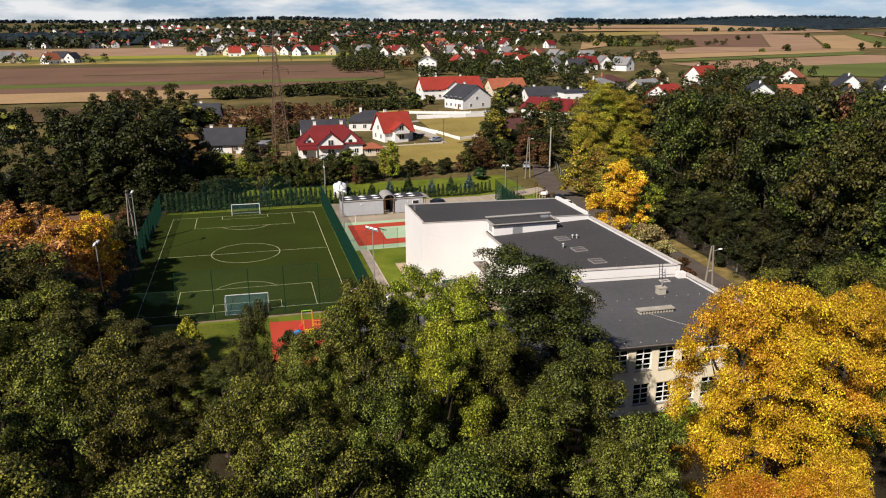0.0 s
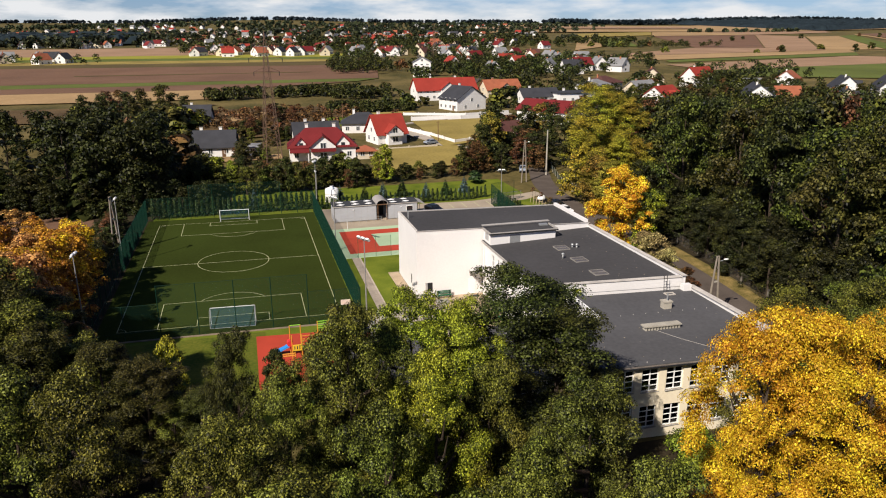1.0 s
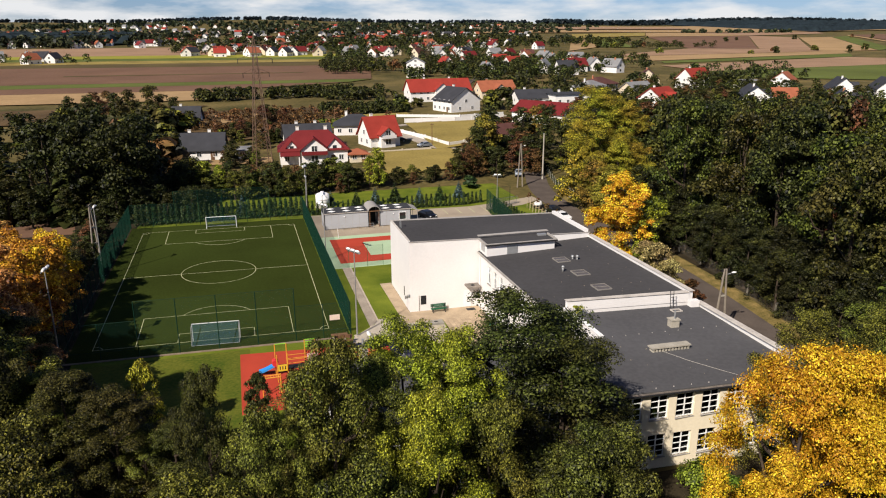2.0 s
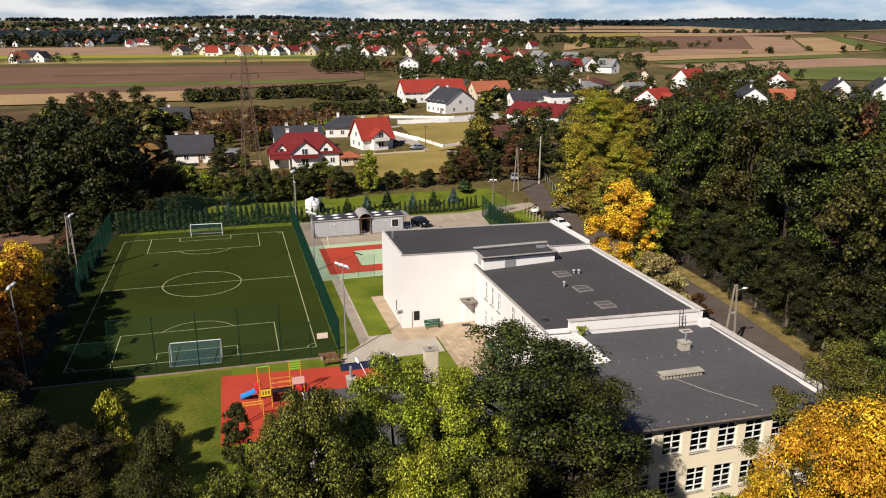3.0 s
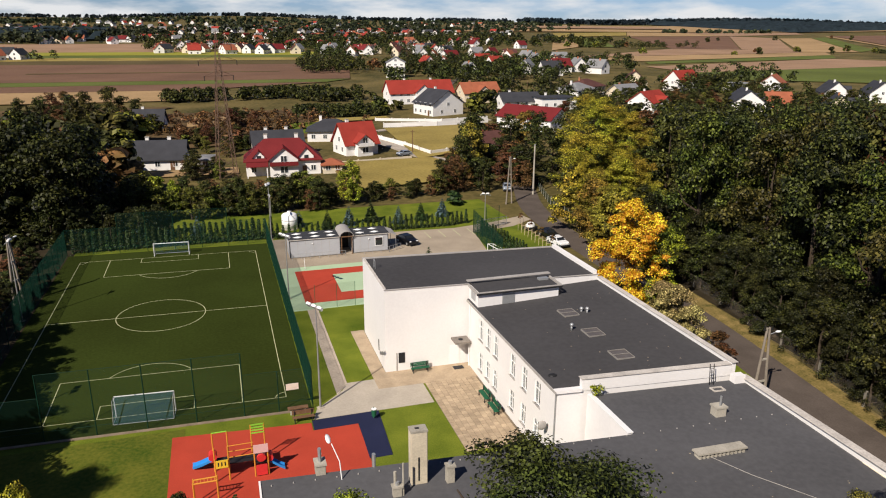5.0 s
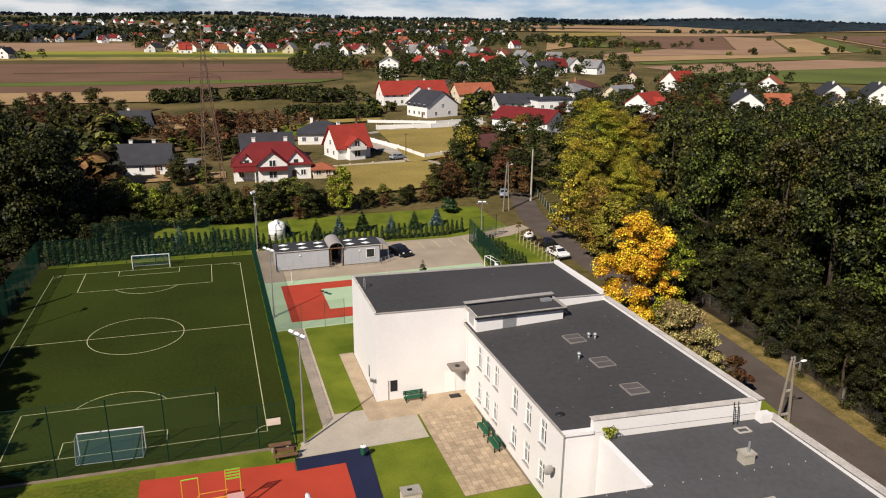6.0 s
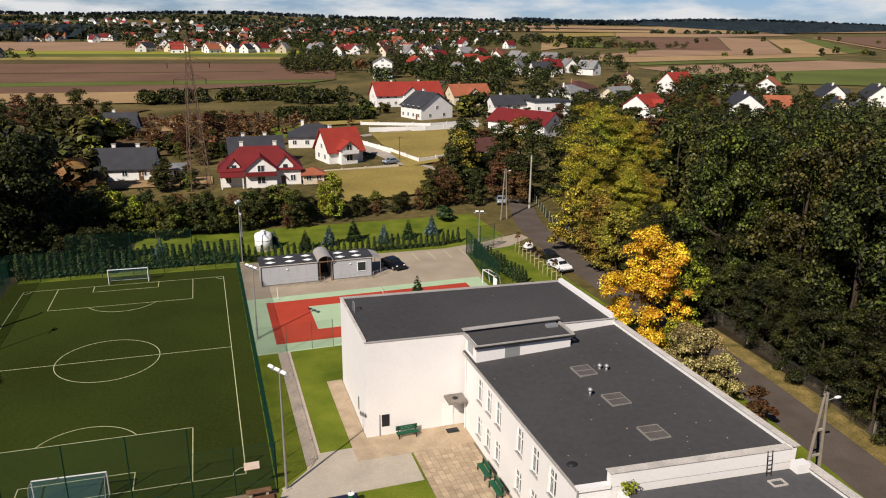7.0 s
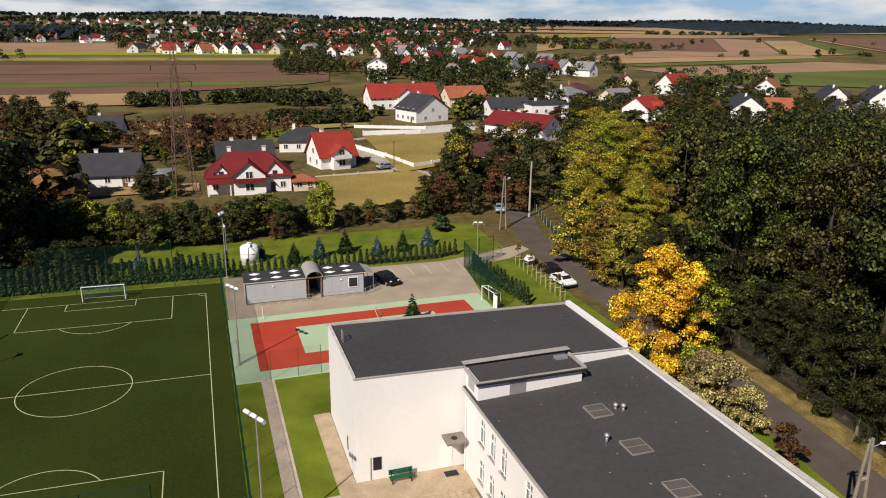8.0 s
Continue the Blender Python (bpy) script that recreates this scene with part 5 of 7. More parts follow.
porch(12.45, 14.25, 42.0, 46.6)
part_roof = thing("lean_to", pose(20.0, 42.5, 0), "grey curved canopy beside the container classroom", "canopy")
part("canopy", Shape().plate([(0.05, 0.2, 2.9), (1.3, 0.2, 2.45), (1.3, 4.0, 2.45), (0.05, 4.0, 2.9)], 0.06), M_COPE, part_roof)
for y in (0.3, 3.9):
    part("post", Shape().tube((1.2, y, 0.04), (1.2, y, 2.42), 0.04), M_STEEL, part_roof)


def railing(p0, p1, n, h, label, m=M_STEEL):
    p0, p1 = Vector(p0), Vector(p1)
    r = thing("railing", pose(0, 0, 0), label, "railing", "yard railings")
    for k in range(n + 1):
        p = p0.lerp(p1, k / n)
        part("post", Shape().tube((p.x, p.y, 0.04), (p.x, p.y, h), 0.03, n=6), m, r)
    for z in (h, h * 0.55):
        part("rail", Shape().tube((p0.x, p0.y, z), (p1.x, p1.y, z), 0.025, n=6), m, r)


railing((5.0, 41.6), (13.0, 41.5), 6, 0.95, "low grey steel railing before the containers")
railing((14.6, 41.5), (19.8, 41.5), 4, 0.95, "low grey steel railing before the containers")
railing((19.9, 41.6), (22.0, 42.8), 3, 1.0, "grey steel bicycle rail in the yard")


def car(x, y, turn, paint, label):
    c = thing("car", pose(x, y, level(x, y) + 0.06, 0, 0, turn), label, "car", "parked cars")
    prof = [(-2.1, 0.32), (-2.12, 0.75), (-1.95, 0.95), (-1.15, 1.02), (-0.55, 1.42), (0.85, 1.46), (1.75, 1.0), (2.08, 0.92), (2.12, 0.35)]
    sh, n = Shape(), len(prof)
    for s, k in ((-0.86, 1), (0.86, 1)):
        sh.v += [(x2, s * (0.80 if z > 1.2 else 1.0), z) for x2, z in prof]
    sh.f = [tuple(range(n)), tuple(range(2 * n - 1, n - 1, -1))] + [(i, n + i, n + (i + 1) % n, (i + 1) % n) for i in range(n)]
    part("body", bevelled(sh, "body", paint, 0.05), None, c, smooth=False)
    gl = mat("car_glass", (0.015, 0.017, 0.02), 0.06, 0.1, 1, 5, 0.0, spec=0.6)
    part("windscreen", Shape().add([(-1.10, -0.74, 1.07), (-1.10, 0.74, 1.07), (-0.60, 0.64, 1.42), (-0.60, -0.64, 1.42)], [(0, 3, 2, 1)]), gl, c)
    part("rear_window", Shape().add([(1.68, -0.72, 1.07), (1.68, 0.72, 1.07), (0.95, 0.64, 1.44), (0.95, -0.64, 1.44)], [(0, 1, 2, 3)]), gl, c)
    for s in (-1, 1):
        part("side_window", Shape().add([(-0.95, s * 0.875, 1.05), (1.45, s * 0.875, 1.05), (0.85, s * 0.72, 1.40), (-0.5, s * 0.72, 1.40)], [(0, 1, 2, 3)]), gl, c)
        part("headlight", Shape().dome((-2.05, s * 0.62, 0.78), 0.1, 0.2, 0.1), M_WHITE, c)
        part("tail_light", Shape().dome((2.05, s * 0.66, 0.85), 0.08, 0.16, 0.1), M_REDP, c)
        for wx in (-1.3, 1.3):
            w = part("wheel", Shape().tube((wx, s * 0.68, 0.32), (wx, s * 0.88, 0.32), 0.32, n=14), M_DARK, c)
            part("rim", Shape().tube((wx, s * 0.872, 0.32), (wx, s * 0.892, 0.32), 0.2, n=10), M_STEEL, w)
    part("bumper", Shape().box(-2.2, -0.8, 0.3, -2.05, 0.8, 0.55), M_DARK, c)
    return c


P_BLACK = mat("black_car_paint", (0.006, 0.006, 0.007), 0.3, 0.1, 1, 5, 0.0, spec=0.6)
P_WHITE = mat("white_car_paint", (0.78, 0.78, 0.78), 0.3, 0.04, 1, 5, 0.0, spec=0.6)
P_SILVER = mat("silver_car_paint", (0.35, 0.40, 0.46), 0.3, 0.08, 1, 5, 0.0, metal=0.4)
car(23.7, 45.5, 108, P_BLACK, "black car parked beside the container classroom")
car(47.3, 42.2, 98, P_BLACK, "black car parked beside the lane")
car(46.7, 37.6, 98, P_WHITE, "white car parked beside the lane")
car(54.8, 78.5, 70, P_SILVER, "grey car on the far end of the lane")
car(44.0, 125.5, 20, P_SILVER, "silver blue car parked before the red roofed house")
car(39.0, 137.0, 0, P_BLACK, "black car under a carport")

tank = thing("water_tank", pose(6.5, 60.0, 0), "bulky white plastic water tank on the back lawn", "tank")
part("body", Shape().tube((0, 0, 0.1), (0, 0, 2.4), 1.35, 1.35, n=18).dome((0, 0, 2.4), 1.35, 1.35, 0.5, 18, 5, False), M_WHITE, tank, smooth=True)
part("lid", Shape().tube((0, 0, 2.85), (0, 0, 3.1), 0.35, n=12), M_WHITE, tank)
part("base", Shape().tube((0, 0, 0), (0, 0, 0.1), 1.5, n=16), M_CONC, tank)
for z in (0.8, 1.6):
    part("hoop", Shape().tube((0, 0, z), (0, 0, z + 0.08), 1.38, n=18), M_COPE, tank)

# ---- ball court ----


vol = thing("net_post", pose(19.5, 32.6, 0.07), "leaning pale net post on the ball court", "net post", "court stands")
part("post", Shape().tube((0, 0, 0), (-0.6, 0.7, 1.7), 0.035), M_STAIN, vol)
part("brace", Shape().tube((-0.6, 0.7, 1.7), (0.8, 1.0, 0.0), 0.025), M_STEEL, vol)
lp = thing("net_post", pose(6.3, 37.0, 0.065), "white net post beside the ball court", "net post", "court stands")
part("post", Shape().tube((0, 0, 0.05), (-0.05, 0.2, 1.6), 0.035), M_WHITE, lp)
part("foot", Shape().box(-0.15, -0.12, 0, 0.15, 0.12, 0.05), M_STAIN, lp)
hg = thing("handball_goal", pose(33.9, 33.6, 0.06, 0, 0, 8), "white steel handball goal beside the ball court", "goal")
for y in (-1.5, 1.5):
    part("post", Shape().tube((0, y, 0), (0, y, 2.0), 0.05), M_WHITE, hg)
    part("back_stay", Shape().tube((0, y, 2.0), (0.9, y, 1.9), 0.035).tube((0.9, y, 1.9), (1.1, y, 0), 0.035), M_WHITE, hg)
part("crossbar", Shape().tube((0, -1.5, 2.0), (0, 1.5, 2.0), 0.05), M_WHITE, hg)
part("back_rail", Shape().tube((0.9, -1.5, 1.9), (0.9, 1.5, 1.9), 0.035), M_WHITE, hg)
part("side_board", Shape().box(-0.1, -2.4, 0.2, -0.04, -1.5, 1.9), M_WHITE, hg)
corner = thing("corner_fence", pose(0, 0, 0), "tall green mesh fence round the court corner", "fence")
fence_run(corner, (34.4, 31.0), (36.2, 48.4), 6, 4.1, M_NET)
fence_run(corner, (36.2, 48.4), (41.5, 50.0), 2, 4.1)
courtf = thing("court_fence", pose(0, 0, 0), "green mesh fence between lawn and ball court", "fence")
for x in (5.6, 8.3, 10.6):
    part("post", Shape().tube((x, 21.1, 0), (x, 21.1, 3.2), 0.028, n=6), M_GREENP, courtf)
part("net_panel", Shape().add([(2.4, 21.1, 0.1), (10.6, 21.1, 0.1), (10.6, 21.1, 3.2), (2.4, 21.1, 3.2)], [(0, 1, 2, 3)]), M_NETFINE, courtf)
gate = thing("yard_gate", pose(37.5, 50.2, 0, 0, 0, 15), "grey steel sliding gate of the yard", "gate")
part("gate_frame", Shape().box(0, -0.03, 0.2, 6.5, 0.03, 0.28).box(0, -0.03, 1.5, 6.5, 0.03, 1.58).box(0, -0.03, 0.28, 0.08, 0.03, 1.5).box(6.42, -0.03, 0.28, 6.5, 0.03, 1.5), M_STEEL, gate)
BARM = Shape().box(-0.015, -0.015, 0.28, 0.015, 0.015, 1.5).mesh("bar", M_STEEL)
for k in range(1, 26):
    part("bar", BARM, None, gate, at=pose(0.25 * k, 0, 0))
for k in range(11):
    x, y = 44.5 - 0.07 * k, 47.6 - 1.55 * k
    s = thing("staked_sapling", pose(x, y, 0), "young sapling tied between wooden stakes", "sapling", "saplings by the lane")
    for dx in (-0.35, 0.35):
        part("stake", Shape().tube((dx, 0, 0), (dx, 0, 1.5), 0.035, n=6), mat("pale_stake", (0.50, 0.40, 0.25), 0.8, 0.2, 2, 6, 0.1), s)
    part("crossbar", Shape().box(-0.38, -0.025, 1.2, 0.38, 0.025, 1.27), mat("pale_stake", (0.5, 0.4, 0.25)), s)
    part("stem", Shape().tube((0, 0, 0), (0, 0, 2.6), 0.03, 0.015, n=6), M_BARK, s)
    if k % 3 == 0:
        rngs = np.random.default_rng(200 + k)
        part("crown", quads_mesh("crown", leaf_cloud(rngs, np.array([(0, 0, 2.3, 0.45), (0.1, 0, 2.8, 0.35)]), 60, 0.12), L_RUST), None, s)
tr = thing("white_trailer", pose(46.2, 47.0, 0, 0, 0, 20), "small white covered trailer beside the lane", "trailer")
part("cover", Shape().dome((0, 0, 0.8), 1.0, 0.75, 0.8), M_WHITE, tr, smooth=True)
part("chassis", Shape().box(-1.0, -0.7, 0.4, 1.0, 0.7, 0.75).tube((1.0, 0, 0.5), (1.9, 0, 0.45), 0.04), M_DARK, tr)
for sgn in (-1, 1):
    part("wheel", Shape().tube((0, sgn * 0.72, 0.3), (0, sgn * 0.86, 0.3), 0.3, n=12), M_DARK, tr)

# ---- playground ----


def play_tower():
    p = thing("climbing_frame", pose(0, 0, 0.06), "orange steel climbing frame with blue slides and platforms", "play set")
    def pole(x, y, h):
        part("pole", Shape().tube((x, y, 0), (x, y, h), 0.055, n=8), M_YELLOW, p)
    for x, y, h in ((-6.5, -10.7, 3.4), (-5.4, -10.7, 3.4), (-6.4, -12.1, 2.9), (-5.4, -12.1, 2.9), (-3.6, -10.3, 3.4), (-2.6, -10.3, 3.4), (-3.5, -12.2, 2.7), (-2.5, -12.2, 2.7)):
        pole(x, y, h)
    for x0, y0, y1 in ((-6.4, -12.1, -10.7), (-3.5, -12.2, -10.3)):
        part("platform", Shape().box(x0, y0, 1.1, x0 + 1.0, y1, 1.2), M_DARK, p, "dark perforated platform")
    part("bridge", Shape().box(-5.38, -11.7, 1.1, -3.52, -10.9, 1.18), M_DARK, p, "dark chain bridge")
    for y in (-11.7, -10.9):
        for z in (1.7, 2.2):
            part("bridge_rail", Shape().tube((-5.4, y, z), (-3.5, y, z), 0.035, n=6), M_YELLOW, p)
    part("top_rail", Shape().tube((-6.5, -10.7, 3.4), (-5.4, -10.7, 3.4), 0.05, n=6), M_LIME, p)
    slats = Shape()
    for k in range(4):
        slats.box(-3.6, -10.36, 2.62 + 0.24 * k, -2.6, -10.32, 2.72 + 0.24 * k)
    part("roof_panel", slats, M_LIME, p, "lime green slatted roof panel")
    part("safety_panel", Shape().box(-3.55, -12.32, 2.05, -2.45, -12.26, 2.75), mat("pink_plastic", (0.65, 0.42, 0.40), 0.5, 0.08, 1, 6, 0.0), p, "pale pink safety panel")
    gaps = Shape().box(-6.35, -12.22, 1.2, -5.45, -12.16, 1.34).box(-6.35, -12.22, 1.72, -5.45, -12.16, 1.86)
    for k in range(4):
        gaps.box(-6.35 + 0.25 * k, -12.22, 1.34, -6.20 + 0.25 * k, -12.16, 1.72)
    part("safety_panel", gaps, mat("yellow_plastic", (0.70, 0.48, 0.04), 0.5, 0.08, 1, 6, 0.0), p, "yellow play panel")
    part("tube_panel", Shape().tube((-3.0, -12.2, 1.62), (-3.0, -12.36, 1.60), 0.34, n=14), M_REDP, p, "red round panel")
    part("barrier", Shape().box(-3.42, -12.32, 0.1, -2.6, -12.26, 1.0), M_REDP, p, "red panel")
    for sx, x0, y0, end, top in ((-1, -6.5, -10.9, -8.15, 1.15), (1, -2.45, -11.7, -1.25, 0.85)):
        sl = Shape()
        prev = None
        for k in range(9):
            t = k / 8
            x, y = x0 + (end - x0) * t, y0 + (1.1 if sx < 0 else -0.15) * t
            z = top * (1 - t) ** 1.2 * (1 if t < 1 else 0) + 0.18
            cur = [(x, y - 0.28, z + 0.2), (x, y - 0.25, z), (x, y + 0.25, z), (x, y + 0.28, z + 0.2)]
            if prev:
                for i in range(3):
                    a, b, c, d = prev[i], prev[i + 1], cur[i + 1], cur[i]
                    low = [(q[0], q[1], q[2] - 0.05) for q in (a, b, c, d)]
                    sl.add([a, b, c, d] + low, [(0, 1, 2, 3), (7, 6, 5, 4), (0, 4, 5, 1), (1, 5, 6, 2), (2, 6, 7, 3), (3, 7, 4, 0)])
            prev = cur
        part("slide", welded(sl, "slide", M_BLUE), None, p, "blue plastic slide")
        part("slide_hood", Shape().tube((x0 + sx * 0.05, y0 - 0.35, top + 0.45), (x0 + sx * 0.05, y0 + 0.35, top + 0.45), 0.32, n=10), M_REDP, p, "red slide hood")
    lad = Shape()
    for k in range(7):
        lad.tube((-7.85 + 0.24 * k, -14.75, 1.9), (-7.85 + 0.24 * k, -14.25, 1.9), 0.025, n=5)
    part("monkey_bars", lad, M_YELLOW, p)
    for y in (-14.75, -14.25):
        part("ladder_beam", Shape().tube((-7.9, y, 1.9), (-6.25, y, 1.9), 0.06, n=6), M_YELLOW, p)
    for x, y in ((-7.9, -14.75), (-6.25, -14.75), (-7.9, -14.25), (-6.25, -14.25)):
        part("pole", Shape().tube((x, y, 0), (x, y, 2.0), 0.055, n=8), M_YELLOW, p)


play_tower()


def bench(x, y, turn, m, label):
    b = thing("bench", pose(x, y, 0.06, 0, 0, turn), label, "bench", "benches")
    for k in range(3):
        part("seat_slat", Shape().box(-0.95, -0.22 + 0.16 * k, 0.43, 0.95, -0.08 + 0.16 * k, 0.47), m, b)
    for k in range(3):
        part("back_slat", Shape().box(-0.95, 0.28, 0.55 + 0.15 * k, 0.95, 0.32, 0.67 + 0.15 * k), m, b)
    for s in (-0.75, 0.75):
        part("leg", Shape().box(s - 0.04, -0.24, 0, s + 0.04, -0.16, 0.428).box(s - 0.04, 0.20, 0, s + 0.04, 0.278, 0.95).box(s - 0.04, -0.16, 0.36, s + 0.04, 0.20, 0.428), M_DARK, b)


bench(13.4, 1.05, 0, M_GREENP, "green slatted bench against the sports hall")
bench(17.6, -6.0, -90, M_GREENP, "green slatted bench against the school wall")
bench(17.6, -8.4, -90, M_GREENP, "green slatted bench against the school wall")
bench(1.0, -5.1, 0, M_WOOD, "brown slatted bench beside the playground")
tb = thing("concrete_table", pose(0.7, -3.6, 0), "low dark table beside the pitch kerb", "table")
part("top", Shape().box(-0.9, -0.25, 0.6, 0.9, 0.25, 0.68), M_WOOD, tb)
for s in (-0.6, 0.6):
    part("leg", Shape().box(s - 0.1, -0.15, 0.0, s + 0.1, 0.15, 0.598), M_OLDCONC, tb)
bn = thing("litter_bin", pose(7.0, -6.6, 0.07), "green litter bin on a post", "bin")
part("post", Shape().tube((0, 0.2, 0), (0, 0.2, 1.1), 0.04), M_GREENP, bn)
part("basket", Shape().tube((0, 0, 0.35), (0, 0, 1.0), 0.2, 0.24, n=12), M_GREENP, bn)
part("liner", Shape().tube((0, 0, 1.0), (0, 0, 1.03), 0.25, n=12), M_WHITE, bn)

# ---- lane: poles ----


def a_pole(x, y, h, turn, lamp=True):
    p = thing("utility_pole", pose(x, y, level(x, y), 0, 0, turn), "leaning pair of concrete utility poles with a lamp", "utility pole", "utility poles")
    dull = mat("pole_concrete", (0.24, 0.205, 0.165), 0.9, 0.25, 0.8, 10, 0.2)
    part("pole", Shape().tube((-0.75, 0, 0), (-0.12, 0, h), 0.16, 0.10), dull, p)
    part("pole", Shape().tube((0.75, 0, 0), (0.12, 0, h), 0.16, 0.10), dull, p)
    for z in (h * 0.35, h * 0.62):
        u = 0.75 - 0.63 * z / h
        part("brace", Shape().box(-u, -0.07, z - 0.08, u, 0.07, z + 0.08), M_OLDCONC, p)
    part("crossarm", Shape().box(-0.55, -0.04, h - 0.26, 0.55, 0.04, h - 0.18), M_DARK, p)
    for k in range(4):
        part("insulator", Shape().tube((-0.45 + 0.3 * k, 0, h - 0.18), (-0.45 + 0.3 * k, 0, h + 0.06), 0.035, n=8), M_DARK, p)
    if lamp:
        part("lamp_arm", Shape().tube((0.1, 0, h - 0.7), (0.75, -0.1, h - 0.5), 0.035), M_STEEL, p)
        part("lamp_head", Shape().dome((1.0, -0.14, h - 0.45), 0.33, 0.15, 0.10), M_WHITE, p, "white street lamp head", smooth=True)


a_pole(40.9, -15.0, 8.1, 0)
a_pole(50.3, 66.5, 9.5, 20)
a_pole(-29.6, 33.5, 9.0, 60)
pl = thing("concrete_pole", pose(58.5, 73, 0), "pale round concrete pole beside the lane", "utility pole", "utility poles")
part("pole", Shape().tube((0, 0, 0), (0, 0, 10.5), 0.22, 0.14, n=10), M_OLDCONC, pl)
part("cap", Shape().tube((0, 0, 10.5), (0, 0, 10.6), 0.18, n=10), M_STEEL, pl)
fr_ = thing("wood_fence", pose(0, 0, 0), "old wire fence on concrete posts at the wood edge", "fence")
for k in range(13):
    y = -24 + 6.4 * k
    x = 55.6 - max(0, 12 - y) * 0.17
    part("post", Shape().box(x - 0.08, y - 0.08, 0, x + 0.08, y + 0.08, 1.5).box(x - 0.05, y - 0.05, 1.5, x + 0.25, y + 0.05, 1.62), mat("dark_concrete", (0.20, 0.18, 0.15), 0.9, 0.3, 1, 8, 0.2), fr_)
    if k < 12:
        x2 = 55.6 - max(0, 12 - y - 6.4) * 0.17
        part("net_panel", Shape().add([(x, y, 0.1), (x2, y + 6.4, 0.1), (x2, y + 6.4, 1.7), (x, y, 1.7)], [(0, 1, 2, 3)]), veil_mat("rusty_netting", (0.2, 0.18, 0.15), 0.15) if k == 0 else bpy.data.materials["rusty_netting"], fr_)
lf = thing("lane_fence", pose(0, 0, 0), "green wire fence along the far lane", "fence")
fence_pts = [(56.6, 50), (56.9, 57), (58.6, 66), (61.5, 76), (65.5, 88), (70, 100)]
for (x, y), (x2, y2) in zip(fence_pts, fence_pts[1:]):
    for k in range(4):
        part("post", Shape().tube((x + (x2 - x) * k / 4, y + (y2 - y) * k / 4, 0), (x + (x2 - x) * k / 4, y + (y2 - y) * k / 4, 1.6), 0.05, n=6), M_OLDCONC, lf)
    part("net_panel", Shape().add([(x, y, 0.05), (x2, y2, 0.05), (x2, y2, 1.5), (x, y, 1.5)], [(0, 1, 2, 3)]), M_NET, lf)
hut = thing("garden_shed", pose(59.5, 33, 0, 0, 0, 10), "small dark shed with an orange roof in the wood", "shed")
part("wall", Shape().box(-2, -1.5, 0, 2, 1.5, 2.4), M_WOOD, hut)
part("roof", Shape().plate([(-2.4, -1.9, 2.45), (2.4, -1.9, 2.45), (2.4, 1.9, 3.2), (-2.4, 1.9, 3.2)], 0.12), mat("rust_sheet", (0.42, 0.13, 0.07), 0.8, 0.2, 0.5, 8, 0.1), hut)
wd = thing("weed", pose(21.2, -19.75, 6.93), "small leafy weed growing from the roof ledge", "plant")
part("leaves", quads_mesh("leaves", leaf_cloud(np.random.default_rng(77), np.array([(0, 0, 0.35, 0.4), (0.3, 0.05, 0.6, 0.35), (-0.25, 0, 0.75, 0.25)]), 70, 0.10), L_LIGHT), None, wd)
part("stem", Shape().tube((0, 0, 0), (0.1, 0.0, 0.7), 0.02, n=5).tube((0, 0, 0), (-0.2, 0.0, 0.8), 0.02, n=5), M_BARK, wd)
M_TOPIARY = leaf_mat("leaf_topiary", (0.03, 0.05, 0.006), (0.19, 0.25, 0.025))
for k, (x, y, r) in enumerate(((21.8, -38.2, 1.4), (23.4, -37.6, 1.3), (22.6, -40.0, 1.2), (24.0, -39.6, 1.0), (21.0, -40.4, 1.1))):
    rngs = np.random.default_rng(300 + k)
    sb = thing("round_shrub", pose(x, y, 0), "clipped round green shrub before the classroom wing", "shrub", "round shrubs")
    part("stem", Shape().tube((0, 0, 0), (0, 0, 0.8), 0.06, n=6), M_BARK, sb)
    part("crown", quads_mesh("crown", leaf_cloud(rngs, np.array([(0, 0, r, r), (0, 0, r, r * 0.9)]), 800, 0.10), M_TOPIARY), None, sb)

# specks of grit and fallen leaves on the flat roofs
rngd = np.random.default_rng(91)
flecks = []
for x0, x1, y0, y1, z0, z1, n in ((18.6, 33.2, -18.4, -1.8, 7.235, 7.785, 34), (-2.8, 33.0, -34.0, -24.4, 6.715, 6.845, 36), (10.6, 33.0, 2.2, 11.5, 8.742, 8.372, 16)):
    for _ in range(n):
        x, y, r = rngd.uniform(x0, x1), rngd.uniform(y0, y1), rngd.uniform(0.03, 0.08)
        f = (x - x0) / (x1 - x0) if z0 != 6.715 else (y - y0) / (y1 - y0)
        z, a = z0 + (z1 - z0) * f + 0.02, rngd.uniform(0, 3.1)
        c, s_ = r * math.cos(a), r * math.sin(a)
        flecks += [(x + c, y + s_, z), (x - s_, y + c, z + 0.01), (x - c, y - s_, z), (x + s_, y - c, z + 0.01)]
tagged(new("roof_debris", quads_mesh("roof_debris", flecks, mat("pale_grit", (0.34, 0.28, 0.20), 0.9, 0.4, 2.0, 6, 0.0))), "scattered pale grit and dry leaves on the roofs", "debris", kind="stuff")

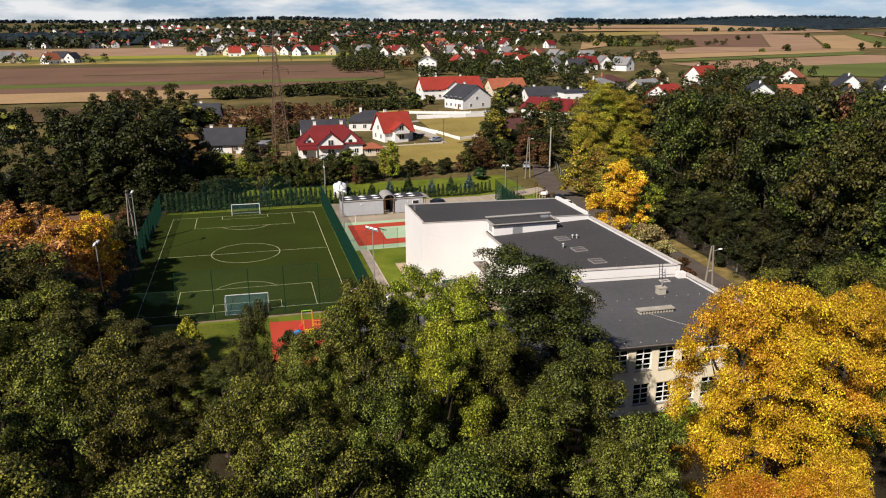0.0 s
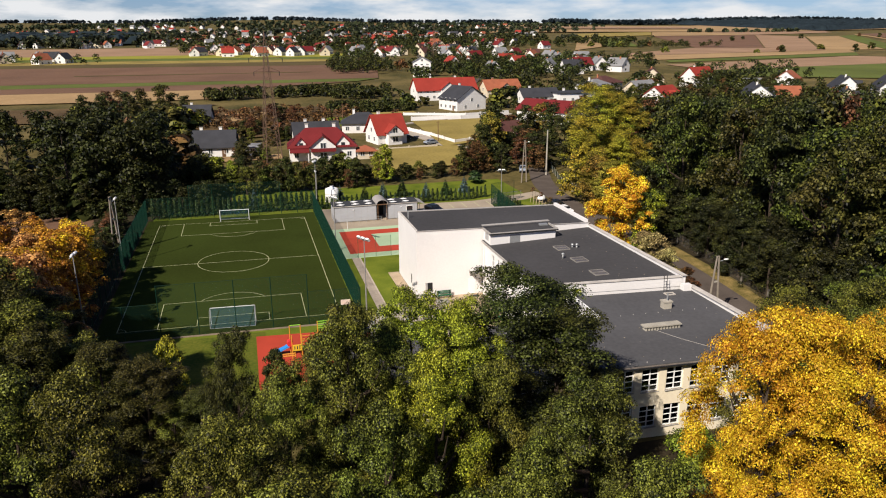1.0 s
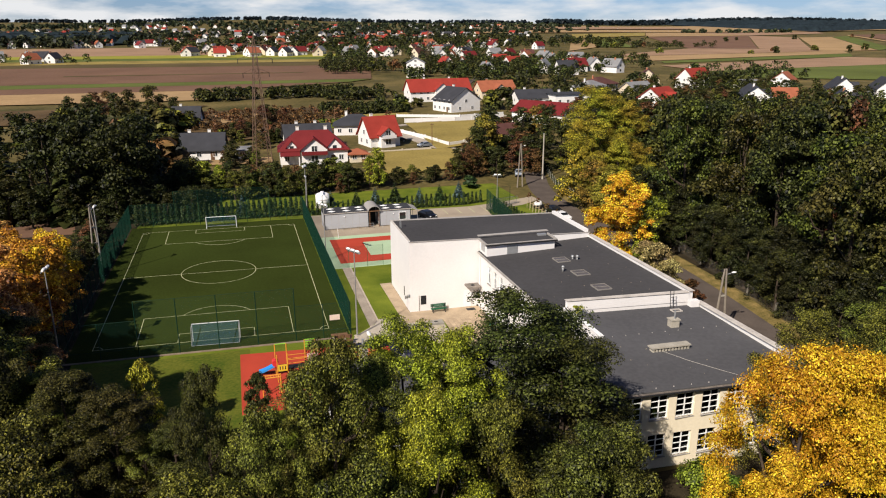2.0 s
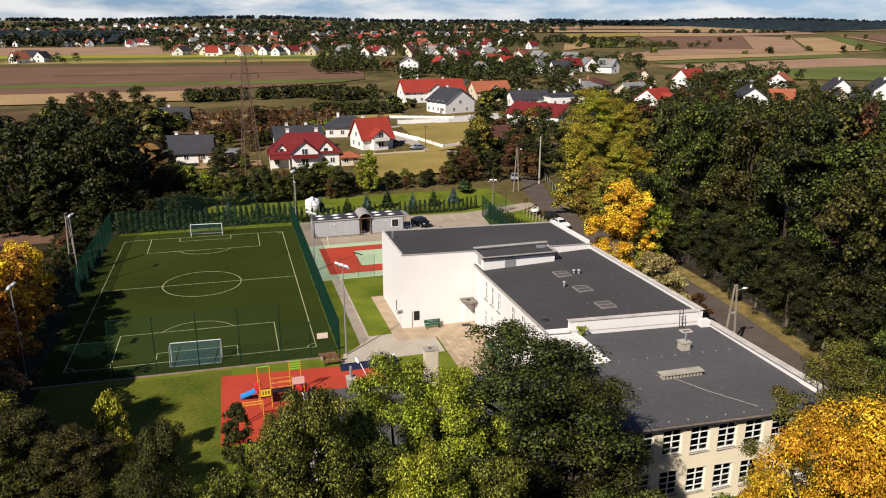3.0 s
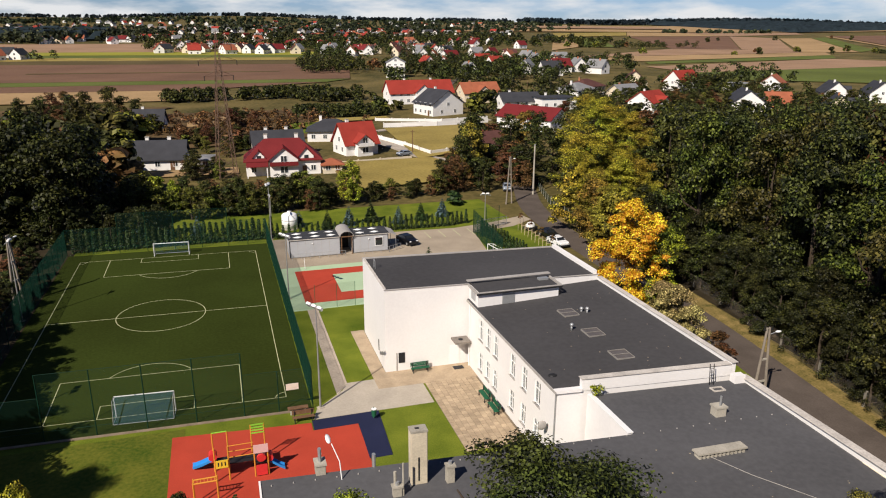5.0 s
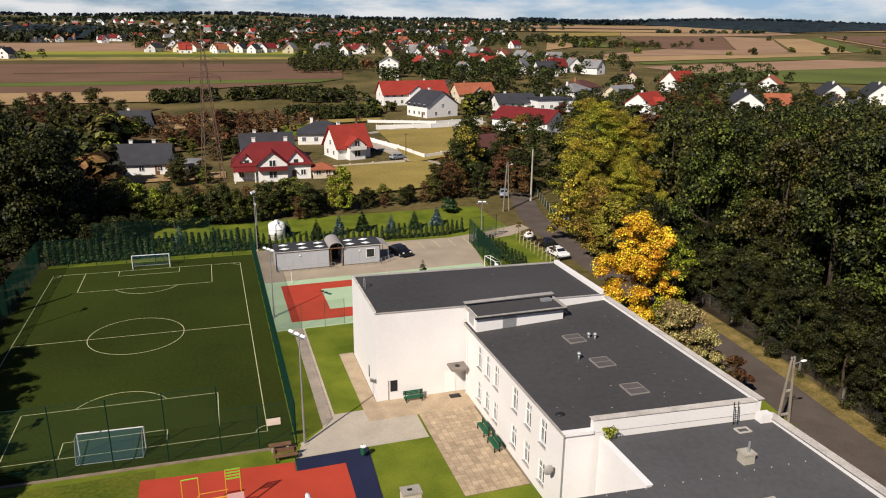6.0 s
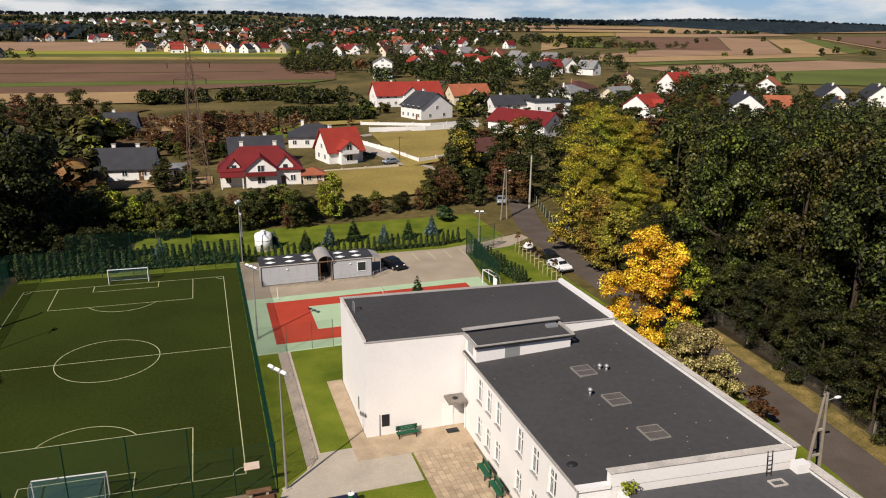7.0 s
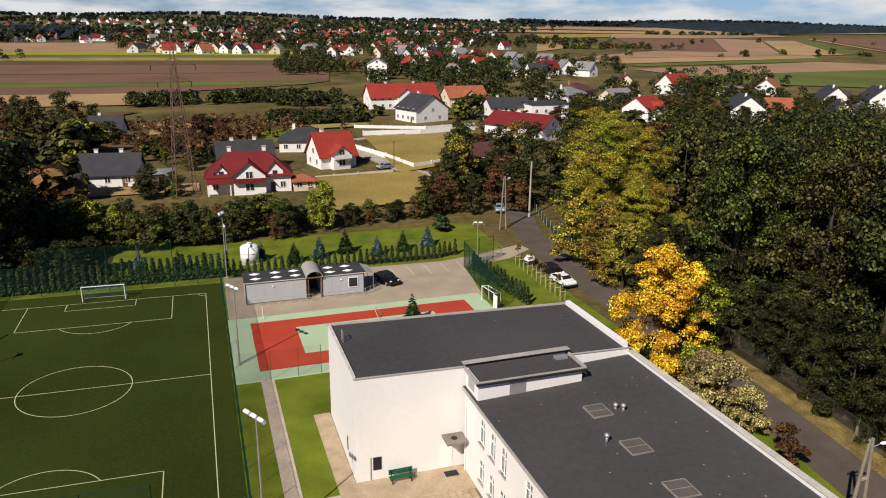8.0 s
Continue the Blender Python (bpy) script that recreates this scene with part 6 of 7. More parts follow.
# ---- houses behind the school ----
R_RED = mat("red_tiles", (0.29, 0.040, 0.028), 0.75, 0.15, 0.4, 20, 0.2)
R_DEEP = mat("deep_red_tiles", (0.155, 0.020, 0.021), 0.7, 0.15, 0.4, 20, 0.2)
R_ORANGE = mat("orange_tiles", (0.32, 0.105, 0.055), 0.8, 0.18, 0.4, 20, 0.2)
R_DARK = mat("anthracite_tiles", (0.045, 0.046, 0.052), 0.7, 0.2, 0.4, 20, 0.2)
R_GREY = mat("grey_sheet_roof", (0.22, 0.22, 0.22), 0.7, 0.2, 0.4, 20, 0.1)
R_BROWN = mat("brown_tiles", (0.10, 0.045, 0.038), 0.8, 0.2, 0.4, 20, 0.2)
H_WHITE = mat("house_render", (0.78, 0.76, 0.72), 0.85, 0.07, 0.3, 12, 0.1)
H_CREAM = mat("house_cream", (0.66, 0.57, 0.42), 0.85, 0.08, 0.3, 12, 0.1)
H_BRICK = mat("orange_brick", (0.42, 0.17, 0.09), 0.85, 0.2, 0.6, 14, 0.2)
H_GLASS = mat("house_pane", (0.03, 0.035, 0.04), 0.12, 0.2, 0.5, 6, 0.0, spec=0.6)


def add_window(h, x, y, z, turn, w=1.2, t=1.35):
    wm = window_mesh(w, t, 2, 1)
    ob = part("window", wm[0], None, h, at=pose(x, y, z, 0, 0, turn))
    for b in wm[3]:
        part("mullion", b, None, ob)
    key = ("hp", w, t)
    if key not in WINDOW_MESHES:
        WINDOW_MESHES[key] = Shape().box(-w / 2 + 0.07, 0.03, 0.07, w / 2 - 0.07, 0.05, t - 0.07).mesh("pane", H_GLASS)
    part("pane", WINDOW_MESHES[key], None, ob)


def gable_body(sh, x0, x1, y0, y1, h, rh):
    """Walls under a ridge that runs along x."""
    ym = (y0 + y1) / 2
    a = [(x, y, z) for x in (x0, x1) for y, z in ((y0, 0), (y1, 0), (y1, h), (ym, h + rh), (y0, h))]
    return sh.add(a, [(0, 4, 3, 2, 1), (5, 6, 7, 8, 9), (0, 5, 9, 4), (1, 2, 7, 6), (4, 9, 8, 3), (2, 3, 8, 7), (0, 1, 6, 5)])


def gable_roof(sh, x0, x1, y0, y1, h, rh, o=0.6, t=0.22):
    ym, k = (y0 + y1) / 2, rh / ((y1 - y0) / 2)
    for ya, s in ((y0, -1), (y1, 1)):
        e = (x0 - o, ya + s * o, h - k * o + t), (x1 + o, ya + s * o, h - k * o + t), (x1 + o, ym, h + rh + t), (x0 - o, ym, h + rh + t)
        sh.plate(e if s < 0 else (e[1], e[0], e[3], e[2]), t)
    return sh


def hip_roof(sh, x0, x1, y0, y1, h, rh, o=0.6, t=0.2):
    d = (y1 - y0) / 2 + o
    x0, x1, y0, y1 = x0 - o, x1 + o, y0 - o, y1 + o
    ym = (y0 + y1) / 2
    d = min(d, (x1 - x0) / 2 - 0.1)
    v = [(x0, y0, h), (x1, y0, h), (x1, y1, h), (x0, y1, h), (x0 + d, ym, h + rh), (x1 - d, ym, h + rh), (x0, y0, h - t), (x1, y0, h - t), (x1, y1, h - t), (x0, y1, h - t)]
    return sh.add(v, [(0, 1, 5, 4), (1, 2, 5), (2, 3, 4, 5), (3, 0, 4), (0, 6, 7, 1), (1, 7, 8, 2), (2, 8, 9, 3), (3, 9, 6, 0), (9, 8, 7, 6)])


def house(x, y, turn, l, w, h, rh, roof, walls, label, hip=False, wing=0, chim=1, upper=True, group="houses behind the school"):
    """A house with its ridge along local x; wing: a gabled front bay of that width."""
    ob = thing("house", pose(x, y, level(x, y) - 0.1, 0, 0, turn), label, "house", group)
    rf = Shape()
    if hip:
        part("wall", Shape().box(-l / 2, -w / 2, 0, l / 2, w / 2, h), walls, ob)
        part("roof", hip_roof(rf, -l / 2, l / 2, -w / 2, w / 2, h, rh), roof, ob)
    else:
        part("wall", gable_body(Shape(), -l / 2, l / 2, -w / 2, w / 2, h, rh - 0.1), walls, ob)
        part("roof", gable_roof(rf, -l / 2, l / 2, -w / 2, w / 2, h, rh), roof, ob)
    for k in range(chim):
        cx = l * (-0.22 + 0.42 * k)
        c = part("chimney", Shape().box(cx - 0.4, 0.3, h + rh * 0.5, cx + 0.4, 1.0, h + rh + 0.9), H_BRICK if k % 2 == 0 and walls is not H_WHITE else walls, ob)
        part("cap", Shape().box(cx - 0.5, 0.2, h + rh + 0.9, cx + 0.5, 1.1, h + rh + 1.0), M_OLDCONC, c)
    n = max(2, int(l // 3.2))
    for k in range(n):
        u = -l / 2 + l * (k + 0.5) / n
        if wing and abs(u) < wing / 2 + 0.8:
            continue
        add_window(ob, u, -w / 2 - 0.085, 0.95, 0)
        if h > 4.5:
            add_window(ob, u, -w / 2 - 0.085, 3.75, 0)
    for s, t in ((-1, -90), (1, 90)):
        add_window(ob, s * (l / 2 + 0.085), -w * 0.22, 0.95, t)
        add_window(ob, s * (l / 2 + 0.085), w * 0.22, 0.95, t)
        if not hip and rh > 2:
            add_window(ob, s * (l / 2 + 0.085), 0, h + 0.1 if h < 4.5 else 3.75, t)
    if wing:
        b = Shape()
        y0 = -w / 2 - 2.0
        z = h + rh * 0.1
        a = [(px, py, pz) for py in (y0, 0.0) for px, pz in ((-wing / 2, 0), (wing / 2, 0), (wing / 2, z), (0, z + wing * 0.42), (-wing / 2, z))]
        b.add(a, [(0, 1, 2, 3, 4), (9, 8, 7, 6, 5), (0, 4, 9, 5), (1, 6, 7, 2)])
        part("front_bay", b, walls, ob)
        r2, o = Shape(), 0.5
        zz = z + wing * 0.42 + 0.2
        for s in (-1, 1):
            e = [(s * (wing / 2 + o), y0 - o, z - 0.42 * 2 * o / 2 + 0.1), (0, y0 - o, zz), (0, 0.0, zz), (s * (wing / 2 + o), 0.0, z - 0.42 * o + 0.1)]
            r2.plate(e if s < 0 else e[::-1], 0.2)
        part("bay_roof", r2, roof, ob)
        add_window(ob, 0, y0 - 0.085, 0.9, 0, 1.8, 1.6)
        add_window(ob, 0, y0 - 0.085, 3.5, 0, 1.5, 1.5)
        part("balcony", Shape().box(-wing / 2, y0 - 1.0, 2.75, wing / 2, y0 - 0.1, 2.9).box(-wing / 2, y0 - 1.0, 2.9, wing / 2, y0 - 0.94, 3.7), roof if roof is R_DEEP else walls, ob)
    part("door", Shape().box(l * 0.28 - 0.5, -w / 2 - 0.06, 0.1, l * 0.28 + 0.5, -w / 2 - 0.004, 2.15), M_WOOD, ob)
    return ob


HOUSE_RED = house(10.4, 112.6, -3, 17.2, 9, 3.6, 4.6, R_DEEP, H_WHITE, "white house with a deep red hipped roof and gabled bay", True, 6.5, 2)
# steep cross gables and dormers of the deep red roof
def cross_gable(h, x, yf, z0, wd, yb, m, wl_, name="dormer"):
    """A small gabled dormer facing -y."""
    zr = z0 + wd * 0.55
    d = part(name, Shape().add([(x - wd / 2, yf, z0 - 1.2), (x + wd / 2, yf, z0 - 1.2), (x + wd / 2, yf, z0), (x, yf, zr), (x - wd / 2, yf, z0), (x - wd / 2, yb, z0 - 1.2), (x + wd / 2, yb, z0 - 1.2), (x + wd / 2, yb, z0), (x, yb, zr), (x - wd / 2, yb, z0)], [(0, 1, 2, 3, 4), (9, 8, 7, 6, 5), (0, 4, 9, 5), (1, 6, 7, 2), (4, 3, 8, 9), (3, 2, 7, 8), (0, 5, 6, 1)]), wl_, h)
    r, o = Shape(), 0.35
    for s in (-1, 1):
        e = [(x + s * (wd / 2 + o), yf - o, z0 - 0.2), (x, yf - o, zr + 0.18), (x, yb, zr + 0.18), (x + s * (wd / 2 + o), yb, z0 - 0.2)]
        r.plate(e if s < 0 else e[::-1], 0.14)
    part("dormer_roof", r, m, d)
    part("window", Shape().box(x - 0.5, yf - 0.05, z0 - 0.9, x + 0.5, yf - 0.004, z0 + 0.2), H_GLASS, d)


cross_gable(HOUSE_RED, 5.3, -4.7, 4.5, 3.4, 0.0, R_DEEP, H_WHITE)
cross_gable(HOUSE_RED, -5.6, -4.4, 4.6, 2.4, 0.0, R_DEEP, H_WHITE)
part("porch_roof", Shape().plate([(-8.6, -6.9, 2.7), (-3.6, -6.9, 2.7), (-3.6, -4.6, 3.5), (-8.6, -4.6, 3.5)], 0.15), R_DEEP, HOUSE_RED)
for px in (-8.3, -3.9):
    part("porch_post", Shape().box(px - 0.12, -6.7, 0, px + 0.12, -6.46, 2.55), H_WHITE, HOUSE_RED)
house(11.2, 137, 2, 13, 9, 3.0, 3.6, R_DARK, H_WHITE, "white house with a dark grey roof and two chimneys", False, 0, 2)
house(-18.2, 126.5, -6, 12.3, 9, 2.9, 3.7, R_DARK, H_WHITE, "low white house with an anthracite roof", False, 0, 2)
ex = house(-8.6, 123.0, -6, 5.4, 7, 2.7, 0.5, R_GREY, H_WHITE, "low white garage annex with an open front", True, 0, 0)
house(-25.0, 192, -8, 9, 9, 2.8, 4.4, R_DARK, H_WHITE, "white house with a dark attic gable and garden wall", False, 5.5, 1)
house(32.2, 134.2, 14, 9.5, 9, 3.4, 5.0, R_RED, H_WHITE, "white house with a bright red roof and gabled bay", False, 4.5, 1)
house(29.5, 160, -10, 14, 10, 3.2, 3.2, R_DARK, H_WHITE, "white bungalow with a dark grey hipped roof", True, 0, 1)
house(81, 214, -70, 13, 15, 4.8, 4.8, R_DARK, H_WHITE, "white gabled house with a dark roof", False, 0, 1)
house(84.5, 256, 4, 30, 11, 5.0, 5.0, R_RED, H_WHITE, "long white house with a bright red roof", False, 7, 2)
house(112.5, 254, 6, 18, 10, 4.5, 4.2, R_ORANGE, H_CREAM, "cream house with an orange tiled roof", False, 6, 1)
house(100.5, 166, -58, 22, 12, 4.2, 3.4, R_DEEP, H_WHITE, "wide white hall with a deep red sheet roof", False, 0, 0)
house(112, 206, 0, 16, 9, 5.5, 3.0, R_DARK, H_WHITE, "white house with a black roof", False, 0, 1)
house(124.8, 200, 0, 15, 11, 7.2, 0.6, R_DARK, H_WHITE, "white modern flat roofed house with balconies", True, 0, 1)
house(63.5, 113, 20, 8, 9, 4.8, 2.8, R_BROWN, H_BRICK, "orange brick house half hidden by trees", False, 0, 1)
house(21.5, 109, 0, 4.5, 4.5, 2.3, 1.2, R_ORANGE, H_CREAM, "small orange roofed garden hut", True, 0, 0)
house(60.5, 104, 8, 4.0, 4.0, 2.6, 0.8, R_ORANGE, H_BRICK, "small red brick outbuilding", True, 0, 0)
house(-36, 114, 30, 10, 8, 2.8, 3.2, R_DARK, H_WHITE, "white house with a dark roof among the trees", False, 0, 1)
# houses beyond the wood
house(163.5, 192, 28, 14, 11, 5.2, 4.0, R_RED, H_WHITE, "white house with a red roof and a balcony bay", False, 4.5, 1, group="houses beyond the wood")
house(240, 278, 20, 17, 12, 5.0, 5.6, R_RED, H_WHITE, "white house with a tall red roof", False, 5, 1, group="houses beyond the wood")
house(214, 284, 60, 16, 13, 5.0, 5.5, R_BROWN, H_CREAM, "cream house with a maroon gabled roof", False, 0, 1, group="houses beyond the wood")
house(158, 244, 30, 16, 12, 5.6, 3.0, R_GREY, H_WHITE, "white house with a grey sheet roof", True, 0, 1, group="houses beyond the wood")
house(172, 262, 30, 18, 13, 5.2, 3.4, R_BROWN, H_CREAM, "cream house with a brown hipped roof", True, 0, 1, group="houses beyond the wood")
house(185, 246, 20, 15, 11, 3.0, 4.0, R_GREY, H_CREAM, "low house with a grey pitched roof", False, 0, 1, group="houses beyond the wood")
house(207, 188, 60, 20, 13, 4.6, 4.8, R_DARK, H_WHITE, "white house with a dark slate coloured roof", False, 6, 1, group="houses beyond the wood")
house(217, 181, -20, 10, 9, 4.5, 4.0, R_ORANGE, H_BRICK, "brick house with an orange roof", False, 0, 1, group="houses beyond the wood")
house(277, 212, 60, 15, 11, 4.6, 4.8, R_DARK, H_WHITE, "white gabled house with a black roof", False, 5, 1, group="houses beyond the wood")
house(297, 205, 60, 15, 11, 4.6, 4.8, R_DARK, H_WHITE, "white gabled house with a black roof", False, 5, 1, group="houses beyond the wood")
house(240, 172, 50, 16, 10, 3.6, 4.4, R_DARK, H_CREAM, "house with a dark grey gabled roof", False, 6, 1, group="houses beyond the wood")
house(292, 268, 40, 16, 11, 4.0, 4.2, R_ORANGE, H_WHITE, "white house with an orange roof", False, 0, 1, group="houses beyond the wood")
house(270, 272, 15, 18, 8, 3.6, 0.8, R_GREY, H_WHITE, "low white shed with a pale flat roof", True, 0, 0, group="houses beyond the wood")
house(262, 150, 30, 20, 12, 7.0, 0.8, R_GREY, H_CREAM, "pale unfinished block with open balconies", True, 0, 0, group="houses beyond the wood")
house(318, 178, 40, 15, 11, 4.6, 4.6, R_DARK, H_WHITE, "white house with a dark roof", False, 0, 1, group="houses beyond the wood")


def apartment(x, y, turn):
    a = thing("apartment_building", pose(x, y, level(x, y), 0, 0, turn), "white four storey apartment building with balconies", "building")
    part("wall", gable_body(Shape(), -6.5, 6.5, -6.0, 6.0, 9.6, 3.2), H_WHITE, a)
    part("roof", gable_roof(Shape(), -6.5, 6.5, -6.0, 6.0, 9.6, 3.3), R_GREY, a)
    for i in range(3):
        for k in range(3):
            add_window(a, -6.585, -3.8 + 3.8 * k, 1.0 + 3.0 * i, -90, 1.6, 1.6)
            part("balcony", Shape().box(-7.7, -5.2 + 3.8 * k, 0.6 + 3.0 * i, -6.5, -2.6 + 3.8 * k, 0.75 + 3.0 * i).box(-7.7, -5.2 + 3.8 * k, 0.75 + 3.0 * i, -7.6, -2.6 + 3.8 * k, 1.7 + 3.0 * i), H_WHITE, a)
            add_window(a, -4 + 4 * k, -6.085, 1.0 + 3.0 * i, 0, 1.5, 1.5)
    add_window(a, -6.585, 0, 10.2, -90, 1.5, 1.5)


apartment(110, 402, 75)


def boundary(pts, h, m, label):
    w = thing("boundary_wall", pose(0, 0, 0), label, "wall", "boundary walls")
    for (x, y), (x2, y2) in zip(pts, pts[1:]):
        d = Vector((x2 - x, y2 - y))
        n = max(1, int(d.length // 6))
        for k in range(n):
            a, b = Vector((x, y)) + d * k / n, Vector((x, y)) + d * (k + 1) / n
            z = level(a.x, a.y) - 0.2
            t = pose(a.x, a.y, z, 0, 0, math.degrees(math.atan2(d.y, d.x)))
            part("wall_panel", Shape().box(0.15, -0.1, 0, (b - a).length - 0.15, 0.1, h, t), m, w)
            part("post", Shape().box(-0.15, -0.16, 0, 0.15, 0.16, h + 0.2, t), m, w)


boundary([(51, 181), (70, 180), (91, 184)], 1.7, H_WHITE, "white rendered boundary wall across the meadow")
boundary([(42, 160), (48, 140), (51, 124)], 1.5, H_WHITE, "white rendered boundary wall beside a drive")
boundary([(51, 124), (62, 129), (72, 136)], 1.5, H_WHITE, "white rendered boundary wall beside a drive")
boundary([(52, 199), (75, 190), (95, 195)], 1.2, H_WHITE, "low white garden wall before the gabled house")
boundary([(24, 118), (36, 119.5), (45, 121)], 0.9, H_CREAM, "low garden wall before the red roofed house")
ribbon("road_drive", [(52, 116), (48, 124), (45, 140), (40, 165)], 4.0, 0.25, mat("gravel", (0.38, 0.33, 0.27), 0.95, 0.2, 0.5, 15, 0.2), "pale gravel drive to the houses", "road")
ribbon("road_drive_branch", [(52, 116), (60, 104), (64, 96)], 3.5, 0.25, mat("gravel", (0.38, 0.33, 0.27)), "pale gravel drive to the lane", "road")
ribbon("road_meadow", [(46, 172), (70, 184), (94, 190)], 3.0, 0.25, mat("gravel", (0.38, 0.33, 0.27)), "pale gravel track past the meadow", "road")
ribbon("road_village", [(110, 300), (135, 360), (165, 400), (200, 520), (215, 600)], 6.0, 0.4, M_ASPH, "grey asphalt village road", "road")


def pylon(x, y, h, label):
    p = thing("power_pylon", pose(x, y, level(x, y), 0, 0, 12), label, "pylon", "power pylons")
    m = mat("rusty_steel", (0.17, 0.11, 0.08), 0.7, 0.3, 1, 6, 0.0, metal=0.3)
    b, t = 2.1, 0.45
    rad = lambda z: b + (t - b) * min(1, z / (h * 0.82))
    for sx, sy in ((-1, -1), (1, -1), (1, 1), (-1, 1)):
        part("leg", Shape().tube((sx * b, sy * b, 0), (sx * t, sy * t, h * 0.82), 0.10, 0.07, n=5).tube((sx * t, sy * t, h * 0.82), (0, 0, h), 0.06, 0.05, n=5), m, p)
    n = 11
    for k in range(n):
        z0, z1 = h * 0.82 * k / n, h * 0.82 * (k + 1) / n
        r0, r1 = rad(z0), rad(z1)
        for (ax, ay), (bx, by) in (((-1, -1), (1, -1)), ((1, -1), (1, 1)), ((1, 1), (-1, 1)), ((-1, 1), (-1, -1))):
            s = Shape().tube((ax * r0, ay * r0, z0), (bx * r1, by * r1, z1), 0.045, n=4).tube((bx * r0, by * r0, z0), (ax * r1, ay * r1, z1), 0.045, n=4)
            part("brace", s, m, p)
    for z, w in ((h * 0.70, 3.2), (h * 0.80, 4.2), (h * 0.90, 3.2)):
        part("crossarm", Shape().tube((-w, 0, z), (w, 0, z), 0.07, n=5).tube((-w, 0, z), (0, 0, z + 1.2), 0.05, n=5).tube((w, 0, z), (0, 0, z + 1.2), 0.05, n=5), m, p)
        for s in (-1, 1):
            part("insulator", Shape().tube((s * w, 0, z), (s * w, 0, z - 1.1), 0.08, n=6), M_DARK, p)


pylon(-2.8, 108.5, 33, "tall rusty lattice power pylon behind the pitch")
pylon(150, 520, 34, "distant lattice power pylon in the village")
for x, y, h in ((24, 170, 8), (47, 128, 6.5), (140, 260, 8), (310, 330, 8)):
    w = thing("wooden_pole", pose(x, y, level(x, y)), "plain wooden line pole in the meadow", "utility pole", "line poles")
    part("pole", Shape().tube((0, 0, 0), (0, 0, h), 0.14, 0.10, n=8), M_WOOD, w)
    part("crossarm", Shape().box(-0.6, -0.05, h - 0.4, 0.6, 0.05, h - 0.28), M_WOOD, w)

# ---- fields ----
F_BROWN = mat("ploughed_soil", (0.158, 0.090, 0.056), 0.95, 0.22, 0.02, 30, 0.2)
F_STRAW = mat("straw_stubble", (0.34, 0.225, 0.11), 0.95, 0.25, 0.02, 30, 0.2)
F_TAN = mat("tan_soil", (0.30, 0.19, 0.115), 0.95, 0.2, 0.02, 30, 0.2)
F_GREEN = mat("winter_crop", (0.105, 0.125, 0.028), 0.95, 0.25, 0.02, 30, 0.2)
F_LIME = mat("mustard_crop", (0.26, 0.25, 0.035), 0.95, 0.15, 0.02, 30, 0.2)
F_MEADOW = mat("dry_meadow", (0.27, 0.205, 0.058), 0.95, 0.35, 0.06, 25, 0.3)
F_HEATH = mat("dry_heath", (0.10, 0.065, 0.030), 0.95, 0.45, 0.06, 20, 0.4)
drape("field_meadow", [(46, 118), (66, 128), (88, 178), (50, 176)], F_MEADOW, "dry grass meadow between white walls")
drape("field_lot", [(22, 86), (56, 92), (50, 119), (22, 118)], F_MEADOW, "dry grass plot behind the school")
drape("field_paddock", [(15, 172), (27, 170), (30, 196), (17, 198)], M_GRASS, "bright green paddock among dry gardens", 0.55)
drape("field_stubble", [(-14, 196), (8, 200), (10, 222), (-14, 222)], F_STRAW, "straw coloured plot in the fallow land", 0.55)
drape("field_plot", [(30, 196), (58, 200), (58, 208), (30, 206)], F_MEADOW, "dry grass plot before conifer rows", 0.56)
drape("field_yard", [(-26, 112), (0, 112), (0, 120), (-26, 119)], F_STRAW, "pale bare yard before the low house", 0.3)
drape("field_garden", [(-90, 64), (-36, 63), (-40, 90), (-96, 92)], M_GRASS, "bright green meadow behind the trees", 0.06)
drape("field_dug", [(-66, 52), (-36, 52), (-38, 62), (-68, 63)], F_BROWN, "brown dug ground beside the pitch", 0.05)
drape("field_heath", [(-60, 135), (30, 165), (40, 240), (-70, 235)], F_HEATH, "brown overgrown fallow land")
drape("field_rough_left", [(-160, 205), (-46, 215), (-20, 262), (-200, 262)], F_HEATH, "brown rough meadow")
drape("field_straw_left", [(-290, 296), (-18, 286), (-14, 336), (-300, 352)], F_STRAW, "straw coloured stubble field")
drape("field_tan_strip", [(-300, 353), (-14, 337), (58, 370), (-310, 382)], F_BROWN, "narrow ploughed strip")
drape("field_green_strip", [(-310, 383), (60, 371), (78, 391), (-320, 416)], F_GREEN, "narrow green crop strip")
drape("field_plough_left", [(-320, 417), (78, 392), (105, 545), (-400, 612)], F_BROWN, "brown ploughed field", 0.5, 16)
drape("field_furrow_left", [(-120, 470), (40, 462), (42, 468), (-120, 478)], mat("dark_stubble", (0.10, 0.075, 0.03), 0.95, 0.3, 0.02, 20, 0.2), "dark weedy furrow across the plough", 0.62)
drape("field_olive_left", [(-400, 613), (105, 546), (108, 612), (-420, 650)], mat("dark_stubble", (0.10, 0.075, 0.03)), "dark weedy field edge")
drape("field_fallow_left", [(-420, 651), (80, 613), (90, 655), (-440, 712)], F_MEADOW, "dry fallow strip")
drape("field_pasture_left", [(-440, 713), (90, 656), (95, 702), (-460, 760)], F_GREEN, "green pasture")
drape("field_mustard_left", [(-300, 748), (95, 703), (110, 774), (-300, 815)], F_LIME, "bright yellow-green mustard field")
drape("field_tan_left", [(-460, 816), (-20, 790), (-10, 1060), (-560, 1060)], F_TAN, "tan ploughed field before the far village")
drape("field_hill_left", [(-620, 1700), (0, 1750), (60, 2050), (-760, 2100)], F_TAN, "tan field on the far hill", 3.0, 16)
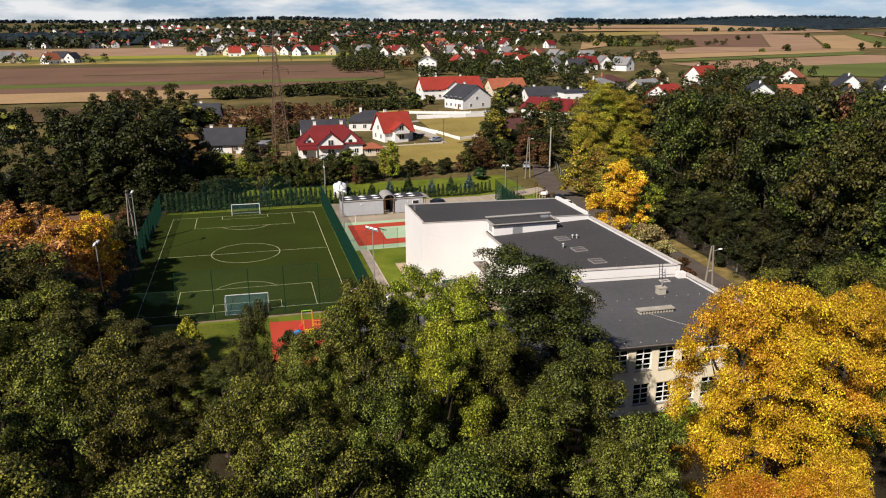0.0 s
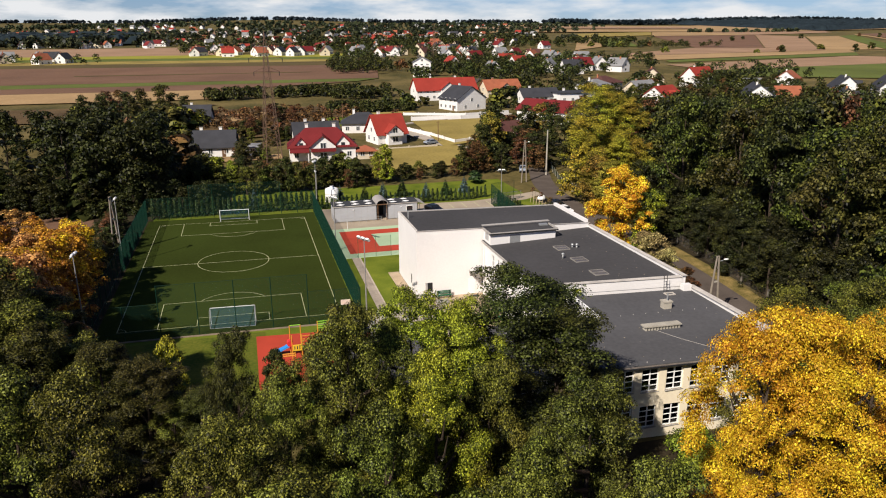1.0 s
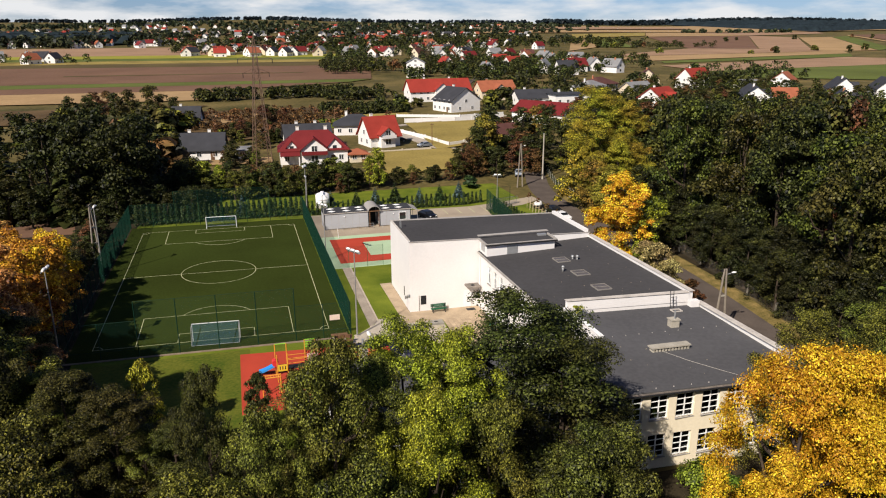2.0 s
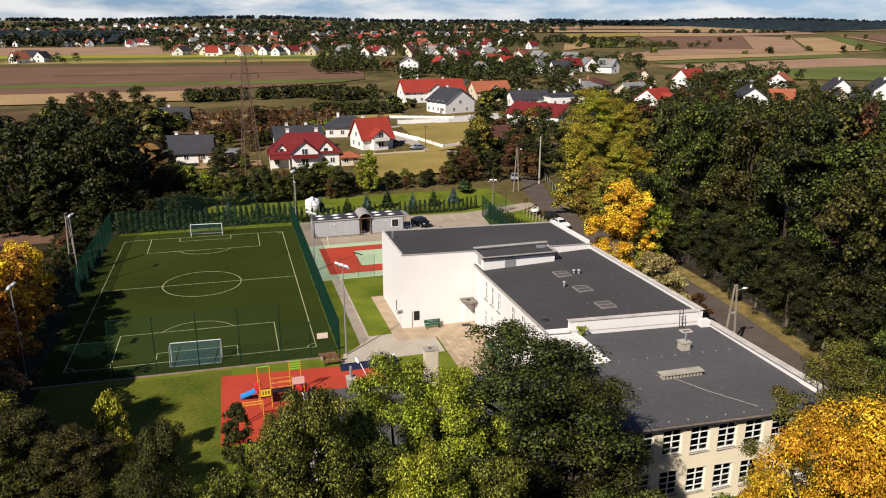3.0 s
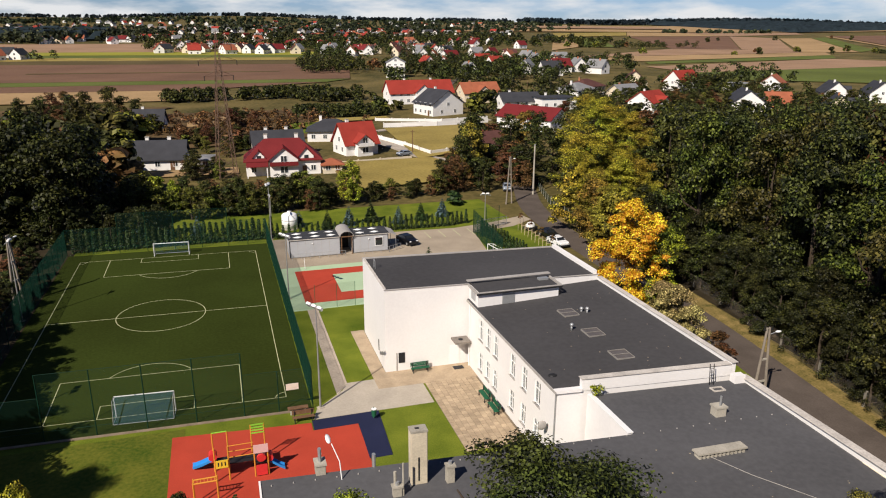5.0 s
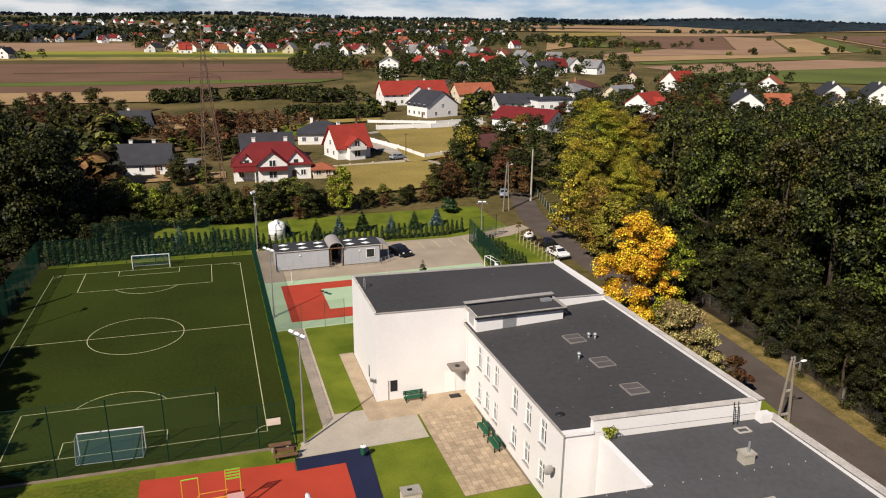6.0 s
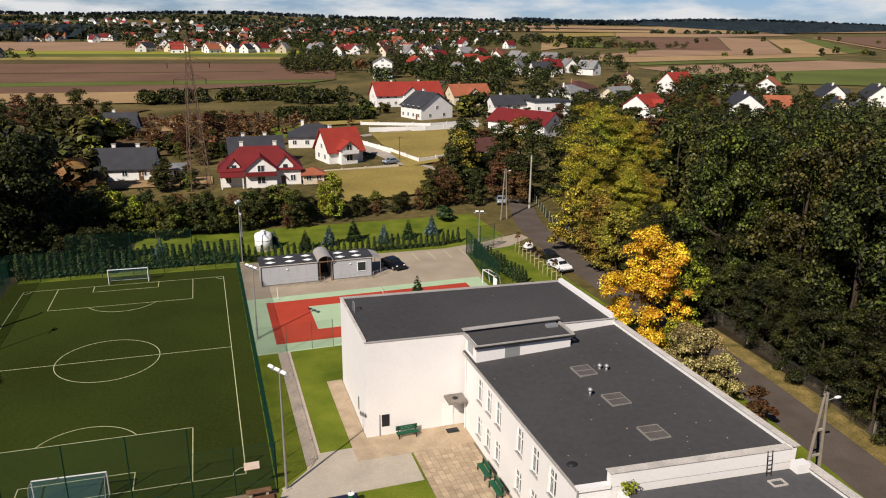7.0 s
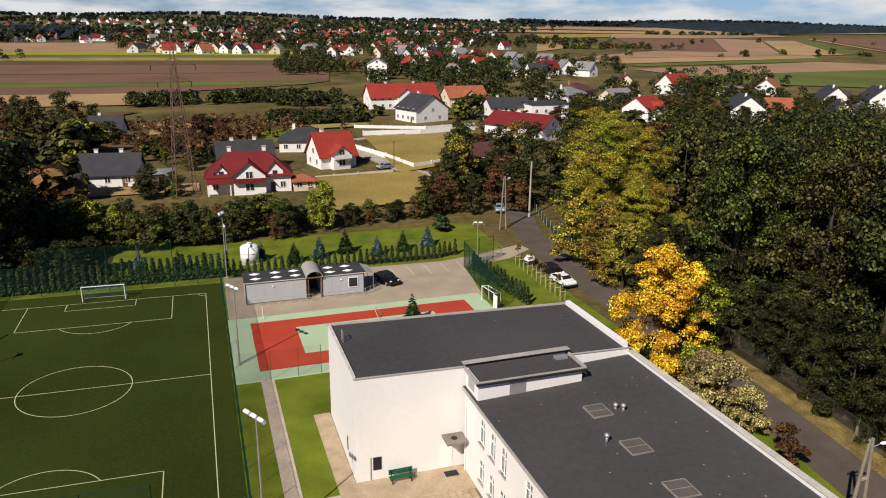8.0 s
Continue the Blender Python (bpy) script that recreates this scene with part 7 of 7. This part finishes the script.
drape("field_green_right", [(300, 336), (407, 266), (640, 425), (329, 386)], F_GREEN, "green crop field beyond the houses")
drape("field_plough_right", [(329, 387), (640, 426), (590, 524), (332, 456)], F_TAN, "tan ploughed field")
drape("field_strip_right", [(355, 487), (602, 530), (655, 588), (369, 515)], F_GREEN, "green crop strip on the slope")
drape("field_straw_right", [(365, 525), (655, 589), (701, 645), (340, 602)], F_STRAW, "straw coloured stubble strip")
drape("field_pale_right", [(341, 604), (690, 646), (650, 732), (573, 771)], F_TAN, "pale ploughed strip on the slope", 0.6)
drape("field_brown_slope", [(575, 772), (651, 733), (1074, 1290), (814, 1273)], F_BROWN, "brown field on the far slope", 0.7, 14)
drape("field_tan_slope", [(653, 733), (663, 650), (1063, 1130), (1076, 1290)], F_TAN, "tan field on the far slope", 0.7, 14)
drape("field_straw_slope", [(664, 640), (749, 640), (1141, 1126), (1065, 1128)], F_STRAW, "straw field on the far slope", 0.7, 14)
drape("field_green_slope", [(751, 640), (829, 690), (1250, 1200), (1143, 1126)], F_GREEN, "green field on the far slope", 0.7, 14)
drape("field_stubble_slope", [(783, 562), (904, 712), (1340, 1290), (1252, 1198)], F_STRAW, "narrow stubble field on the far slope", 1.0, 14)
drape("field_plough_slope", [(800, 560), (1500, 900), (1830, 1382), (1345, 1290)], F_BROWN, "brown ploughed field on the far slope", 0.9, 14)
drape("field_patch", [(494, 861), (524, 825), (695, 1184), (604, 1129)], F_GREEN, "green field patch on the far slope", 0.9)
drape("field_straw_patch", [(391, 751), (493, 862), (603, 1130), (631, 1242)], F_STRAW, "straw field patch beside the village", 0.9)
drape("field_saddle", [(815, 1275), (1074, 1292), (1275, 1820), (1066, 1690)], F_STRAW, "straw field below the skyline", 1.2, 14)
drape("field_saddle_tan", [(1076, 1292), (1440, 1460), (1976, 2145), (1277, 1820)], F_TAN, "tan field below the skyline", 1.2, 14)
drape("field_rise", [(632, 1243), (848, 1334), (1064, 1690), (777, 1543)], F_MEADOW, "dry meadow below the skyline", 1.2, 12)
drape("field_upland", [(600, 1700), (2600, 1600), (3300, 2500), (900, 2600)], F_STRAW, "pale upland fields near the skyline", 2.5, 24)
drape("field_upland_tan", [(700, 2000), (1400, 1950), (1500, 2250), (760, 2250)], F_TAN, "tan upland field near the skyline", 5.0, 16)

# ---- far village ----


def village_house(x, y, turn, l, w, h, rh, roof, walls, label):
    ob = thing("house", pose(x, y, level(x, y) - 0.1, 0, 0, turn), label, "house", "village houses")
    part("wall", gable_body(Shape(), -l / 2, l / 2, -w / 2, w / 2, h, rh - 0.1), walls, ob)
    part("roof", gable_roof(Shape(), -l / 2, l / 2, -w / 2, w / 2, h, rh), roof, ob)
    part("chimney", Shape().box(-l * 0.2, 0.3, h + rh * 0.5, -l * 0.2 + 0.9, 1.1, h + rh + 1.0), H_BRICK, ob)
    pane = Shape().box(-0.75, -0.06, 0, 0.75, 0, 1.5).mesh("window", H_GLASS)
    for px, py, pz, t in ((-l * 0.25, -w / 2, 1, 0), (l * 0.25, -w / 2, 1, 0), (-l / 2, 0, 1, -90), (-l / 2, 0, 4.4, -90), (l / 2, 0, 4.4, 90)):
        part("window", pane, None, ob, at=pose(px, py, pz, 0, 0, t))
    return ob


VILLAGE = []
for k, (rf, wl_, lab) in enumerate(((R_RED, H_WHITE, "white village house with a red roof"), (R_ORANGE, H_WHITE, "white village house with an orange roof"), (R_DARK, H_WHITE, "white village house with a dark roof"), (R_BROWN, H_CREAM, "cream village house with a brown roof"), (R_GREY, H_WHITE, "white village house with a grey roof"), (R_DEEP, H_WHITE, "white village house with a deep red roof"))):
    VILLAGE.append(village_house(-20 + 34 * k, 745 - 4 * k, 30 * k, 12.5 + k % 3, 10, 4.8, 5.0, rf, wl_, lab))


def area(cx, cy, rx, ry, n, turn=0):
    a = radians(turn)
    for _ in range(n):
        u, v = random.uniform(-1, 1), random.uniform(-1, 1)
        yield cx + u * rx * math.cos(a) - v * ry * math.sin(a), cy + u * rx * math.sin(a) + v * ry * math.cos(a)


def village(*where):
    for x, y in area(*where):
        copy_thing(random.choice(VILLAGE), pose(x, y, level(x, y) - 0.1, 0, 0, random.choice((0, 20, 45, 70, 90, 110)) + random.uniform(-8, 8)))


village(30, 775, 85, 26, 22, -8)
village(70, 890, 120, 60, 16, -8)
village(200, 430, 60, 60, 10, 20)
village(230, 560, 60, 70, 12, 20)
village(190, 740, 70, 90, 18, 0)
village(290, 930, 120, 100, 18, 0)
village(-200, 690, 60, 36, 10, 0)
village(-220, 1120, 110, 70, 14, 0)
village(100, 1230, 220, 120, 36, 0)


def hamlet(name, roof, seed, spots):
    """Houses too far off to tell apart: walls and roofs of many."""
    random.seed(seed)
    ws, rs = Shape(), Shape()
    for x, y in spots:
        l, w, h, rh = random.uniform(11, 17), random.uniform(9, 12), random.uniform(4, 6.5), random.uniform(4, 6)
        m = pose(x, y, level(x, y) - 0.2, 0, 0, random.uniform(0, 180))
        for sh, one in ((ws, gable_body(Shape(), -l / 2, l / 2, -w / 2, w / 2, h, rh - 0.1)), (rs, gable_roof(Shape(), -l / 2, l / 2, -w / 2, w / 2, h, rh))):
            sh.add([m @ Vector(p) for p in one.v], one.f)
    ob = part(name, ws, H_WHITE)
    tagged(ob, "distant white houses scattered over the hillside", "houses", kind="stuff")
    tagged(part("roof", rs, roof, ob), kind="stuff")


for k, rf in enumerate((R_RED, R_DARK, R_ORANGE, R_GREY)):
    random.seed(40 + k)
    hamlet("hamlet", rf, 60 + k, list(area(0, 1600, 420, 240, 12)) + list(area(-150, 1950, 420, 150, 9)) + list(area(450, 1500, 220, 150, 6)) + list(area(250, 2400, 700, 250, 11)))
random.seed(7)

# ---- far trees ----
FAR_TREES = [plant(("tiny", k % 2), 84 + 9 * k, 470, 7 + 0.5 * k, m, "single tree among the far fields and gardens", "far trees") for k, m in enumerate((L_DARK, L_GREEN, L_DARK, L_RUST, L_DULL))]


def scatter(cx, cy, rx, ry, n, lo, hi, turn=0):
    for x, y in area(cx, cy, rx, ry, n, turn):
        src = FAR_TREES[random.choice((0, 0, 1, 1, 1, 2, 2, 3, 4))]
        t = copy_thing(src, pose(x, y, level(x, y), 0, 0, random.uniform(0, 360)))
        s = random.uniform(lo, hi) / 10
        t.scale = (s * random.uniform(0.9, 1.4), s * random.uniform(0.9, 1.4), s)


def bushes(spots, lo, hi, mats, label="garden bush among the houses", group="garden bushes"):
    for i, (x, y) in enumerate(spots):
        plant(("mid", i % 3), x, y, random.uniform(lo, hi), mats[i % len(mats)], label, group, 1.35, "bush", "bush")


DUSK = (L_DARK, L_DULL, L_RUST, L_DARK, L_DULL, L_GREEN)
bushes(area(-37, 162, 9, 9, 12), 5, 8.5, DUSK)
bushes(area(-46, 190, 10, 10, 12), 5, 9, DUSK)
bushes(area(-28, 178, 8, 8, 8), 4, 7.5, DUSK)
bushes(area(-48, 225, 12, 14, 8), 5, 10, (L_RUST, L_DARK, L_RUST))
bushes(area(-44, 120, 9, 8, 8), 6, 9, DUSK)
bushes(area(-2, 140, 8, 6, 8), 3, 5, DUSK)
bushes(area(-6, 165, 9, 10, 10), 3.5, 6, (L_RUST, L_RUST, L_DARK))
bushes(area(0, 190, 8, 14, 10), 3.5, 7, (L_RUST, L_DARK, L_RUST))
bushes(area(-10, 112, 6, 5, 8), 3.5, 6, DUSK)
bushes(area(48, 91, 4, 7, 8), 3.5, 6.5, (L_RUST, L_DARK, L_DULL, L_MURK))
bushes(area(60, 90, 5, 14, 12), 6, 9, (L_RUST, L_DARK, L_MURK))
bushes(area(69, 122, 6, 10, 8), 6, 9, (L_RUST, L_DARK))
bushes(area(88, 178, 7, 3, 4), 4, 6, DUSK)
bushes(area(118, 188, 12, 6, 6), 5, 8, DUSK)
bushes(area(150, 200, 20, 14, 14), 5, 8, DUSK)
bushes(area(192, 172, 18, 10, 14), 5, 9, DUSK)
bushes(area(235, 175, 16, 14, 12), 5, 9, DUSK)
bushes(area(190, 226, 24, 12, 12), 5, 8, DUSK)
bushes(area(170, 186, 14, 12, 10), 6, 9, DUSK)
bushes(area(222, 200, 18, 12, 14), 6, 9, DUSK)
bushes(area(265, 195, 14, 12, 10), 5, 8, DUSK)
bushes(area(255, 245, 26, 14, 12), 5, 8, DUSK)
bushes(area(215, 265, 26, 10, 10), 5, 9, DUSK)
scatter(-50, 135, 18, 14, 10, 6, 11)
scatter(-62, 165, 35, 22, 14, 6, 12)
scatter(-28, 150, 8, 8, 4, 6, 9)
scatter(2, 152, 20, 8, 6, 3, 5)
scatter(75, 226, 26, 5, 8, 4, 7)
scatter(-38, 108, 13, 12, 14, 8, 12)
scatter(92, 212, 10, 10, 4, 6, 10)
scatter(150, 160, 16, 18, 10, 6, 9)
scatter(600, 640, 260, 50, 12, 5, 9)
scatter(500, 840, 60, 30, 10, 6, 10)
scatter(900, 1000, 300, 100, 8, 6, 10)


def woodland(name, spots, h, leaf, per, material, label):
    rng = np.random.default_rng(hash_seed(name))
    blobs = []
    for x, y in spots:
        s = rng.uniform(0.7, 1.2) * h
        z = level(x, y)
        for k in range(3):
            blobs.append((x + rng.normal() * s * 0.25, y + rng.normal() * s * 0.25, z + s * (0.3 + 0.25 * k), s * (0.46 - 0.07 * k)))
    ob = new(name, quads_mesh(name, leaf_cloud(rng, np.array(blobs), per, leaf), material))
    tagged(ob, label, "woodland", kind="stuff")


def hash_seed(s):
    return sum(ord(c) * (i + 3) for i, c in enumerate(s))


def band(cx, cy, rx, ry, n, turn, seed):
    r = random.Random(seed)
    a = radians(turn)
    out = []
    for _ in range(n):
        u, v = r.uniform(-1, 1), r.uniform(-1, 1)
        out.append((cx + u * rx * math.cos(a) - v * ry * math.sin(a), cy + u * rx * math.sin(a) + v * ry * math.cos(a)))
    return out


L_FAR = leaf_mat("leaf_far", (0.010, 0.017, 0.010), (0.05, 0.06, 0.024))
# skyline leaves: the blue of distant haze is put into their colour
L_HAZED = leaf_mat("leaf_ridge", (0.006, 0.011, 0.016), (0.022, 0.030, 0.038))
woodland("woodland_gardens", list(area(150, 385, 55, 45, 60)) + list(area(230, 500, 75, 85, 160)) + list(area(200, 430, 60, 60, 50)) + list(area(255, 290, 60, 20, 24)) + list(area(105, 610, 24, 46, 20)) + list(area(60, 860, 140, 80, 90)) + list(area(190, 760, 90, 105, 120)) + list(area(300, 345, 55, 50, 18)) + list(area(-190, 655, 60, 24, 14)) + list(area(280, 950, 150, 120, 90)), 8.0, 0.75, 44, L_DARK, "garden trees between the village houses")
woodland("woodland_centre", list(area(78, 470, 20, 34, 44)) + list(area(142, 430, 26, 40, 44)) + list(area(185, 450, 45, 75, 110)) + list(area(150, 292, 30, 22, 30)) + list(area(146, 224, 14, 9, 10)) + list(area(330, 520, 30, 12, 18)) + list(area(247, 269, 14, 14, 16)) + list(area(560, 790, 60, 14, 24)), 8.5, 0.62, 54, L_DARK, "dark garden trees in the middle of the village")
woodland("woodland_outskirts", list(area(280, 985, 180, 110, 150)) + list(area(200, 1210, 320, 120, 200)) + list(area(540, 980, 70, 50, 40)) + list(area(70, 900, 150, 80, 110)), 10, 1.5, 22, L_DARK, "dark trees round the outer village")
woodland("woodland_hedge", list(area(12, 290, 38, 7, 90, 6)) + list(area(48, 276, 17, 10, 30)), 5.0, 0.55, 60, L_DARK, "dense dark hedgerow across the fields")
woodland("woodland_rows", list(area(43, 214, 18, 1.5, 60, 3)) + list(area(44, 232, 18, 1.5, 60, 3)), 3.0, 0.35, 60, L_DARK, "dark clipped conifer rows in a nursery")
woodland("woodland_yards", list(area(190, 215, 45, 24, 22)) + list(area(250, 232, 45, 30, 26)) + list(area(140, 232, 24, 16, 16)), 5.8, 0.5, 60, L_DARK, "garden trees between the houses beyond the wood")
woodland("woodland_deep", deep, 13.5, 0.6, 60, L_DARK, "deep wood behind the first trees")
woodland("woodland_scrub", list(area(-2, 200, 36, 26, 90, 5)) + list(area(20, 180, 26, 8, 24)) + list(area(-48, 185, 20, 30, 30)), 3.4, 0.40, 34, L_RUST, "brown dry scrub on fallow land")
woodland("woodland_beyond", list(area(172, 112, 40, 36, 150, -30)) + list(area(215, 140, 30, 26, 60)), 7.5, 0.5, 50, L_DARK, "dark trees beyond the wood")
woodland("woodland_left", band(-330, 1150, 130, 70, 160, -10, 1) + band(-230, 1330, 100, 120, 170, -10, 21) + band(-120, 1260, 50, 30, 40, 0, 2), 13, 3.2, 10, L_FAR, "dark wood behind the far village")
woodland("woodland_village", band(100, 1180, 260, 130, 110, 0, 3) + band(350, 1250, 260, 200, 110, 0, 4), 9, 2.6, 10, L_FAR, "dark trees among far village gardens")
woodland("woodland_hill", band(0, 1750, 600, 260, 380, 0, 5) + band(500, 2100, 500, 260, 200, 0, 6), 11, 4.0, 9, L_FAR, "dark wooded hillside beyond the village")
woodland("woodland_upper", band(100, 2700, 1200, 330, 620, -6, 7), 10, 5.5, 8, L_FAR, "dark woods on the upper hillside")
woodland("woodland_skyline", band(300, 3450, 2000, 60, 620, -17, 8), 12, 7, 8, L_HAZED, "dark line of woods on the skyline")
woodland("woodland_ridge", band(2300, 2950, 900, 170, 700, -17, 9), 18, 9, 8, L_HAZED, "dark distant wooded ridge")
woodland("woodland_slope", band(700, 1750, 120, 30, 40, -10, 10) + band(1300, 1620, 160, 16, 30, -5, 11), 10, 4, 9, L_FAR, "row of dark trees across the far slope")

def wooded_ridge(name, quad, n, seed, label):
    """A far hillside closed under trees: an uneven canopy over the terrain."""
    r = random.Random(seed)
    a, b, c, d = [Vector(p) for p in quad]
    sh = Shape()
    for i in range(n + 1):
        for j in range(n + 1):
            u, v = j / n, i / n
            p = (a * (1 - u) + b * u) * (1 - v) + (d * (1 - u) + c * u) * v
            rim = 0.0 if min(i, j) == 0 else 1.0
            sh.v.append((p.x, p.y, level(p.x, p.y) + 3 + rim * r.uniform(2, 14)))
    for i in range(n):
        for j in range(n):
            k = i * (n + 1) + j
            sh.f.append((k, k + 1, k + n + 2, k + n + 1))
    # canopy colour leans to blue, with the haze of the distance painted in
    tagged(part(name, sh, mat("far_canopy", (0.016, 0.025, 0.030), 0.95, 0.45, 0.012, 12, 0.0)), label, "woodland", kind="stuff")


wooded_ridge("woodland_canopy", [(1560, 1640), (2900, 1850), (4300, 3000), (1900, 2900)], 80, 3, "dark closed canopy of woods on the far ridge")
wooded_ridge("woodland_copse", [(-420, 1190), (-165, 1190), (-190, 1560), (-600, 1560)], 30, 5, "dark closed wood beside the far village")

# ---- paved patio, piece by piece ----
patio = tagged(part("pavement_patio", Shape().slab(rect(13.2, -13.8, 18.62, -1.52), 0.0, 0.05), M_JOINT), "worn brown paver patio beside the school", "pavement", kind="structure")
PV = bevelled(Shape().box(-0.247, -0.247, -0.03, 0.247, 0.247, 0.022), "paver", M_PAVER, 0.012)
for i in range(10):
    for j in range(24):
        part("paver", PV, None, patio, at=pose(13.46 + 0.522 * i, -13.53 + 0.515 * j, 0.05 + random.uniform(0, 0.008), random.uniform(-0.5, 0.5), random.uniform(-0.5, 0.5), random.uniform(-0.8, 0.8)))
